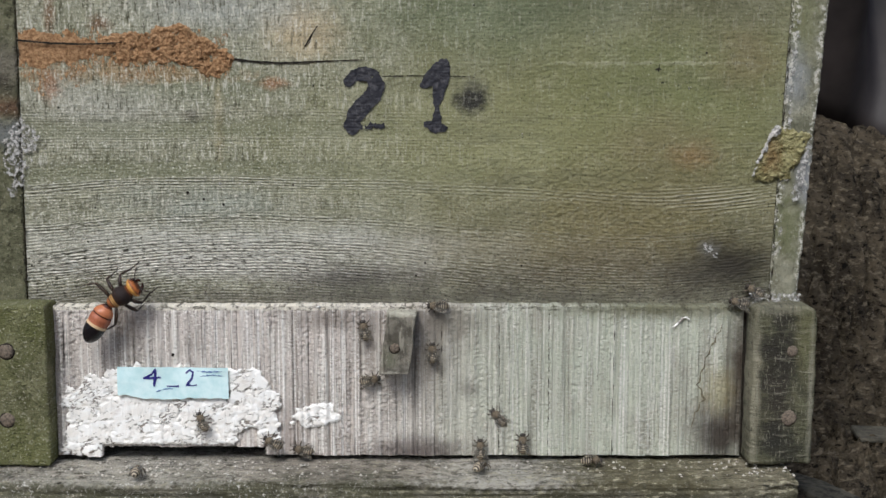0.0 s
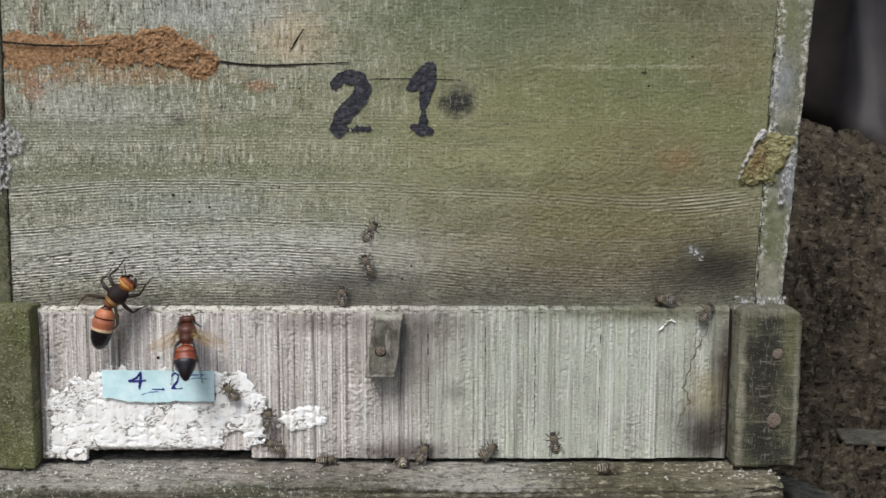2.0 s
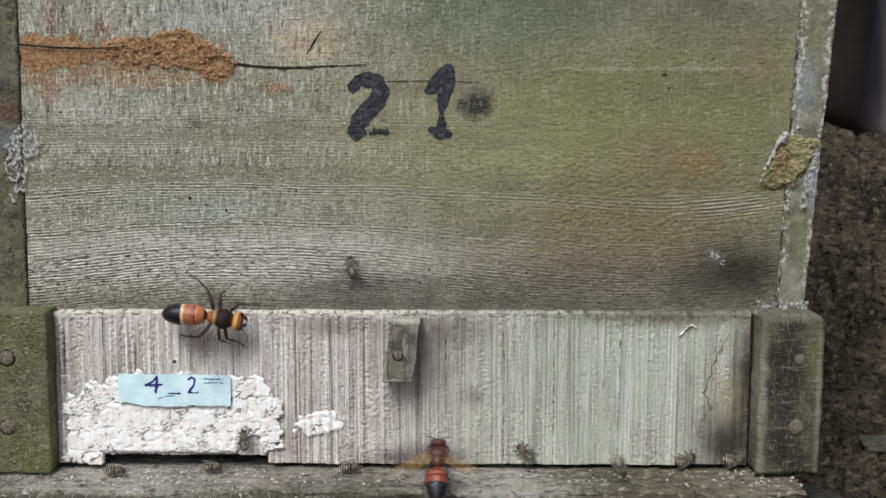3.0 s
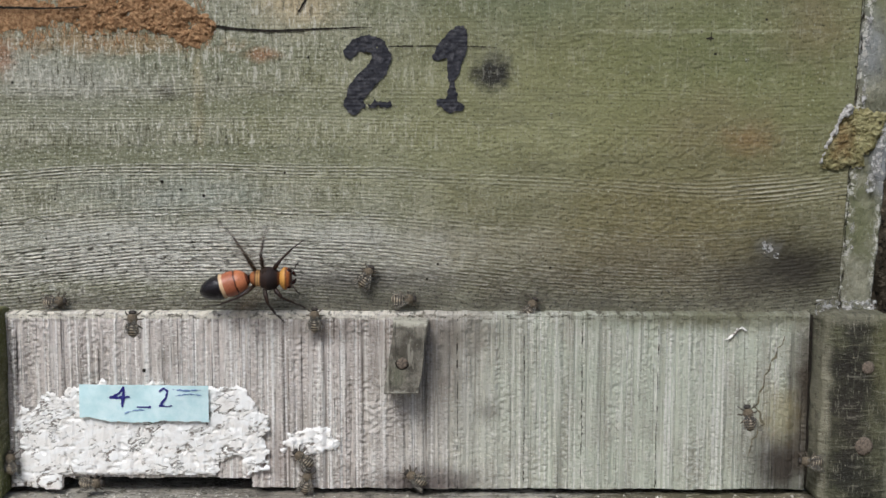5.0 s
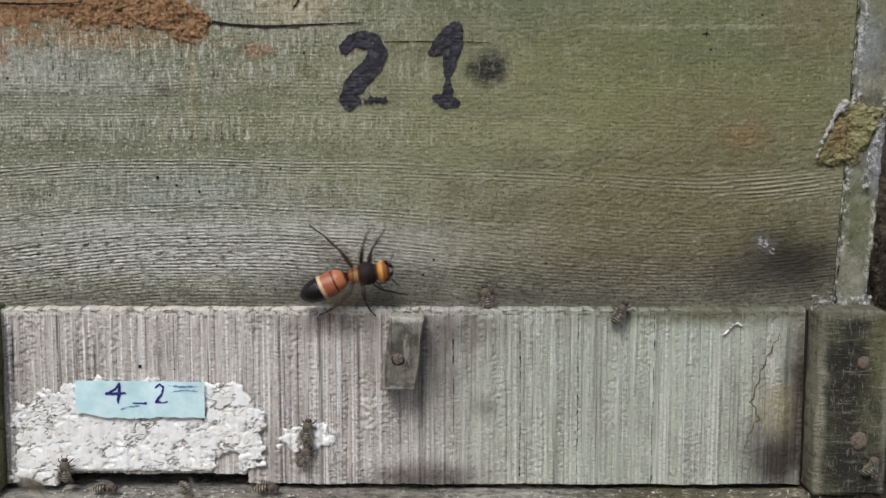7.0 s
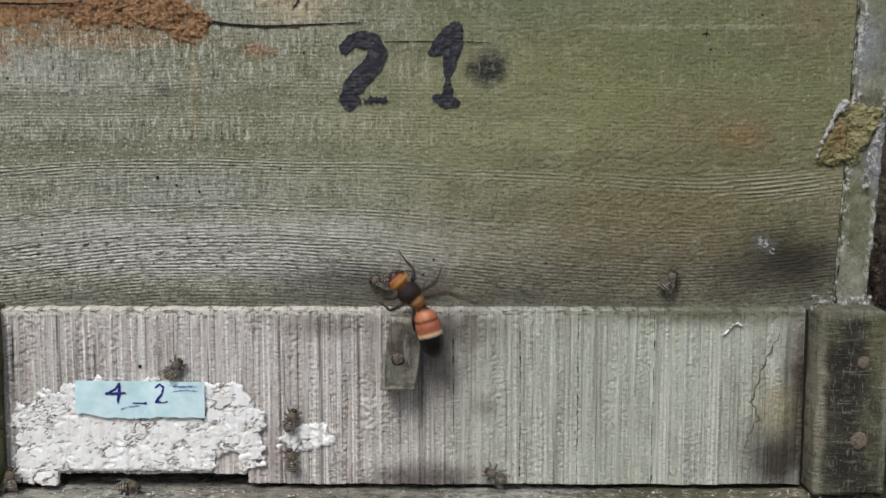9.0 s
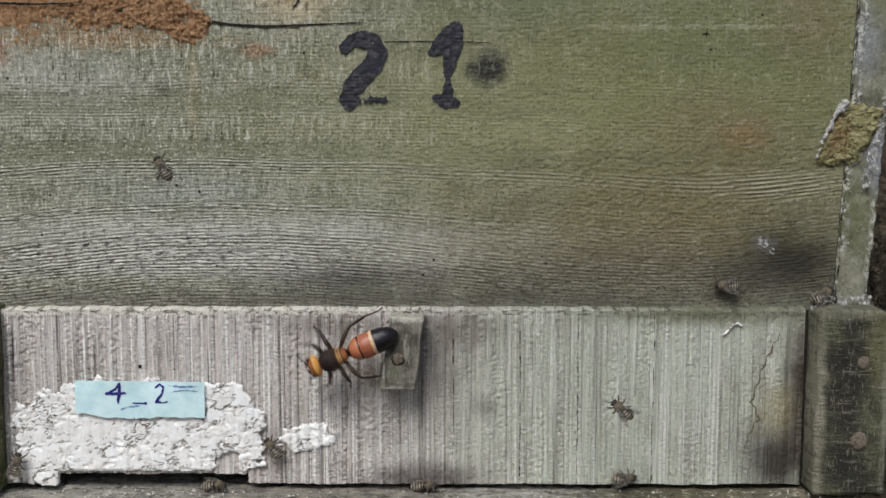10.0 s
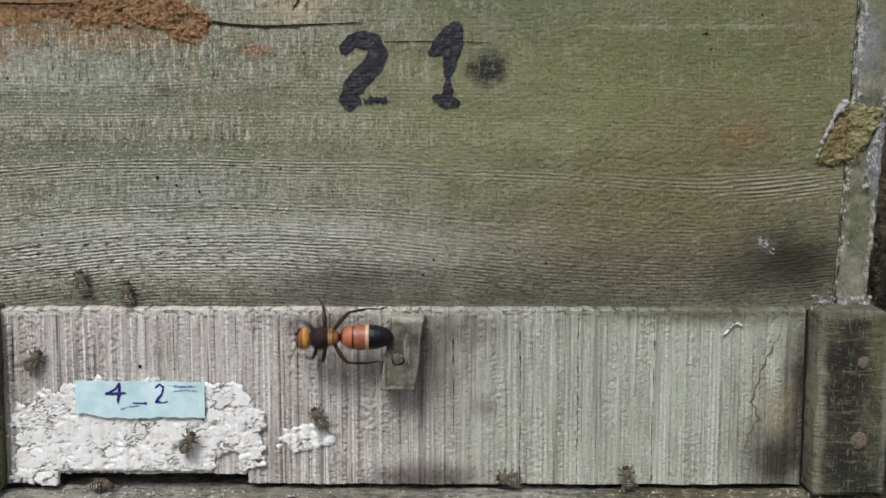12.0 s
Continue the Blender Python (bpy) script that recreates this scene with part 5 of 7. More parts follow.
# crumbs of plaster and debris on the ledge
def crumbs():
    rnd = random.Random(4)
    verts, faces = [], []
    for k in range(460):
        side = rnd.random()
        x = rnd.gauss(-0.12, 0.05) if side < 0.5 else (rnd.gauss(0.17, 0.012) if side < 0.62 else rnd.uniform(-0.2, 0.185))
        if not -0.208 < x < 0.186:
            continue
        y = rnd.uniform(-0.034, -0.008)
        r = abs(rnd.gauss(0, 0.0004)) + 0.00024
        base = len(verts)
        for a in range(5):
            verts.append((x + r * math.cos(a * 1.2566) * rnd.uniform(0.6, 1.2), y + r * math.sin(a * 1.2566) * rnd.uniform(0.6, 1.2), 0.0957))
        verts.append((x, y, 0.0960 + r * rnd.uniform(0.3, 0.7)))
        faces += [(base + a, base + (a + 1) % 5, base + 5) for a in range(5)]
    ob = mesh_object("plaster_crumbs", verts, faces, CRUMB, soft=False)
    tagged(ob, "scattered pale plaster crumbs on the ledge", "crumbs", kind="stuff")


crumbs()


# ---------------------------------------------------------------- insects
def banded(name, axis_stops, rough=0.35, specular=0.5, fuzz=0.0):
    """Colour bands along the body's length: (x from, colour)."""
    m = Mat(name, rough, specular)
    x = m.math("ADD", m.axis("X"), m.math("MULTIPLY", m.math("SUBTRACT", m.noise(500, 2.0), 0.5), 0.0006))
    c = axis_stops[0][1]
    for at, col in axis_stops[1:]:
        c = m.mix(m.band(x, at - 0.00015 - fuzz, at + 0.00015 + fuzz), c, col)
    n = m.noise(2400, 3.0, 0.7)
    c = m.mix(m.band(n, 0.4, 0.7, 0.0, 0.25), c, S(190, 160, 130), "MULTIPLY")
    c = m.mix(m.band(m.noise(700, 4.0, 0.7), 0.5, 0.36, 0.0, 0.25), c, S(70, 44, 32))
    m.bump(n, 0.00025, 0.6)
    return m.colour(c)


H_ORANGE, H_RUST, H_CREAM, H_BLACK = S(196, 122, 82), S(174, 104, 74), S(224, 192, 150), S(24, 22, 26)
ABDOMEN_BANDS = [(-0.03, H_BLACK), (-0.0114, H_CREAM), (-0.0101, H_RUST), (-0.0056, S(70, 32, 22)), (-0.0049, H_ORANGE), (-0.0012, S(90, 46, 28)), (-0.0004, S(40, 22, 18))]
HORNET_ABDOMEN = banded("hornet_abdomen", ABDOMEN_BANDS, 0.24, 0.5)
HORNET_THORAX = banded("hornet_thorax", [(-0.02, S(60, 36, 26)), (0.0006, S(168, 106, 62)), (0.0022, S(84, 52, 34)), (0.0028, S(206, 162, 100)), (0.0034, S(92, 58, 34)), (0.0037, S(206, 162, 100)), (0.0043, S(104, 66, 40)), (0.0047, S(46, 33, 28)), (0.0072, S(38, 29, 27)), (0.0114, S(120, 72, 38))], 0.7, 0.3, 0.0002)
HORNET_HEAD = banded("hornet_head_shell", [(0.0, S(60, 36, 26)), (0.0120, S(222, 164, 82)), (0.0143, S(120, 66, 34)), (0.0149, S(176, 104, 52)), (0.0160, S(84, 44, 24))], 0.45, 0.4, 0.0003)
MAHOGANY = plain("mahogany_hornet_shell", S(58, 32, 24), S(96, 54, 36), 900, 0.4)
RED_ABDOMEN = banded("rusty_hornet_abdomen", [(-0.03, H_BLACK), (-0.0098, S(150, 84, 52)), (-0.0090, S(138, 66, 40)), (-0.0062, S(62, 30, 22)), (-0.0055, S(150, 78, 46)), (-0.0030, S(60, 30, 22)), (-0.0022, S(164, 92, 56)), (-0.0006, S(100, 52, 32))], 0.26, 0.5)
HORNET_EYE = plain("hornet_eye", S(38, 18, 12), S(60, 26, 16), 900, 0.2)
HORNET_LEG = plain("hornet_leg_shell", S(28, 21, 19), S(62, 44, 34), 900, 0.45)
HORNET_WING = wing_film("hornet_wing_film", S(112, 96, 76), 0.19)
FLIGHT_WING = wing_film("amber_flight_wing_film", S(196, 160, 96), 0.32)
BEE_ABDOMEN = banded("bee_abdomen", [(-0.02, S(44, 38, 34))] + [s for k in range(5) for s in ((-0.0053 + k * 0.00112, S(188, 177, 154)), (-0.0053 + k * 0.00112 + 0.0005, S(66, 55, 46)))], 0.5)
BEE_THORAX = plain("bee_furry_thorax", S(78, 68, 56), S(130, 117, 96), 2600, 0.9, 0.0, 0.0006)
BEE_HEAD = plain("bee_head_shell", S(40, 36, 33), S(70, 62, 54), 2000, 0.5)
BEE_LEG = plain("bee_leg_shell", S(60, 53, 46), S(96, 86, 72), 1500, 0.6)
BEE_WING = wing_film("bee_wing_film", S(156, 150, 138), 0.42)


def lathe(profile, sides=20, flat=1.0):
    """A body of rings along x: (x, radius, drop)."""
    bm = bmesh.new()
    rings = []
    for x, r, drop in profile:
        ring = [bm.verts.new((x, r * math.cos(a), r * flat * math.sin(a) - drop)) for a in (2 * math.pi * k / sides for k in range(sides))]
        rings.append(ring)
    for a, b in zip(rings[:-1], rings[1:]):
        for k in range(sides):
            bm.faces.new((a[k], a[(k + 1) % sides], b[(k + 1) % sides], b[k]))
    for ring, turn in ((rings[0], 1), (rings[-1], -1)):
        bm.faces.new(ring[::turn])
    bmesh.ops.recalc_face_normals(bm, faces=bm.faces[:])
    return bm


def tube(points, radii, sides=7):
    bm = bmesh.new()
    rings = []
    for k, p in enumerate(points):
        p = Vector(p)
        d = (Vector(points[min(k + 1, len(points) - 1)]) - Vector(points[max(k - 1, 0)])).normalized()
        u = d.orthogonal().normalized()
        w = d.cross(u)
        rings.append([bm.verts.new(p + radii[k] * (u * math.cos(a) + w * math.sin(a))) for a in (2 * math.pi * i / sides for i in range(sides))])
    for a, b in zip(rings[:-1], rings[1:]):
        best = min(range(sides), key=lambda s: sum((a[i].co - b[(i + s) % sides].co).length for i in range(sides)))
        for i in range(sides):
            bm.faces.new((a[i], a[(i + 1) % sides], b[(i + 1 + best) % sides], b[(i + best) % sides]))
    bm.faces.new(rings[0][::-1])
    bm.faces.new(rings[-1])
    bmesh.ops.recalc_face_normals(bm, faces=bm.faces[:])
    return bm


def wing_bm(length, width, side, back):
    """A thin blade from the shoulder at 0, swept back by so many degrees from straight out."""
    bm = bmesh.new()
    n, a = 14, radians(back)
    along, across = Vector((-math.sin(a), side * math.cos(a), 0)), Vector((-math.cos(a), -side * math.sin(a), 0))
    front, rear = [], []
    for k in range(n + 1):
        t = k / n
        w = width * (0.16 + 0.84 * math.sin(math.pi * min(1, 0.08 + 0.86 * t)) ** 0.7) * (1 if t < 0.97 else 0.45)
        z = 0.05 * length * math.sin(t * 3.1)
        front.append(bm.verts.new(along * (length * t) - across * w * 0.35 + Vector((0, 0, z))))
        rear.append(bm.verts.new(along * (length * t) + across * w * 0.65 + Vector((0, 0, z * 0.6))))
    for k in range(n):
        bm.faces.new((front[k], front[k + 1], rear[k + 1], rear[k]))
    bmesh.ops.solidify(bm, geom=bm.faces[:], thickness=0.00006)
    bmesh.ops.recalc_face_normals(bm, faces=bm.faces[:])
    return bm


HORNET_LEGS = (("fore", 0.0090, 0.0030, (0.0042, 0.0058, 0.0030), (0.0082, 0.0098, -0.0016), (0.0120, 0.0126, -0.0042)),
               ("middle", 0.0056, 0.0034, (0.0006, 0.0082, 0.0036), (0.0018, 0.0140, -0.0010), (0.0040, 0.0186, -0.0042)),
               ("hind", 0.0026, 0.0030, (-0.0062, 0.0080, 0.0042), (-0.0126, 0.0136, 0.0002), (-0.0190, 0.0178, -0.0042)))


def hornet(spread, abdomen, thorax, head, film=HORNET_WING, reach=1.0, trail=0.0, point=0.0):
    """A giant hornet, head towards +x, back towards +z, standing at z = 0. spread: wing sweep in degrees; reach: leg length; trail draws the legs back in flight; point makes it stouter, with a narrow tail."""
    ob = tagged(new("hornet"), "giant hornet with orange bands and black tail", "hornet", group="hornets at the hive")
    up = 0.0052
    rings = [(-0.0208, 0.0004, 0.0012), (-0.0204, 0.0014, 0.0012), (-0.0193, 0.0027, 0.0010), (-0.0174, 0.0039, 0.0008), (-0.0150, 0.0046, 0.0005), (-0.0126, 0.0049, 0.0003), (-0.0108, 0.0050, 0.0002), (-0.0102, 0.0048, 0.0002), (-0.0082, 0.0051, 0.0), (-0.0062, 0.0050, 0.0), (-0.0055, 0.0045, 0.0), (-0.0050, 0.0048, 0.0), (-0.0036, 0.0045, 0.0), (-0.0022, 0.0037, 0.0), (-0.0012, 0.0028, 0.0), (-0.0003, 0.0018, 0.0), (0.0006, 0.0012, 0.0)]
    rings = [(x, r * (1 + 0.24 * point - 0.62 * point * max(0.0, -0.0095 - x) / 0.0113), drop) for x, r, drop in rings]
    ab = part("abdomen", lathe(rings, 24, 0.92),
              abdomen, ob, "banded abdomen with glossy black tip")
    ab.location.z = up
    th = part("thorax", lathe([(0.0000, 0.0012, 0.0002), (0.0007, 0.0022, 0.0), (0.0018, 0.0029, 0.0), (0.0030, 0.0033, 0.0), (0.0042, 0.0034, 0.0), (0.0050, 0.0039, 0.0), (0.0064, 0.0046, -0.0002), (0.0080, 0.0047, -0.0002), (0.0096, 0.0043, 0.0), (0.0110, 0.0034, 0.0003), (0.0121, 0.0022, 0.0005)], 22, 0.95),
              thorax, ob, "dark furry thorax")
    th.location.z = up
    th.scale = (1, 1 + 0.22 * point, 1 + 0.1 * point)
    hd = part("head", ball(0.0142, 0, up - 0.0004, 0.0026, 0.0046, 0.0038, 20), head, ob, "broad orange head")
    for s in (-1, 1):
        part("eye", ball(0.0153, s * 0.0031, up - 0.0004, 0.0015, 0.0012, 0.0022, 12), HORNET_EYE, hd, "dark brown eye")
        part("mandible", tube([(0.0158, s * 0.0020, up - 0.0018), (0.0173, s * 0.0018, up - 0.0024), (0.0181, s * 0.0005, up - 0.0026)], [0.0010, 0.0008, 0.0003], 6), HORNET_EYE, hd)
        part("antenna", tube([(0.0160, s * 0.0011, up + 0.0006), (0.0170, s * 0.0026, up + 0.0010), (0.0184, s * 0.0050, up - 0.0004), (0.0196, s * 0.0068, up - 0.0020)], [0.0003, 0.00024, 0.00024, 0.00018], 6), HORNET_LEG, hd)
        for name, lx, ly, knee, shin, foot in HORNET_LEGS:
            knee, shin, foot = (((p[0] - trail * k * 0.0035) * reach, p[1] * reach * (1 - 0.5 * trail), p[2]) for k, p in enumerate((knee, shin, foot)))
            mid = [(a + b) / 2 for a, b in zip(knee, shin)]
            pts = [(0, 0, 0), (knee[0] * 0.45, s * knee[1] * 0.5, knee[2] * 0.7), (knee[0] * 0.94, s * knee[1] * 0.95, knee[2]), (knee[0] * 1.03, s * knee[1] * 1.04, knee[2] * 0.9), (mid[0], s * mid[1], mid[2]), (shin[0] * 0.97, s * shin[1] * 0.97, shin[2]), (shin[0] * 1.05, s * shin[1] * 1.04, shin[2] - 0.0004), (foot[0], s * foot[1], foot[2]), (foot[0] * 1.1, s * foot[1] * 1.08, foot[2] - 0.0003)]
            leg = part("leg", tube(pts, [0.0007, 0.00098, 0.00066, 0.00046, 0.00056, 0.00050, 0.00030, 0.00026, 0.00034]), HORNET_LEG, ob, "dark jointed leg")
            leg.location = (lx, s * ly * 0.8, 0.0046)
        for length, width, dz in ((0.022, 0.0048, 0.0006), (0.015, 0.0044, 0.0)):
            w = part("wing", wing_bm(length, width, s, spread if length > 0.02 else spread + 6), film, ob, "amber translucent wing")
            w.location = (0.0070 - (0 if length > 0.02 else 0.0022), s * 0.0030, up + 0.0030 + dz)
    ob.scale = (1.04,) * 3
    return ob


def bee(spread):
    """A small striped honey bee, head towards +x, back towards +z, standing at z = 0."""
    ob = tagged(new("honey_bee"), "small grey-brown striped honey bee on the hive", "bee", group="honey bees at the hive")
    up = 0.0022
    ab = part("abdomen", lathe([(-0.0056, 0.0002, 0.0006), (-0.0050, 0.0011, 0.0005), (-0.0040, 0.0019, 0.0003), (-0.0026, 0.00235, 0.0), (-0.0012, 0.0024, 0.0), (-0.0002, 0.0020, 0.0), (0.0005, 0.0012, 0.0)], 14, 0.92), BEE_ABDOMEN, ob, "striped abdomen")
    ab.location.z = up
    part("thorax", ball(0.0019, 0, up + 0.0003, 0.0022, 0.0021, 0.0020, 14), BEE_THORAX, ob, "furry grey-brown thorax")
    hd = part("head", ball(0.0044, 0, up - 0.0002, 0.0009, 0.0016, 0.0013, 12), BEE_HEAD, ob, "dark head")
    for s in (-1, 1):
        part("antenna", tube([(0.0050, s * 0.0004, up), (0.0058, s * 0.0010, up + 0.0004), (0.0066, s * 0.0015, up - 0.0004)], [0.00016, 0.00014, 0.00012], 5), BEE_LEG, hd)
        for lx, knee, foot in ((0.0030, (0.0010, 0.0014, 0.0002), (0.0016, 0.0022, -0.0020)), (0.0018, (0.0, 0.0018, 0.0004), (-0.0002, 0.0028, -0.0020)), (0.0006, (-0.0014, 0.0014, 0.0006), (-0.0028, 0.0022, -0.0020))):
            leg = part("leg", tube([(0, 0, 0), (knee[0], s * knee[1], knee[2]), ((knee[0] + foot[0]) / 2, s * (knee[1] + foot[1]) / 2, -0.0006), (foot[0], s * foot[1], foot[2])], [0.0003, 0.00034, 0.0003, 0.00018], 6), BEE_LEG, ob)
            leg.location = (lx, s * 0.0010, up - 0.0002)
        for length, width, dz in ((0.0080, 0.0026, 0.0003), (0.0055, 0.0020, 0.0)):
            w = part("wing", wing_bm(length, width, s, spread), BEE_WING, ob, "clear wing")
            w.location = (0.0022 - (0 if length > 0.006 else 0.0008), s * 0.0009, up + 0.0017 + dz)
    return ob


crawler = hornet(34, HORNET_ABDOMEN, HORNET_THORAX, HORNET_HEAD, reach=0.88)
flyer = tagged(hornet(18, RED_ABDOMEN, MAHOGANY, MAHOGANY, FLIGHT_WING, 0.78, 1.2, 0.9), "rusty brown giant hornet flying with spread amber wings")
flyer.scale = (0.88,) * 3
first_bee = bee(70)


def on_front(x, z, deg, out=0.0075, pitch=0.0):
    """A stand on the hive's front: head turned deg from +x towards up, back to the open; out: how far off the board's plane; pitch lifts the head off."""
    c, s = math.cos(radians(deg)), math.sin(radians(deg))
    m = Matrix(((c, -s, 0, x), (0, 0, -1, -out), (s, c, 0, z), (0, 0, 0, 1)))
    return m @ pose(0, 0, 0, 0, -pitch, 0)


def on_ledge(x, y, deg):
    """A stand on the ledge: head turned deg from +x towards the hive."""
    return pose(x, y, 0.0964, 0, 0, deg)


def steady(rows):
    """The rows with resting places put in wherever a turn from row to row would pass 75 degrees."""
    out = [rows[0]]
    for t, m in rows[1:]:
        t0, m0 = out[-1]
        a, b = m0.to_quaternion(), m.to_quaternion()
        turn = math.degrees(a.rotation_difference(b).angle)
        turn = min(turn, 360 - turn)
        if a.dot(b) < 0:
            b = -b
        steps = max(1, math.ceil(turn / 70))
        for k in range(1, steps):
            s = k / steps
            out.append((t0 + (t - t0) * s, Matrix.Translation(m0.translation.lerp(m.translation, s)) @ a.slerp(b, s).to_matrix().to_4x4()))
        out.append((t, m))
    return out


def restless(rows, seed):
    """Rows with small shuffles put in, so that no bee freezes; what stands under the ledge stays."""
    rnd = random.Random(seed)
    out = [rows[0]]
    for (t0, m0), (t1, m1) in zip(rows[:-1], rows[1:]):
        n = int((t1 - t0) / 0.22)
        q0, q1 = m0.to_quaternion(), m1.to_quaternion()
        if q0.dot(q1) < 0:
            q1 = -q1
        for k in range(1, n):
            u = k / n
            at = m0.translation.lerp(m1.translation, u)
            if at.z < 0.08 or (m1.translation - m0.translation).length > 0.05:
                continue
            turn = q0.slerp(q1, u).to_matrix().to_4x4() @ pose(0, 0, 0, 0, 0, rnd.uniform(-16, 16))
            side = turn @ Vector((rnd.uniform(-0.0016, 0.0022), rnd.uniform(-0.0012, 0.0012), 0))
            out.append((t0 + (t1 - t0) * u, Matrix.Translation(at + side) @ turn))
        out.append((t1, m1))
    return out


def gait(thing, pace, tucks):
    """Steps of the six legs: each swings about its hip, neighbours in turn. tucks: (seconds, degrees) by which they are drawn down under the body."""
    legs = [c for c in thing.children if c.name.startswith("leg")]
    for n, leg in enumerate(legs):
        at = leg.location.copy()
        side = 1 if at.y > 0 else -1
        rows = []
        for k in range(0, 121):
            t = k / 10
            swing = 14 * math.sin(2 * math.pi * pace * t + n * 2.2) + 5 * math.sin(1.7 * t + n)
            tuck = float(np.interp(t, [a for a, _ in tucks], [b for _, b in tucks]))
            rows.append((t, pose(*at, -side * (tuck + 4 * math.cos(5 * t + n)), 0, swing)))
        walk(leg, rows)


def fan(thing):
    """A walking hornet's wings whirr half open, in bursts."""
    for wing in (c for c in thing.children if c.name.startswith("wing")):
        at = wing.location.copy()
        side = 1 if at.y > 0 else -1
        rows = []
        for k in range(0, 12 * FPS + 1):
            t = k / FPS
            burst = 0.6 + 0.4 * math.sin(2.3 * t + 1.0)
            beat = 1 if k % 2 else -1
            rows.append((t, pose(*at, side * (28 + 24 * beat) * burst, 0, side * (20 * beat * burst + 26 * (1 - burst)))))
        walk(wing, rows)


def sway(thing, bends):
    """The abdomen swings at the waist: (seconds, degrees)."""
    abdomen = next(c for c in thing.children if c.name.startswith("abdomen"))
    at = abdomen.location.copy()
    walk(abdomen, [(t, pose(*at, 0, 0, d)) for t, d in bends])


def wing_beat(thing, swing):
    for wing in (c for c in thing.children if c.name.startswith("wing")):
        at = wing.location.copy()
        side = 1 if at.y > 0 else -1
        walk(wing, [(k / FPS, pose(*at, side * (8 + (swing if k % 2 else -swing)), 0, 0)) for k in range(0, 12 * FPS + 1)])


def motions():
    walk(crawler, steady([
        (0, on_front(-0.1421, 0.1754, 34, 0.0130)),
        (0.2, on_front(-0.1418, 0.1715, 26, 0.0130)),
        (0.4, on_front(-0.1398, 0.1736, 20, 0.0130)),
        (0.5, on_front(-0.1432, 0.1685, 16, 0.0130)),
        (0.6, on_front(-0.1449, 0.1690, 12, 0.0130)),
        (0.8, on_front(-0.1404, 0.1600, 1, 0.0130)),
        (1, on_front(-0.1373, 0.1594, -16, 0.0130)),
        (1.2, on_front(-0.1318, 0.1504, -9, 0.0130)),
        (1.4, on_front(-0.1349, 0.1550, -1, 0.0130)),
        (1.6, on_front(-0.1308, 0.1599, 17, 0.0130)),
        (1.8, on_front(-0.1314, 0.1731, 34, 0.0130)),
        (2, on_front(-0.1357, 0.1759, 48, 0.0130)),
        (2.2, on_front(-0.1350, 0.1785, 49, 0.0130)),
        (2.4, on_front(-0.1258, 0.1788, 23, 0.0130)),
        (2.6, on_front(-0.1156, 0.1819, 4, 0.0130)),
        (2.8, on_front(-0.1034, 0.1808, 0, 0.0130)),
        (3, on_front(-0.0961, 0.1734, -11, 0.0130)),
        (3.2, on_front(-0.0880, 0.1712, -16, 0.0130)),
        (3.7, on_front(-0.0850, 0.1730, 4, 0.0130)),
        (4.3, on_front(-0.0790, 0.1790, 22, 0.0130)),
        (4.8, on_front(-0.0726, 0.1864, 21, 0.0085)),
        (5, on_front(-0.0685, 0.1888, 0, 0.0085)),
        (5.2, on_front(-0.0645, 0.1918, -11, 0.0085)),
        (5.4, on_front(-0.0584, 0.1846, -12, 0.0085)),
        (5.5, on_front(-0.0565, 0.1854, -3, 0.0085)),
        (5.6, on_front(-0.0484, 0.1826, 2, 0.0085)),
        (5.8, on_front(-0.0365, 0.1834, -3, 0.0085)),
        (6, on_front(-0.0294, 0.1807, -3, 0.0085)),
        (6.2, on_front(-0.0253, 0.1838, 10, 0.0085)),
        (6.4, on_front(-0.0253, 0.1841, 6, 0.0085)),
        (6.6, on_front(-0.0196, 0.1868, -3, 0.0085)),
        (6.8, on_front(-0.0307, 0.1848, 17, 0.0085)),
        (7, on_front(-0.0266, 0.1882, 7, 0.0085)),
        (7.2, on_front(-0.0146, 0.1868, 2, 0.0085)),
        (7.7, on_front(-0.0040, 0.1840, 20, 0.0105)),
        (8.2, on_front(0.0075, 0.1770, 55, 0.0145)),
        (8.5, on_front(0.0140, 0.1690, 88, 0.0165)),
        (8.8, on_front(0.0169, 0.1645, 109, 0.0165)),
        (9, on_front(0.0046, 0.1763, 133, 0.0165)),
        (9.2, on_front(0.0027, 0.1823, 144, 0.0165)),
        (9.4, on_front(-0.0045, 0.1786, 164, 0.0165)),
        (9.5, on_front(-0.0158, 0.1737, 162, 0.0165)),
        (9.6, on_front(-0.0187, 0.1752, 164, 0.0165)),
        (9.8, on_front(-0.0297, 0.1671, -180, 0.0165)),
        (10, on_front(-0.0258, 0.1577, -157, 0.0165)),
        (10.2, on_front(-0.0195, 0.1520, -122, 0.0165)),
        (10.4, on_front(-0.0116, 0.1486, -126, 0.0165)),
        (10.5, on_front(-0.0121, 0.1529, -114, 0.0165)),
        (10.6, on_front(-0.0126, 0.1537, -131, 0.0165)),
        (10.7, on_front(-0.0132, 0.1537, -149, 0.0165)),
        (10.8, on_front(-0.0119, 0.1564, -150, 0.0165)),
        (10.9, on_front(-0.0139, 0.1591, 173, 0.0165)),
        (11, on_front(-0.0171, 0.1648, 159, 0.0165)),
        (11.2, on_front(-0.0224, 0.1698, 155, 0.0165)),
        (11.4, on_front(-0.0234, 0.1718, 141, 0.0165)),
        (11.6, on_front(-0.0270, 0.1759, 148, 0.0165)),
        (11.8, on_front(-0.0280, 0.1742, 156, 0.0165)),
        (12, on_front(-0.0291, 0.1641, -177, 0.0165)),
    ]))
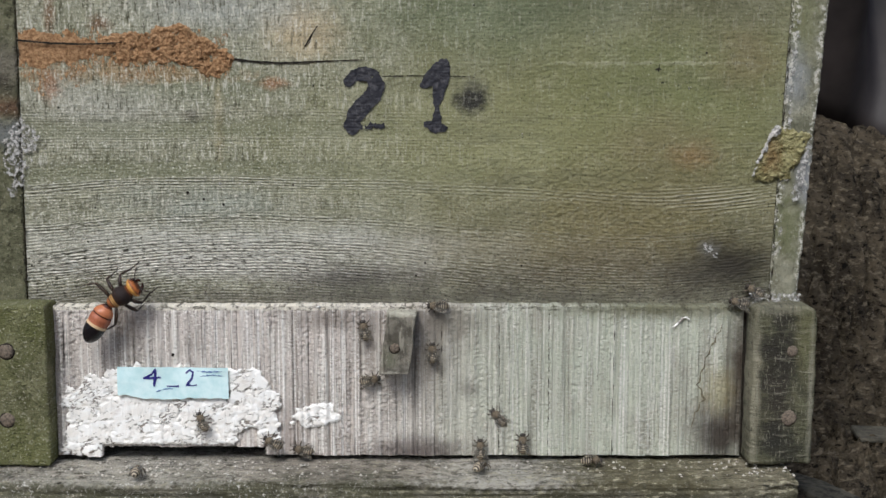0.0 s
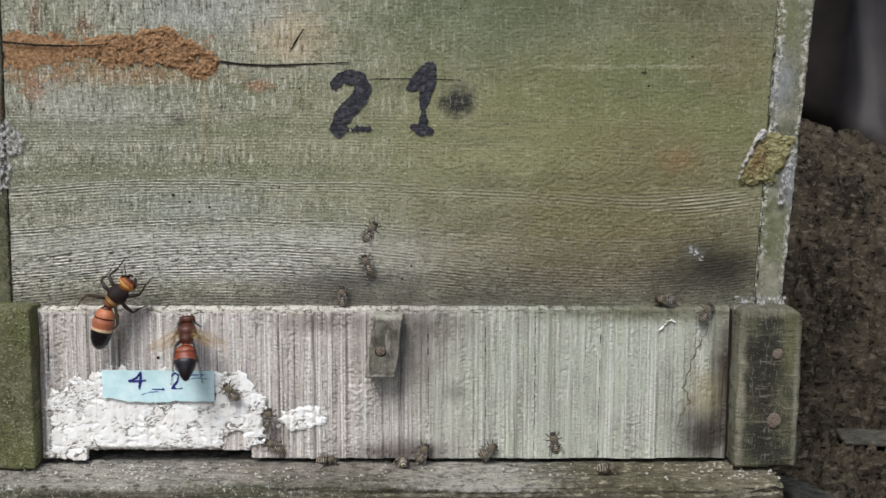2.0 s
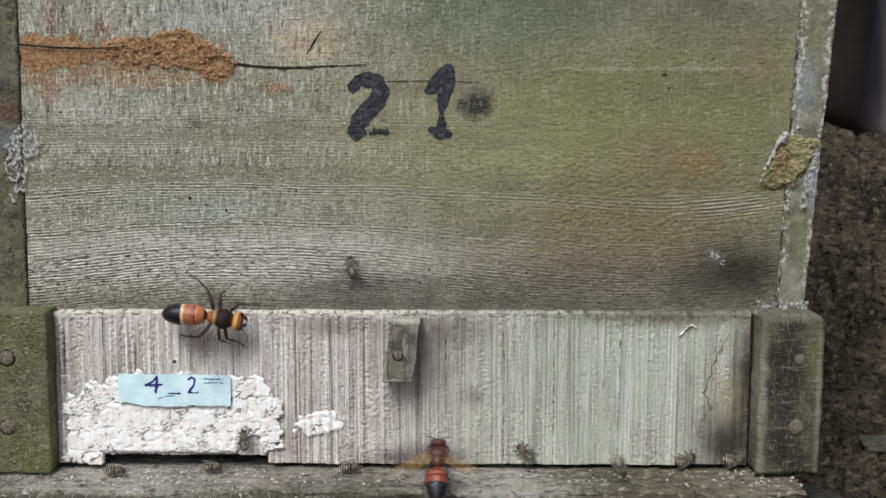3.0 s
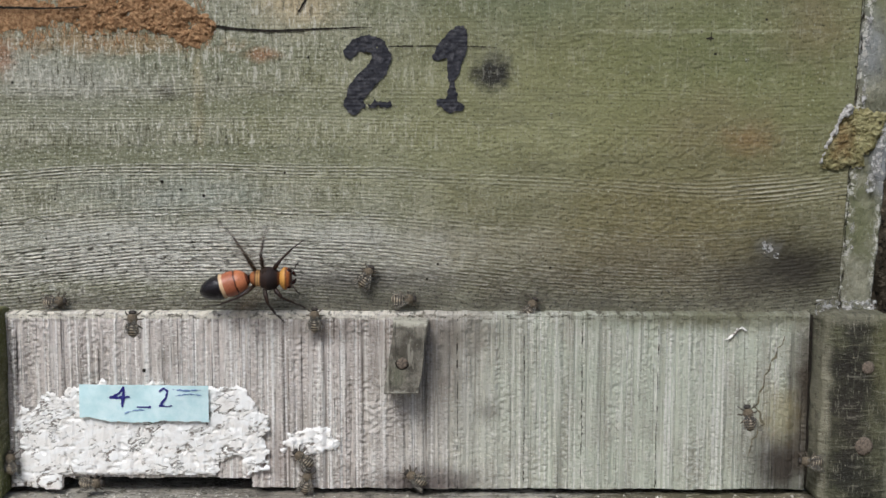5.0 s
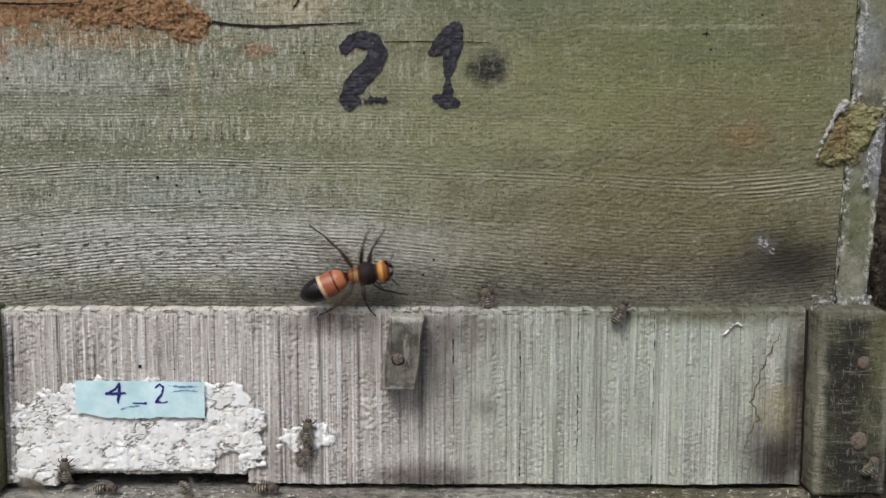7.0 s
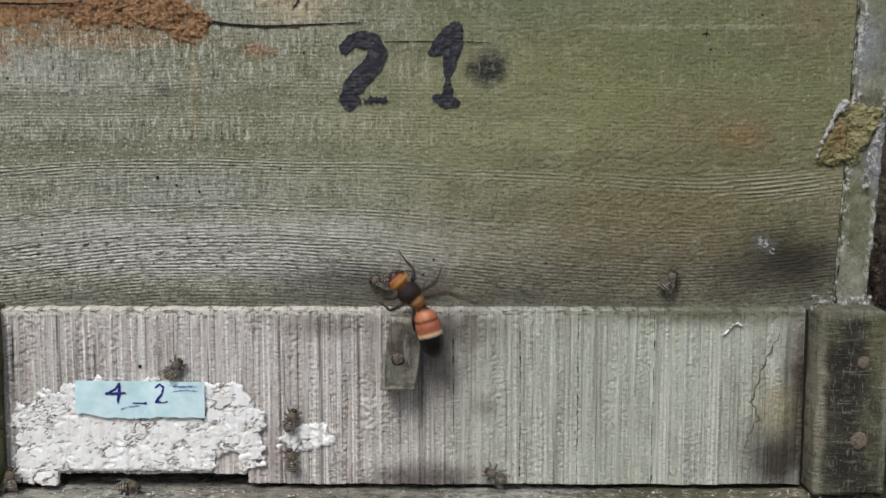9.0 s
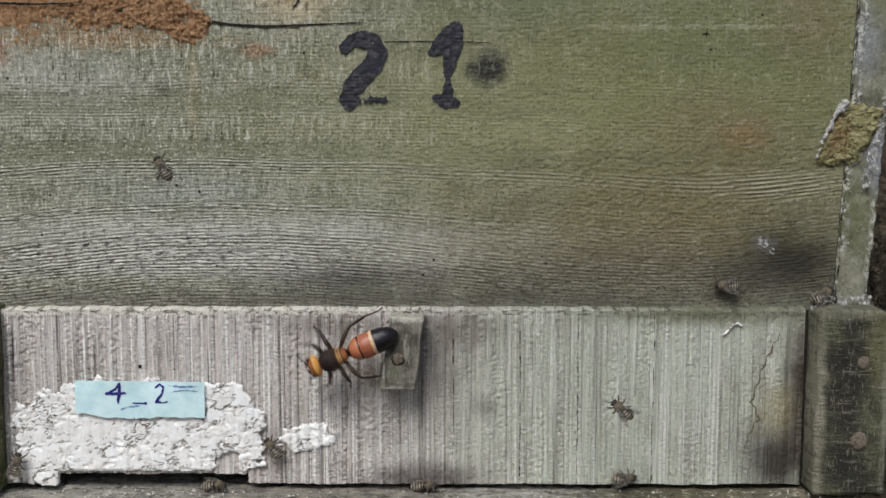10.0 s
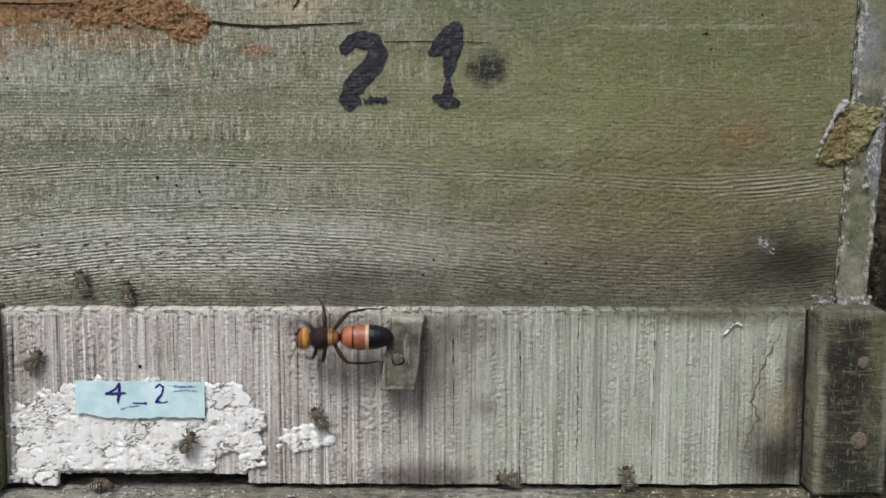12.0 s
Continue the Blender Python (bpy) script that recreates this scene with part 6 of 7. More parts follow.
    gait(crawler, 1.6, [(0, 48), (2.2, 44), (3.2, 34), (4.8, 2), (6.6, 4), (7.2, 14), (8.8, 34), (10.2, 36), (10.8, 30), (12, 40)])
    fan(crawler)
    sway(crawler, [
        (0, 24), (0.2, 18), (0.4, 28), (0.5, 23), (0.6, 30), (0.8, 4), (1, 17), (1.2, -10), (1.4, 1), (1.6, 9), (1.8, 21), (2, 28), (2.2, 21), (2.4,
        21), (2.6, 19), (2.8, 7), (3, 9), (4.8, 20), (5, 17), (5.2, 17), (5.4, -8), (5.5, -1), (5.6, 4), (5.8, 8), (6, 10), (6.2, 7), (6.4, 14), (6.6,
        24), (6.8, 1), (7, 19), (7.2, 5), (8.8, -6), (9, -28), (9.2, -31), (9.4, -36), (9.5, -5), (9.6, -19), (9.8, -8), (10, -1), (10.2, 7), (10.4,
        18), (10.5, 4), (10.6, 6), (10.7, 13), (10.8, 5), (10.9, 4), (11, 7), (11.2, -13), (11.4, -13), (11.6, -24), (11.8, -21), (12, -3),
    ])
    walk(flyer, steady([
        (0, on_front(-0.2600, 0.4000, 300, 0.1600, -30)),
        (0.6, on_front(-0.1950, 0.3300, 70, 0.0600, -30)),
        (0.8, on_front(-0.1610, 0.2786, 88, 0.0424, -62)),
        (1, on_front(-0.1722, 0.2672, 104, 0.0419, -58)),
        (1.2, on_front(-0.1521, 0.2387, 26, 0.0383, -37)),
        (1.5, on_front(-0.0898, 0.1541, 104, 0.0394, -42)),
        (1.7, on_front(-0.1026, 0.1549, 85, 0.0210, -40)),
        (2, on_front(-0.0973, 0.1561, 94, 0.0198, -34)),
        (2.2, on_front(-0.0280, 0.1470, 62, 0.0374, -32)),
        (2.5, on_front(0.0089, 0.1387, 102, 0.0153, -14)),
        (2.7, on_front(0.0045, 0.1306, 111, 0.0172, -22)),
        (3, on_front(0.0132, 0.1038, 88, 0.0397, -44)),
        (3.2, on_front(0.0577, 0.1065, 97, 0.0421, -60)),
        (3.4, on_front(0.0700, 0.0700, 80, 0.0900, -40)),
        (4, on_front(0.1600, 0.0400, 60, 0.1600, -40)),
        (6.5, on_front(-0.0900, 0.0300, 30, 0.0700, -20)),
        (6.8, on_front(-0.0050, 0.0920, 5, 0.0500, -10)),
        (7, on_front(0.0700, 0.0450, 350, 0.0700, -10)),
        (7.6, on_front(-0.0400, 0.0500, 60, 0.1600, -30)),
        (8.4, on_front(-0.2500, 0.1500, 120, 0.0700, -30)),
        (8.8, on_front(-0.1309, 0.1646, 146, 0.0395, -43)),
        (9, on_front(-0.2450, 0.1900, 170, 0.0500, -20)),
        (10.2, on_front(-0.0700, 0.0300, 70, 0.0800, -30)),
        (10.6, on_front(-0.0600, 0.0650, 70, 0.0550, -30)),
        (10.8, on_front(-0.0447, 0.1135, 69, 0.0415, -55)),
        (11, on_front(-0.0360, 0.1397, 89, 0.0382, -36)),
        (11.2, on_front(-0.0795, 0.1512, 94, 0.0365, -27)),
        (11.5, on_front(-0.2120, 0.1150, 100, 0.0480, -30)),
        (12, on_front(-0.3000, 0.2000, 120, 0.1200, -20)),
    ]))
    wing_beat(flyer, 36)
    bees = [first_bee] + [copy_thing(first_bee, pose(0, 0, 0)) for _ in range(16)]
    walk(bees[0], restless(steady([
        (0, on_front(-0.1001, 0.1163, 110, 0.0098)),
        (0.5, on_front(-0.0850, 0.1315, 60, 0.0098)),
        (1, on_front(-0.0778, 0.1327, 140, 0.0098)),
        (1.5, on_front(-0.0781, 0.1330, 140, 0.0098)),
        (2, on_front(-0.0785, 0.1328, 130, 0.0098)),
        (2.5, on_front(-0.0785, 0.1275, 120, 0.0098)),
        (3, on_front(-0.0808, 0.1110, 90, 0.0098)),
        (3.2, on_front(-0.0820, 0.1083, 80, 0.0098)),
        (4.3, on_front(-0.0820, 0.1083, 80, 0.0098)),
        (4.55, on_front(-0.0635, 0.1090, 2, 0.0400)),
        (4.73, on_front(-0.0449, 0.1097, 150, 0.0072)),
        (4.8, on_front(-0.0449, 0.1097, 150, 0.0072)),
        (5, on_front(-0.0478, 0.1117, 140, 0.0072)),
        (5.5, on_front(-0.0457, 0.1120, 140, 0.0072)),
        (6, on_front(-0.0461, 0.1178, 130, 0.0072)),
        (6.5, on_front(-0.0442, 0.1149, 100, 0.0072)),
        (7, on_front(-0.0457, 0.1108, 60, 0.0072)),
        (7.2, on_front(-0.0397, 0.1316, 80, 0.0072)),
        (8.8, on_front(-0.0518, 0.1281, 50, 0.0072)),
        (9, on_front(-0.0513, 0.1262, 70, 0.0072)),
        (9.07, on_front(-0.0513, 0.1262, 70, 0.0072)),
        (9.25, on_front(-0.0359, 0.1138, -39, 0.0400)),
        (9.43, on_front(-0.0205, 0.1015, 130, 0.0072)),
        (9.5, on_front(-0.0205, 0.1015, 130, 0.0072)),
        (10, on_ledge(0.0046, -0.0105, 0)),
        (10.5, on_ledge(0.0023, -0.0107, 20)),
        (11, on_front(-0.0119, 0.1129, 140, 0.0072)),
        (11.05, on_front(-0.0119, 0.1129, 140, 0.0072)),
        (11.16, on_front(-0.0909, 0.1080, 270, 0.0520)),
        (11.3, on_front(-0.1700, 0.0665, 90, 0.0380)),
        (11.7, on_front(-0.1700, 0.0665, 90, 0.0380)),
        (11.84, on_front(-0.1546, 0.1080, 90, 0.0520)),
        (11.95, on_front(-0.1392, 0.1838, 100, 0.0012)),
        (12, on_front(-0.1392, 0.1838, 100, 0.0012)),
    ]), 0))
    walk(bees[1], restless(steady([
        (0, on_front(-0.0656, 0.1060, 150, 0.0098)),
        (0.5, on_front(-0.0716, 0.1015, 150, 0.0098)),
        (1, on_front(-0.0654, 0.1057, 80, 0.0098)),
        (1.07, on_front(-0.0654, 0.1057, 80, 0.0098)),
        (1.25, on_front(-0.0355, 0.1080, -2, 0.0400)),
        (1.43, on_front(-0.0056, 0.1031, 90, 0.0072)),
        (1.5, on_front(-0.0056, 0.1031, 90, 0.0072)),
        (2, on_ledge(0.0043, -0.0133, 100)),
        (2.5, on_ledge(0.0151, -0.0154, 120)),
        (2.55, on_ledge(0.0151, -0.0154, 120)),
        (2.66, on_front(-0.0671, 0.1080, 270, 0.0520)),
        (2.8, on_front(-0.1494, 0.0674, 90, 0.0380)),
        (4.5, on_front(-0.1494, 0.0674, 90, 0.0380)),
        (4.64, on_front(-0.1604, 0.1080, 90, 0.0520)),
        (4.75, on_front(-0.1715, 0.1054, 90, 0.0098)),
        (4.8, on_front(-0.1715, 0.1054, 90, 0.0098)),
        (5, on_front(-0.1704, 0.1103, 90, 0.0098)),
        (5.5, on_front(-0.1699, 0.1215, 90, 0.0098)),
        (6, on_front(-0.1712, 0.1062, 90, 0.0098)),
        (6.05, on_front(-0.1712, 0.1062, 90, 0.0098)),
        (6.16, on_front(-0.1603, 0.1080, 270, 0.0520)),
        (6.3, on_front(-0.1494, 0.0674, 90, 0.0380)),
        (6.7, on_front(-0.1494, 0.0674, 90, 0.0380)),
        (6.84, on_front(-0.1477, 0.1080, 90, 0.0520)),
        (6.95, on_front(-0.1461, 0.1053, 90, 0.0098)),
        (7, on_front(-0.1461, 0.1053, 90, 0.0098)),
        (7.2, on_front(-0.1427, 0.1033, 90, 0.0098)),
        (8.8, on_ledge(-0.1398, -0.0123, 0)),
        (8.85, on_ledge(-0.1398, -0.0123, 0)),
        (8.88, on_front(-0.1446, 0.1080, 270, 0.0520)),
        (8.96, on_front(-0.1494, 0.0674, 90, 0.0380)),
        (10.2, on_front(-0.1494, 0.0674, 90, 0.0380)),
        (10.34, on_front(-0.1247, 0.1080, 90, 0.0520)),
        (10.45, on_ledge(-0.1001, -0.0111, 0)),
        (10.5, on_ledge(-0.1001, -0.0111, 0)),
        (11, on_front(-0.1084, 0.1015, 0, 0.0098)),
        (11.5, on_front(-0.1429, 0.1015, 0, 0.0098)),
        (12, on_ledge(-0.1310, -0.0112, 0)),
    ]), 1))
    walk(bees[2], restless(steady([
        (0, on_front(-0.0512, 0.1015, 170, 0.0072)),
        (0.07, on_front(-0.0512, 0.1015, 170, 0.0072)),
        (0.25, on_front(-0.0425, 0.1461, 79, 0.0400)),
        (0.43, on_front(-0.0339, 0.1907, 100, 0.0012)),
        (0.5, on_front(-0.0339, 0.1907, 100, 0.0012)),
        (1, on_front(-0.0167, 0.1958, 100, 0.0012)),
        (1.5, on_front(-0.0109, 0.1949, 110, 0.0012)),
        (2, on_front(-0.0126, 0.1941, 110, 0.0012)),
        (2.5, on_front(-0.0265, 0.2036, 180, 0.0012)),
        (3, on_front(-0.0288, 0.1948, 100, 0.0012)),
        (3.2, on_front(-0.0259, 0.1919, 100, 0.0012)),
        (4.8, on_front(-0.0198, 0.1845, 150, 0.0012)),
        (5, on_front(-0.0212, 0.1884, 60, 0.0012)),
        (5.5, on_front(-0.0285, 0.1803, 0, 0.0012)),
        (5.55, on_front(-0.0285, 0.1803, 0, 0.0012)),
        (5.66, on_front(-0.0786, 0.1080, 270, 0.0520)),
        (5.8, on_front(-0.1288, 0.0708, 90, 0.0380)),
        (6.2, on_front(-0.1288, 0.0708, 90, 0.0380)),
        (6.34, on_front(-0.1294, 0.1080, 90, 0.0520)),
        (6.45, on_ledge(-0.1300, -0.0151, 0)),
        (6.5, on_ledge(-0.1300, -0.0151, 0)),
        (7, on_ledge(-0.1288, -0.0138, 0)),
        (7.2, on_front(-0.1293, 0.1015, 0, 0.0098)),
        (8.8, on_ledge(-0.1166, -0.0105, 0)),
        (9, on_ledge(-0.1196, -0.0122, 0)),
        (9.5, on_front(-0.1294, 0.1015, 180, 0.0098)),
        (9.57, on_front(-0.1294, 0.1015, 180, 0.0098)),
        (9.75, on_front(-0.1066, 0.1080, -2, 0.0400)),
        (9.93, on_ledge(-0.0838, -0.0105, 0)),
        (10, on_ledge(-0.0838, -0.0105, 0)),
        (10.5, on_front(-0.0839, 0.1015, 20, 0.0098)),
        (10.55, on_front(-0.0839, 0.1015, 20, 0.0098)),
        (10.66, on_front(-0.1063, 0.1080, 270, 0.0520)),
        (10.8, on_front(-0.1288, 0.0708, 90, 0.0380)),
        (11.7, on_front(-0.1288, 0.0708, 90, 0.0380)),
        (11.84, on_front(-0.1245, 0.1080, 90, 0.0520)),
        (11.95, on_front(-0.1203, 0.1790, 90, 0.0012)),
        (12, on_front(-0.1203, 0.1790, 90, 0.0012)),
    ]), 2))
    walk(bees[3], restless(steady([
        (0, on_ledge(-0.1271, -0.0340, 90)),
        (0.07, on_ledge(-0.1271, -0.0340, 90)),
        (0.25, on_front(-0.1454, 0.1080, 180, 0.0400)),
        (0.43, on_ledge(-0.1637, -0.0119, 90)),
        (0.57, on_ledge(-0.1637, -0.0119, 90)),
        (0.75, on_front(-0.1456, 0.1080, 0, 0.0400)),
        (0.93, on_ledge(-0.1275, -0.0268, 0)),
        (1.05, on_ledge(-0.1275, -0.0268, 0)),
        (1.16, on_front(-0.1178, 0.1080, 270, 0.0520)),
        (1.3, on_front(-0.1081, 0.0695, 90, 0.0380)),
        (1.7, on_front(-0.1081, 0.0695, 90, 0.0380)),
        (1.84, on_front(-0.0703, 0.1080, 90, 0.0520)),
        (1.95, on_ledge(-0.0324, -0.0105, 0)),
        (2, on_ledge(-0.0324, -0.0105, 0)),
        (2.5, on_ledge(-0.0352, -0.0105, 280)),
        (3, on_ledge(-0.0291, -0.0140, 0)),
        (3.2, on_ledge(-0.0351, -0.0134, 0)),
        (4.8, on_front(-0.0411, 0.1018, 60, 0.0072)),
        (5, on_front(-0.0465, 0.1017, 80, 0.0072)),
        (5.5, on_front(-0.0190, 0.1027, 160, 0.0072)),
        (6, on_front(-0.0240, 0.1029, 20, 0.0072)),
        (6.5, on_front(-0.0284, 0.1015, 60, 0.0072)),
        (7, on_front(-0.0446, 0.1217, 80, 0.0072)),
        (7.2, on_front(-0.0384, 0.1193, 60, 0.0072)),
        (8.3, on_front(-0.0384, 0.1193, 60, 0.0072)),
        (8.55, on_front(-0.0652, 0.1207, 177, 0.0400)),
        (8.73, on_front(-0.0919, 0.1222, 30, 0.0098)),
        (8.83, on_front(-0.0919, 0.1222, 30, 0.0098)),
        (8.9, on_front(-0.0715, 0.1155, -18, 0.0400)),
        (8.97, on_front(-0.0511, 0.1089, 100, 0.0072)),
        (9, on_front(-0.0511, 0.1089, 100, 0.0072)),
        (9.5, on_front(-0.0573, 0.1161, 90, 0.0072)),
        (10, on_front(-0.0587, 0.1143, 130, 0.0072)),
        (10.5, on_front(-0.0551, 0.1051, 60, 0.0072)),
        (11, on_front(-0.0686, 0.1034, 80, 0.0098)),
        (11.5, on_front(-0.0598, 0.1125, 90, 0.0072)),
        (12, on_front(-0.0393, 0.1271, 120, 0.0072)),
    ]), 3))
    walk(bees[4], restless(steady([
        (0, on_front(-0.0206, 0.1611, 100, 0.0072)),
        (0.5, on_front(-0.0368, 0.1759, 60, 0.0012)),
        (1, on_front(-0.0204, 0.1742, 200, 0.0072)),
        (1.5, on_front(-0.0254, 0.1666, 10, 0.0072)),
        (2, on_front(-0.0250, 0.1783, 90, 0.0012)),
        (2.07, on_front(-0.0250, 0.1783, 90, 0.0012)),
        (2.25, on_front(-0.0006, 0.1801, 4, 0.0400)),
        (2.43, on_front(0.0238, 0.1820, 90, 0.0012)),
        (2.55, on_front(0.0238, 0.1820, 90, 0.0012)),
        (2.66, on_front(-0.0319, 0.1080, 270, 0.0520)),
        (2.8, on_front(-0.0875, 0.0666, 90, 0.0380)),
        (4.84, on_front(-0.0875, 0.0666, 90, 0.0380)),
        (4.92, on_front(-0.0979, 0.1080, 90, 0.0520)),
        (4.95, on_front(-0.1083, 0.1754, 90, 0.0450)),
        (5.05, on_front(-0.1083, 0.1754, 90, 0.0450)),
        (5.16, on_front(-0.0979, 0.1080, 270, 0.0520)),
        (5.3, on_front(-0.0875, 0.0666, 90, 0.0380)),
        (6.7, on_front(-0.0875, 0.0666, 90, 0.0380)),
        (6.84, on_front(-0.0897, 0.1080, 90, 0.0520)),
        (6.95, on_ledge(-0.0918, -0.0184, 30)),
        (7.05, on_ledge(-0.0918, -0.0184, 30)),
        (7.08, on_front(-0.0897, 0.1080, 270, 0.0520)),
        (7.16, on_front(-0.0875, 0.0666, 90, 0.0380)),
        (8.5, on_front(-0.0875, 0.0666, 90, 0.0380)),
        (8.64, on_front(-0.0930, 0.1080, 90, 0.0520)),
        (8.75, on_front(-0.0985, 0.1506, 130, 0.0072)),
        (8.8, on_front(-0.0985, 0.1506, 130, 0.0072)),
        (9, on_front(-0.1000, 0.1482, 50, 0.0072)),
        (9.07, on_front(-0.1000, 0.1482, 50, 0.0072)),
        (9.25, on_front(-0.1168, 0.1820, 116, 0.0400)),
        (9.5, on_front(-0.1335, 0.2159, 200, 0.0450)),
        (9.75, on_front(-0.1135, 0.2248, 24, 0.0400)),
        (10, on_front(-0.0935, 0.2337, 120, 0.0450)),
        (10.25, on_front(-0.1085, 0.2117, -124, 0.0400)),
        (10.43, on_front(-0.1236, 0.1898, 120, 0.0012)),
        (10.55, on_front(-0.1236, 0.1898, 120, 0.0012)),
        (10.66, on_front(-0.1055, 0.1080, 270, 0.0520)),
        (10.8, on_front(-0.0875, 0.0666, 90, 0.0380)),
        (11.7, on_front(-0.0875, 0.0666, 90, 0.0380)),
        (11.84, on_front(-0.0909, 0.1080, 90, 0.0520)),
        (11.95, on_front(-0.0943, 0.1173, 60, 0.0098)),
        (12, on_front(-0.0943, 0.1173, 60, 0.0098)),
    ]), 4))
    walk(bees[5], restless(steady([
        (0, on_front(-0.0181, 0.1367, 10, 0.0072)),
        (0.07, on_front(-0.0181, 0.1367, 10, 0.0072)),
        (0.25, on_front(-0.0197, 0.1369, 173, 0.0400)),
        (0.5, on_front(-0.0213, 0.1371, 80, 0.0450)),
        (0.75, on_front(-0.0348, 0.1303, -153, 0.0400)),
        (0.93, on_front(-0.0482, 0.1236, 120, 0.0072)),
        (1, on_front(-0.0482, 0.1236, 120, 0.0072)),
        (1.5, on_front(-0.0506, 0.1259, 45, 0.0072)),
        (2, on_front(-0.0609, 0.1196, 80, 0.0098)),
        (2.07, on_front(-0.0609, 0.1196, 80, 0.0098)),
        (2.25, on_front(-0.1025, 0.1098, -167, 0.0400)),
        (2.43, on_ledge(-0.1441, -0.0193, 90)),
        (2.5, on_ledge(-0.1441, -0.0193, 90)),
        (3, on_ledge(-0.1415, -0.0207, 0)),
        (3.2, on_ledge(-0.1287, -0.0105, 0)),
        (4.8, on_front(-0.1329, 0.1015, 0, 0.0098)),
        (5, on_front(-0.1368, 0.1015, 0, 0.0098)),
        (5.5, on_front(-0.1573, 0.1142, 110, 0.0098)),
        (5.57, on_front(-0.1573, 0.1142, 110, 0.0098)),
        (5.75, on_front(-0.1617, 0.1324, 104, 0.0400)),
        (5.93, on_front(-0.1661, 0.1505, 110, 0.0072)),
        (6, on_front(-0.1661, 0.1505, 110, 0.0072)),
        (6.5, on_front(-0.1680, 0.1766, 0, 0.0012)),
        (6.57, on_front(-0.1680, 0.1766, 0, 0.0012)),
        (6.75, on_front(-0.1685, 0.1399, -91, 0.0400)),
        (6.93, on_front(-0.1689, 0.1033, 60, 0.0098)),
        (7.05, on_front(-0.1689, 0.1033, 60, 0.0098)),
        (7.08, on_front(-0.1179, 0.1080, 270, 0.0520)),
        (7.16, on_front(-0.0669, 0.0686, 90, 0.0380)),
        (8.5, on_front(-0.0669, 0.0686, 90, 0.0380)),
        (8.64, on_front(-0.1179, 0.1080, 90, 0.0520)),
        (8.75, on_front(-0.1689, 0.1038, 90, 0.0098)),
        (8.8, on_front(-0.1689, 0.1038, 90, 0.0098)),
        (9, on_front(-0.1691, 0.1015, 90, 0.0098)),
        (9.5, on_front(-0.1689, 0.1015, 90, 0.0098)),
        (10, on_front(-0.1663, 0.1077, 80, 0.0098)),
        (10.5, on_front(-0.1557, 0.1318, 110, 0.0098)),
        (11, on_front(-0.1686, 0.1117, 100, 0.0098)),
        (11.5, on_front(-0.1714, 0.1142, 90, 0.0098)),
        (11.57, on_front(-0.1714, 0.1142, 90, 0.0098)),
        (11.75, on_front(-0.1650, 0.1329, 71, 0.0400)),
        (11.93, on_front(-0.1586, 0.1517, 50, 0.0072)),
        (12, on_front(-0.1586, 0.1517, 50, 0.0072)),
    ]), 5))
    walk(bees[6], restless(steady([
        (0, on_front(0.0151, 0.1734, 180, 0.0072)),
        (0.5, on_front(0.0209, 0.1763, 160, 0.0012)),
        (0.57, on_front(0.0209, 0.1763, 160, 0.0012)),
        (0.75, on_front(-0.0226, 0.1790, 176, 0.0400)),
        (0.93, on_front(-0.0661, 0.1817, 90, 0.0012)),
        (1, on_front(-0.0661, 0.1817, 90, 0.0012)),
        (1.5, on_front(-0.0446, 0.1624, 70, 0.0072)),
        (1.57, on_front(-0.0446, 0.1624, 70, 0.0072)),
        (1.75, on_front(-0.0514, 0.1338, -103, 0.0400)),
        (1.93, on_front(-0.0583, 0.1052, 150, 0.0072)),
        (2, on_front(-0.0583, 0.1052, 150, 0.0072)),
        (2.5, on_front(-0.0656, 0.1025, 0, 0.0098)),
        (3, on_ledge(-0.0961, -0.0146, 0)),
        (3.2, on_ledge(-0.0996, -0.0105, 0)),
        (4.3, on_ledge(-0.0996, -0.0105, 0)),
        (4.55, on_front(-0.1200, 0.1363, 119, 0.0400)),
        (4.73, on_front(-0.1403, 0.1726, 20, 0.0072)),
        (4.8, on_front(-0.1403, 0.1726, 20, 0.0072)),
        (5, on_front(-0.1526, 0.1774, 0, 0.0012)),
        (5.05, on_front(-0.1526, 0.1774, 0, 0.0012)),
        (5.16, on_front(-0.0994, 0.1080, 270, 0.0520)),
        (5.3, on_front(-0.0463, 0.0689, 90, 0.0380)),
        (5.7, on_front(-0.0463, 0.0689, 90, 0.0380)),
        (5.84, on_front(-0.0536, 0.1080, 90, 0.0520)),
        (5.95, on_ledge(-0.0609, -0.0182, 0)),
        (6.05, on_ledge(-0.0609, -0.0182, 0)),
        (6.16, on_front(-0.0536, 0.1080, 270, 0.0520)),
        (6.3, on_front(-0.0463, 0.0689, 90, 0.0380)),
        (10.2, on_front(-0.0463, 0.0689, 90, 0.0380)),
        (10.34, on_front(-0.1086, 0.1080, 90, 0.0520)),
        (10.45, on_front(-0.1710, 0.1909, 90, 0.0012)),
        (10.55, on_front(-0.1710, 0.1909, 90, 0.0012)),
        (10.66, on_front(-0.1086, 0.1080, 270, 0.0520)),
        (10.8, on_front(-0.0463, 0.0689, 90, 0.0380)),
        (12, on_front(-0.0463, 0.0689, 90, 0.0380)),
    ]), 6))
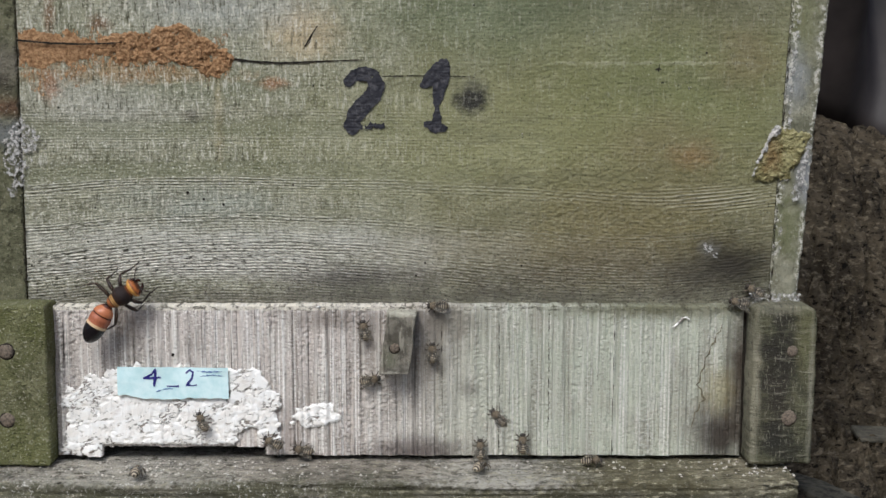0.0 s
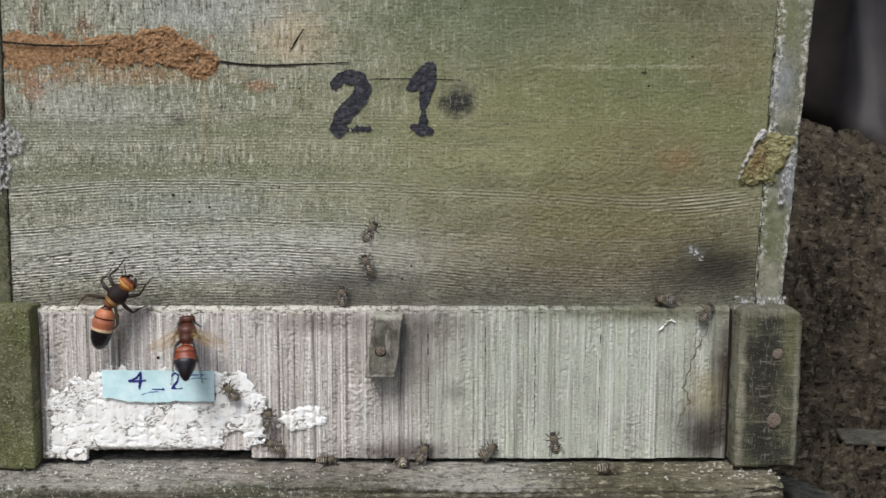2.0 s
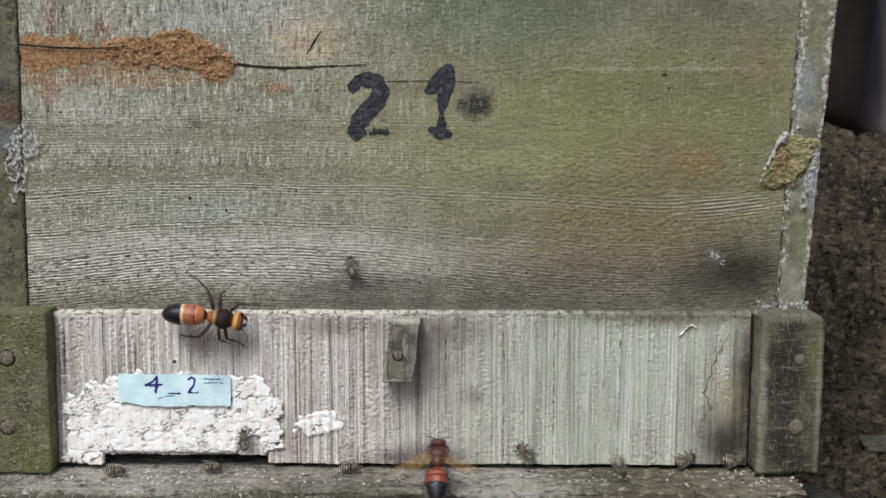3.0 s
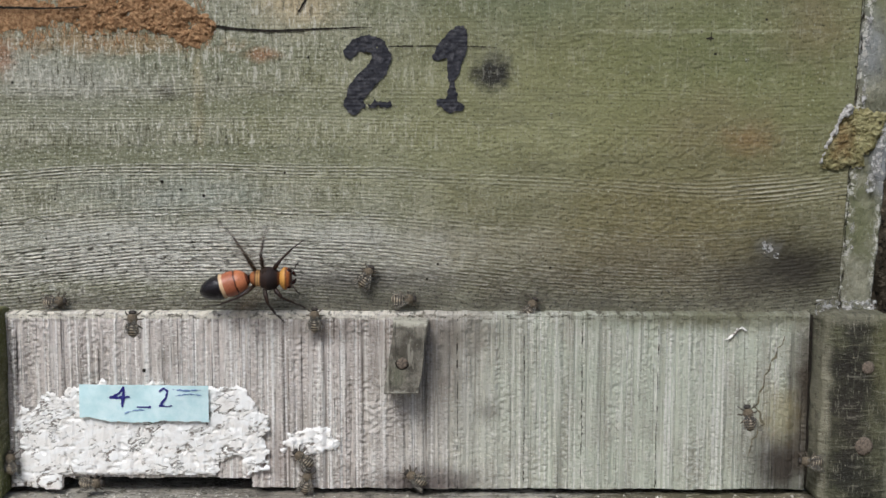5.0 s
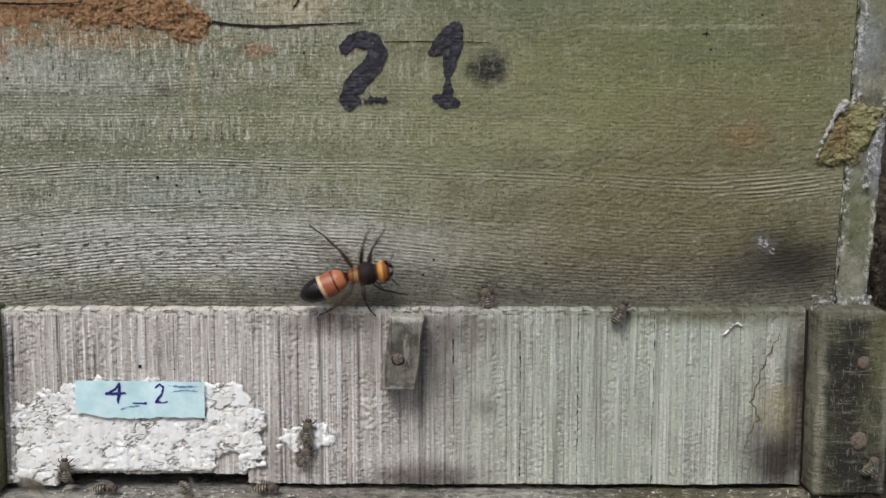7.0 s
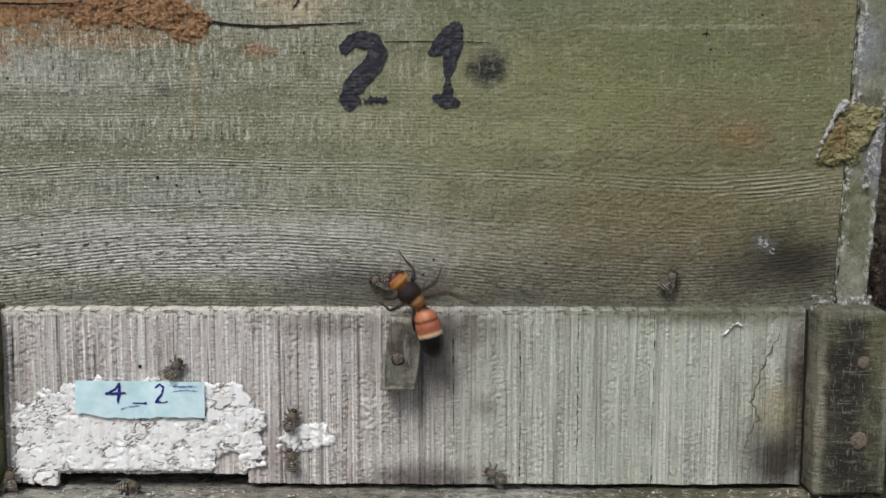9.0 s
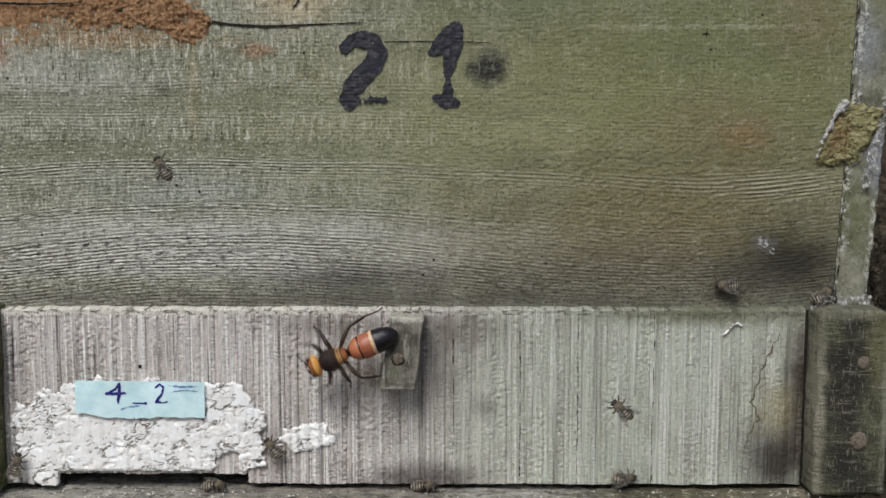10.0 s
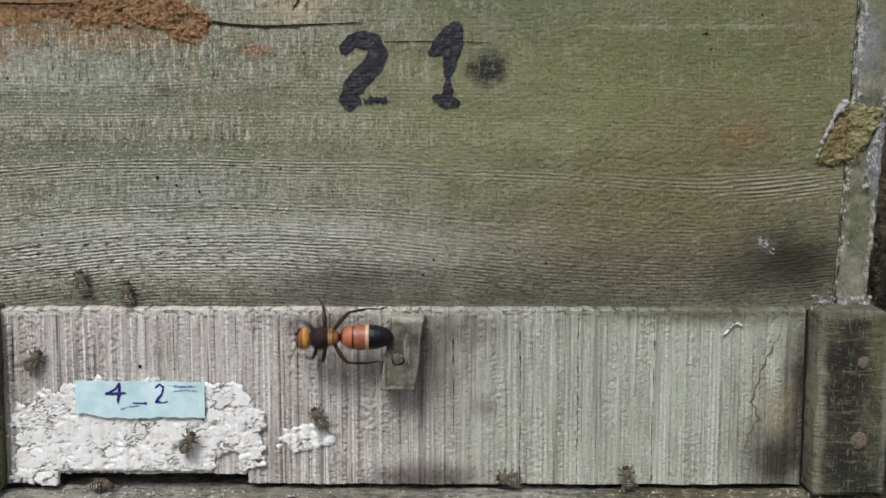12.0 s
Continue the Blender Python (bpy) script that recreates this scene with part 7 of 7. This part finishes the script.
    walk(bees[7], restless(steady([
        (0, on_front(0.0124, 0.1499, 90, 0.0072)),
        (0.5, on_front(0.0032, 0.1782, 20, 0.0012)),
        (0.57, on_front(0.0032, 0.1782, 20, 0.0012)),
        (0.75, on_front(-0.0042, 0.2005, 108, 0.0400)),
        (1, on_front(-0.0116, 0.2227, 0, 0.0450)),
        (1.25, on_front(-0.0151, 0.2178, -125, 0.0400)),
        (1.43, on_front(-0.0185, 0.2129, 170, 0.0012)),
        (1.57, on_front(-0.0185, 0.2129, 170, 0.0012)),
        (1.75, on_front(-0.0138, 0.2139, 11, 0.0400)),
        (2, on_front(-0.0091, 0.2148, 60, 0.0450)),
        (2.05, on_front(-0.0091, 0.2148, 60, 0.0450)),
        (2.16, on_front(-0.0174, 0.1080, 270, 0.0520)),
        (2.3, on_front(-0.0256, 0.0670, 90, 0.0380)),
        (4.5, on_front(-0.0256, 0.0670, 90, 0.0380)),
        (4.64, on_front(-0.0338, 0.1080, 90, 0.0520)),
        (4.75, on_front(-0.0420, 0.1612, 90, 0.0072)),
        (4.8, on_front(-0.0420, 0.1612, 90, 0.0072)),
        (5, on_front(-0.0424, 0.1708, 90, 0.0072)),
        (5.07, on_front(-0.0424, 0.1708, 90, 0.0072)),
        (5.25, on_front(-0.0608, 0.1365, -118, 0.0400)),
        (5.43, on_front(-0.0793, 0.1021, 0, 0.0098)),
        (5.5, on_front(-0.0793, 0.1021, 0, 0.0098)),
        (6, on_ledge(-0.0599, -0.0151, 0)),
        (6.5, on_ledge(-0.0491, -0.0105, 0)),
        (7, on_ledge(-0.0611, -0.0136, 0)),
        (7.05, on_ledge(-0.0611, -0.0136, 0)),
        (7.08, on_front(-0.0434, 0.1080, 270, 0.0520)),
        (7.16, on_front(-0.0256, 0.0670, 90, 0.0380)),
        (12, on_front(-0.0256, 0.0670, 90, 0.0380)),
    ]), 7))
    walk(bees[8], restless(steady([
        (0, on_front(0.0431, 0.1277, 130, 0.0450)),
        (0.25, on_front(0.0186, 0.1535, 134, 0.0400)),
        (0.43, on_front(-0.0060, 0.1794, 10, 0.0012)),
        (0.5, on_front(-0.0060, 0.1794, 10, 0.0012)),
        (1, on_front(-0.0100, 0.1862, 80, 0.0012)),
        (1.5, on_front(0.0067, 0.1801, 100, 0.0012)),
        (1.55, on_front(0.0067, 0.1801, 100, 0.0012)),
        (1.66, on_front(0.0008, 0.1080, 270, 0.0520)),
        (1.8, on_front(-0.0050, 0.0704, 90, 0.0380)),
        (2.2, on_front(-0.0050, 0.0704, 90, 0.0380)),
        (2.34, on_front(-0.0065, 0.1080, 90, 0.0520)),
        (2.45, on_front(-0.0080, 0.1015, 90, 0.0072)),
        (2.55, on_front(-0.0080, 0.1015, 90, 0.0072)),
        (2.66, on_front(-0.0065, 0.1080, 270, 0.0520)),
        (2.8, on_front(-0.0050, 0.0704, 90, 0.0380)),
        (3.04, on_front(-0.0050, 0.0704, 90, 0.0380)),
        (3.12, on_front(-0.0017, 0.1080, 90, 0.0520)),
        (3.15, on_front(0.0016, 0.1015, 90, 0.0072)),
        (3.2, on_front(0.0016, 0.1015, 90, 0.0072)),
        (4.8, on_front(0.0058, 0.1024, 150, 0.0072)),
        (5, on_front(-0.0005, 0.1034, 150, 0.0072)),
        (5.5, on_front(0.0025, 0.1015, 160, 0.0072)),
        (5.55, on_front(0.0025, 0.1015, 160, 0.0072)),
        (5.66, on_front(-0.0013, 0.1080, 270, 0.0520)),
        (5.8, on_front(-0.0050, 0.0704, 90, 0.0380)),
        (12, on_front(-0.0050, 0.0704, 90, 0.0380)),
    ]), 8))
    walk(bees[9], restless(steady([
        (0, on_front(0.0360, 0.1017, 90, 0.0072)),
        (0.5, on_ledge(0.0405, -0.0340, 30)),
        (0.57, on_ledge(0.0405, -0.0340, 30)),
        (0.75, on_front(0.0621, 0.1167, 38, 0.0400)),
        (1, on_front(0.0838, 0.1335, 120, 0.0450)),
        (1.25, on_front(0.0750, 0.1167, -118, 0.0400)),
        (1.43, on_ledge(0.0662, -0.0340, 110)),
        (1.5, on_ledge(0.0662, -0.0340, 110)),
        (2, on_front(0.0753, 0.1172, 100, 0.0450)),
        (2.25, on_front(0.0536, 0.1086, -158, 0.0400)),
        (2.43, on_ledge(0.0318, -0.0105, 0)),
        (2.55, on_ledge(0.0318, -0.0105, 0)),
        (2.66, on_front(0.0237, 0.1080, 270, 0.0520)),
        (2.8, on_front(0.0156, 0.0667, 90, 0.0380)),
        (5.2, on_front(0.0156, 0.0667, 90, 0.0380)),
        (5.34, on_front(0.0273, 0.1080, 90, 0.0520)),
        (5.45, on_front(0.0390, 0.1060, 120, 0.0072)),
        (5.55, on_front(0.0390, 0.1060, 120, 0.0072)),
        (5.66, on_front(0.0273, 0.1080, 270, 0.0520)),
        (5.8, on_front(0.0156, 0.0667, 90, 0.0380)),
        (8.5, on_front(0.0156, 0.0667, 90, 0.0380)),
        (8.64, on_front(0.0181, 0.1080, 90, 0.0520)),
        (8.75, on_front(0.0205, 0.1015, 20, 0.0072)),
        (8.8, on_front(0.0205, 0.1015, 20, 0.0072)),
        (9, on_front(0.0350, 0.1025, 150, 0.0072)),
        (9.5, on_front(0.0572, 0.1033, 110, 0.0072)),
        (10, on_front(0.0892, 0.1015, 0, 0.0072)),
        (10.5, on_front(0.1093, 0.1015, 90, 0.0072)),
        (11, on_ledge(0.0973, -0.0130, 150)),
        (11.5, on_front(0.0756, 0.1055, 50, 0.0072)),
        (12, on_front(0.0906, 0.1015, 100, 0.0072)),
    ]), 9))
    walk(bees[10], restless(steady([
        (0, on_ledge(0.0355, -0.0259, 60)),
        (0.5, on_ledge(0.0274, -0.0287, 20)),
        (1, on_ledge(0.0180, -0.0172, 150)),
        (1.5, on_ledge(0.0153, -0.0124, 170)),
        (2, on_front(0.0143, 0.1015, 60, 0.0072)),
        (2.5, on_front(0.0151, 0.1056, 100, 0.0072)),
        (2.55, on_front(0.0151, 0.1056, 100, 0.0072)),
        (2.66, on_front(0.0257, 0.1080, 270, 0.0520)),
        (2.8, on_front(0.0363, 0.0683, 90, 0.0380)),
        (3.04, on_front(0.0363, 0.0683, 90, 0.0380)),
        (3.12, on_front(0.0383, 0.1080, 90, 0.0520)),
        (3.15, on_front(0.0404, 0.1277, 0, 0.0450)),
        (4.3, on_front(0.0404, 0.1277, 0, 0.0450)),
        (4.55, on_front(0.0382, 0.1552, 95, 0.0400)),
        (4.73, on_front(0.0360, 0.1827, 90, 0.0012)),
        (4.8, on_front(0.0360, 0.1827, 90, 0.0012)),
        (5, on_front(0.0476, 0.1749, 60, 0.0012)),
        (5.5, on_front(0.0479, 0.1751, 150, 0.0012)),
        (5.55, on_front(0.0479, 0.1751, 150, 0.0012)),
        (5.66, on_front(0.0421, 0.1080, 270, 0.0520)),
        (5.8, on_front(0.0363, 0.0683, 90, 0.0380)),
        (10.2, on_front(0.0363, 0.0683, 90, 0.0380)),
        (10.34, on_front(0.0353, 0.1080, 90, 0.0520)),
        (10.45, on_ledge(0.0344, -0.0121, 0)),
        (10.5, on_ledge(0.0344, -0.0121, 0)),
        (11, on_ledge(0.0397, -0.0132, 0)),
        (11.05, on_ledge(0.0397, -0.0132, 0)),
        (11.16, on_front(0.0380, 0.1080, 270, 0.0520)),
        (11.3, on_front(0.0363, 0.0683, 90, 0.0380)),
        (12, on_front(0.0363, 0.0683, 90, 0.0380)),
    ]), 10))
    walk(bees[11], restless(steady([
        (0, on_front(0.0568, 0.1046, 90, 0.0072)),
        (0.5, on_front(0.0548, 0.1039, 90, 0.0072)),
        (1, on_front(0.0558, 0.1028, 90, 0.0072)),
        (1.5, on_front(0.0534, 0.1044, 90, 0.0072)),
        (2, on_front(0.0465, 0.1028, 30, 0.0072)),
        (2.5, on_front(0.0476, 0.1028, 80, 0.0072)),
        (3, on_front(0.0560, 0.1046, 140, 0.0072)),
        (3.03, on_front(0.0560, 0.1046, 140, 0.0072)),
        (3.1, on_front(0.0367, 0.1080, -175, 0.0400)),
        (3.17, on_front(0.0174, 0.1015, 120, 0.0072)),
        (4.3, on_front(0.0174, 0.1015, 120, 0.0072)),
        (4.55, on_front(0.0002, 0.1379, 115, 0.0400)),
        (4.73, on_front(-0.0171, 0.1743, 100, 0.0072)),
        (4.8, on_front(-0.0171, 0.1743, 100, 0.0072)),
        (5, on_front(-0.0054, 0.1787, 0, 0.0012)),
        (5.07, on_front(-0.0054, 0.1787, 0, 0.0012)),
        (5.25, on_front(-0.0122, 0.1982, 109, 0.0400)),
        (5.5, on_front(-0.0191, 0.2177, 100, 0.0450)),
        (6, on_front(0.0001, 0.2462, 90, 0.0450)),
        (6.05, on_front(0.0001, 0.2462, 90, 0.0450)),
        (6.16, on_front(0.0285, 0.1080, 270, 0.0520)),
        (6.3, on_front(0.0569, 0.0691, 90, 0.0380)),
        (10.7, on_front(0.0569, 0.0691, 90, 0.0380)),
        (10.84, on_front(0.0591, 0.1080, 90, 0.0520)),
        (10.95, on_ledge(0.0613, -0.0131, 30)),
        (11, on_ledge(0.0613, -0.0131, 30)),
        (11.5, on_front(0.0548, 0.1055, 130, 0.0072)),
        (12, on_front(0.0405, 0.1015, 180, 0.0072)),
    ]), 11))
    walk(bees[12], restless(steady([
        (0, on_ledge(0.0899, -0.0167, 0)),
        (0.5, on_ledge(0.0913, -0.0195, 180)),
        (1, on_ledge(0.0975, -0.0264, 160)),
        (1.5, on_ledge(0.0982, -0.0310, 60)),
        (2, on_ledge(0.1035, -0.0249, 0)),
        (2.5, on_ledge(0.1186, -0.0174, 0)),
        (3, on_front(0.1336, 0.1015, 20, 0.0072)),
        (3.2, on_front(0.1364, 0.1020, 140, 0.0072)),
        (4.8, on_front(0.1373, 0.1015, 90, 0.0072)),
        (4.85, on_front(0.1373, 0.1015, 90, 0.0072)),
        (4.88, on_front(0.1074, 0.1080, 270, 0.0520)),
        (4.96, on_front(0.0775, 0.0686, 90, 0.0380)),
        (9.7, on_front(0.0775, 0.0686, 90, 0.0380)),
        (9.84, on_front(0.0799, 0.1080, 90, 0.0520)),
        (9.95, on_front(0.0824, 0.1402, 140, 0.0450)),
        (10.05, on_front(0.0824, 0.1402, 140, 0.0450)),
        (10.16, on_front(0.0799, 0.1080, 270, 0.0520)),
        (10.3, on_front(0.0775, 0.0686, 90, 0.0380)),
        (12, on_front(0.0775, 0.0686, 90, 0.0380)),
    ]), 12))
    walk(bees[13], restless(steady([
        (0, on_front(0.1701, 0.1797, 150, 0.0012)),
        (0.05, on_front(0.1701, 0.1797, 150, 0.0012)),
        (0.16, on_front(0.1341, 0.1080, 270, 0.0520)),
        (0.3, on_front(0.0981, 0.0695, 90, 0.0380)),
        (0.7, on_front(0.0981, 0.0695, 90, 0.0380)),
        (0.84, on_front(0.0069, 0.1080, 90, 0.0520)),
        (0.95, on_ledge(-0.0844, -0.0230, 0)),
        (1.07, on_ledge(-0.0844, -0.0230, 0)),
        (1.25, on_front(-0.0554, 0.1474, 59, 0.0400)),
        (1.43, on_front(-0.0264, 0.1949, 110, 0.0012)),
        (1.55, on_front(-0.0264, 0.1949, 110, 0.0012)),
        (1.66, on_front(0.0359, 0.1080, 270, 0.0520)),
        (1.8, on_front(0.0981, 0.0695, 90, 0.0380)),
        (2.7, on_front(0.0981, 0.0695, 90, 0.0380)),
        (2.84, on_front(0.0986, 0.1080, 90, 0.0520)),
        (2.95, on_front(0.0990, 0.1015, 0, 0.0072)),
        (3.05, on_front(0.0990, 0.1015, 0, 0.0072)),
        (3.08, on_front(0.0986, 0.1080, 270, 0.0520)),
        (3.16, on_front(0.0981, 0.0695, 90, 0.0380)),
        (12, on_front(0.0981, 0.0695, 90, 0.0380)),
    ]), 13))
    walk(bees[14], restless(steady([
        (0, on_front(0.1613, 0.1751, 170, 0.0072)),
        (0.5, on_front(0.1624, 0.1748, 180, 0.0012)),
        (1, on_front(0.1542, 0.1732, 0, 0.0072)),
        (1.5, on_front(0.1524, 0.1715, 20, 0.0072)),
        (2, on_front(0.1519, 0.1715, 60, 0.0072)),
        (2.07, on_front(0.1519, 0.1715, 60, 0.0072)),
        (2.25, on_front(0.1441, 0.1817, 128, 0.0400)),
        (2.5, on_front(0.1362, 0.1919, 30, 0.0450)),
        (2.55, on_front(0.1362, 0.1919, 30, 0.0450)),
        (2.66, on_front(0.1275, 0.1080, 270, 0.0520)),
        (2.8, on_front(0.1187, 0.0704, 90, 0.0380)),
        (4.5, on_front(0.1187, 0.0704, 90, 0.0380)),
        (4.64, on_front(0.1181, 0.1080, 90, 0.0520)),
        (4.75, on_front(0.1175, 0.1485, 20, 0.0450)),
        (4.8, on_front(0.1175, 0.1485, 20, 0.0450)),
        (5, on_front(0.1298, 0.1390, 100, 0.0450)),
        (5.25, on_front(0.0965, 0.1592, 149, 0.0400)),
        (5.43, on_front(0.0633, 0.1795, 20, 0.0012)),
        (5.5, on_front(0.0633, 0.1795, 20, 0.0012)),
        (6, on_front(0.0614, 0.1760, 190, 0.0012)),
        (6.5, on_front(0.0759, 0.1669, 120, 0.0072)),
        (7, on_front(0.0861, 0.1721, 60, 0.0072)),
        (7.2, on_front(0.0856, 0.1731, 50, 0.0072)),
        (8.8, on_front(0.1046, 0.1814, 80, 0.0012)),
        (9, on_front(0.1074, 0.1848, 50, 0.0012)),
        (9.5, on_front(0.1157, 0.1840, 90, 0.0012)),
        (10, on_front(0.1320, 0.1828, 180, 0.0012)),
        (10.05, on_front(0.1320, 0.1828, 180, 0.0012)),
        (10.16, on_front(0.1254, 0.1080, 270, 0.0520)),
        (10.3, on_front(0.1187, 0.0704, 90, 0.0380)),
        (12, on_front(0.1187, 0.0704, 90, 0.0380)),
    ]), 14))
    walk(bees[15], restless(steady([
        (0, on_front(0.1394, 0.0717, 90, 0.0380)),
        (1.2, on_front(0.1394, 0.0717, 90, 0.0380)),
        (1.34, on_front(0.0990, 0.1080, 90, 0.0520)),
        (1.45, on_ledge(0.0586, -0.0219, 60)),
        (1.57, on_ledge(0.0586, -0.0219, 60)),
        (1.75, on_front(0.0960, 0.1386, 46, 0.0400)),
        (1.93, on_front(0.1334, 0.1772, 180, 0.0012)),
        (2.05, on_front(0.1334, 0.1772, 180, 0.0012)),
        (2.16, on_front(0.1364, 0.1080, 270, 0.0520)),
        (2.3, on_front(0.1394, 0.0717, 90, 0.0380)),
        (6.7, on_front(0.1394, 0.0717, 90, 0.0380)),
        (6.84, on_front(0.1642, 0.1080, 90, 0.0520)),
        (6.95, on_front(0.1890, 0.1108, 60, 0.0192)),
        (7, on_front(0.1890, 0.1108, 60, 0.0192)),
        (7.2, on_front(0.1885, 0.1108, 60, 0.0192)),
        (7.25, on_front(0.1885, 0.1108, 60, 0.0192)),
        (7.36, on_front(0.1639, 0.1080, 270, 0.0520)),
        (7.5, on_front(0.1394, 0.0717, 90, 0.0380)),
        (9.2, on_front(0.1394, 0.0717, 90, 0.0380)),
        (9.34, on_front(0.1676, 0.1080, 90, 0.0520)),
        (9.45, on_front(0.1958, 0.1812, 0, 0.0012)),
        (9.5, on_front(0.1958, 0.1812, 0, 0.0012)),
        (10, on_front(0.1720, 0.1790, 30, 0.0012)),
        (10.05, on_front(0.1720, 0.1790, 30, 0.0012)),
        (10.16, on_front(0.1557, 0.1080, 270, 0.0520)),
        (10.3, on_front(0.1394, 0.0717, 90, 0.0380)),
        (12, on_front(0.1394, 0.0717, 90, 0.0380)),
    ]), 15))
    walk(bees[16], restless(steady([
        (0, on_front(0.1600, 0.0677, 90, 0.0380)),
        (2.7, on_front(0.1600, 0.0677, 90, 0.0380)),
        (2.84, on_front(0.1588, 0.1080, 90, 0.0520)),
        (2.95, on_front(0.1576, 0.1015, 0, 0.0072)),
        (3, on_front(0.1576, 0.1015, 0, 0.0072)),
        (3.2, on_front(0.1574, 0.1059, 60, 0.0072)),
        (4.8, on_front(0.1619, 0.1137, 0, 0.0072)),
        (5, on_front(0.1621, 0.1144, 180, 0.0192)),
        (5.5, on_front(0.1736, 0.1188, 190, 0.0192)),
        (6, on_front(0.1849, 0.1200, 180, 0.0192)),
        (6.07, on_front(0.1849, 0.1200, 180, 0.0192)),
        (6.25, on_front(0.1434, 0.1517, 143, 0.0400)),
        (6.43, on_front(0.1020, 0.1835, 170, 0.0012)),
        (6.57, on_front(0.1020, 0.1835, 170, 0.0012)),
        (6.75, on_front(0.0665, 0.1807, -175, 0.0400)),
        (6.93, on_front(0.0310, 0.1779, 100, 0.0012)),
        (7, on_front(0.0310, 0.1779, 100, 0.0012)),
        (7.2, on_front(0.0358, 0.1779, 100, 0.0012)),
        (8.3, on_front(0.0358, 0.1779, 100, 0.0012)),
        (8.55, on_front(0.0168, 0.1815, 169, 0.0400)),
        (8.73, on_front(-0.0022, 0.1852, 180, 0.0012)),
        (8.8, on_front(-0.0022, 0.1852, 180, 0.0012)),
        (9, on_front(-0.0133, 0.1847, 180, 0.0012)),
        (9.05, on_front(-0.0133, 0.1847, 180, 0.0012)),
        (9.16, on_front(0.0734, 0.1080, 270, 0.0520)),
        (9.3, on_front(0.1600, 0.0677, 90, 0.0380)),
        (12, on_front(0.1600, 0.0677, 90, 0.0380)),
    ]), 16))


motions()
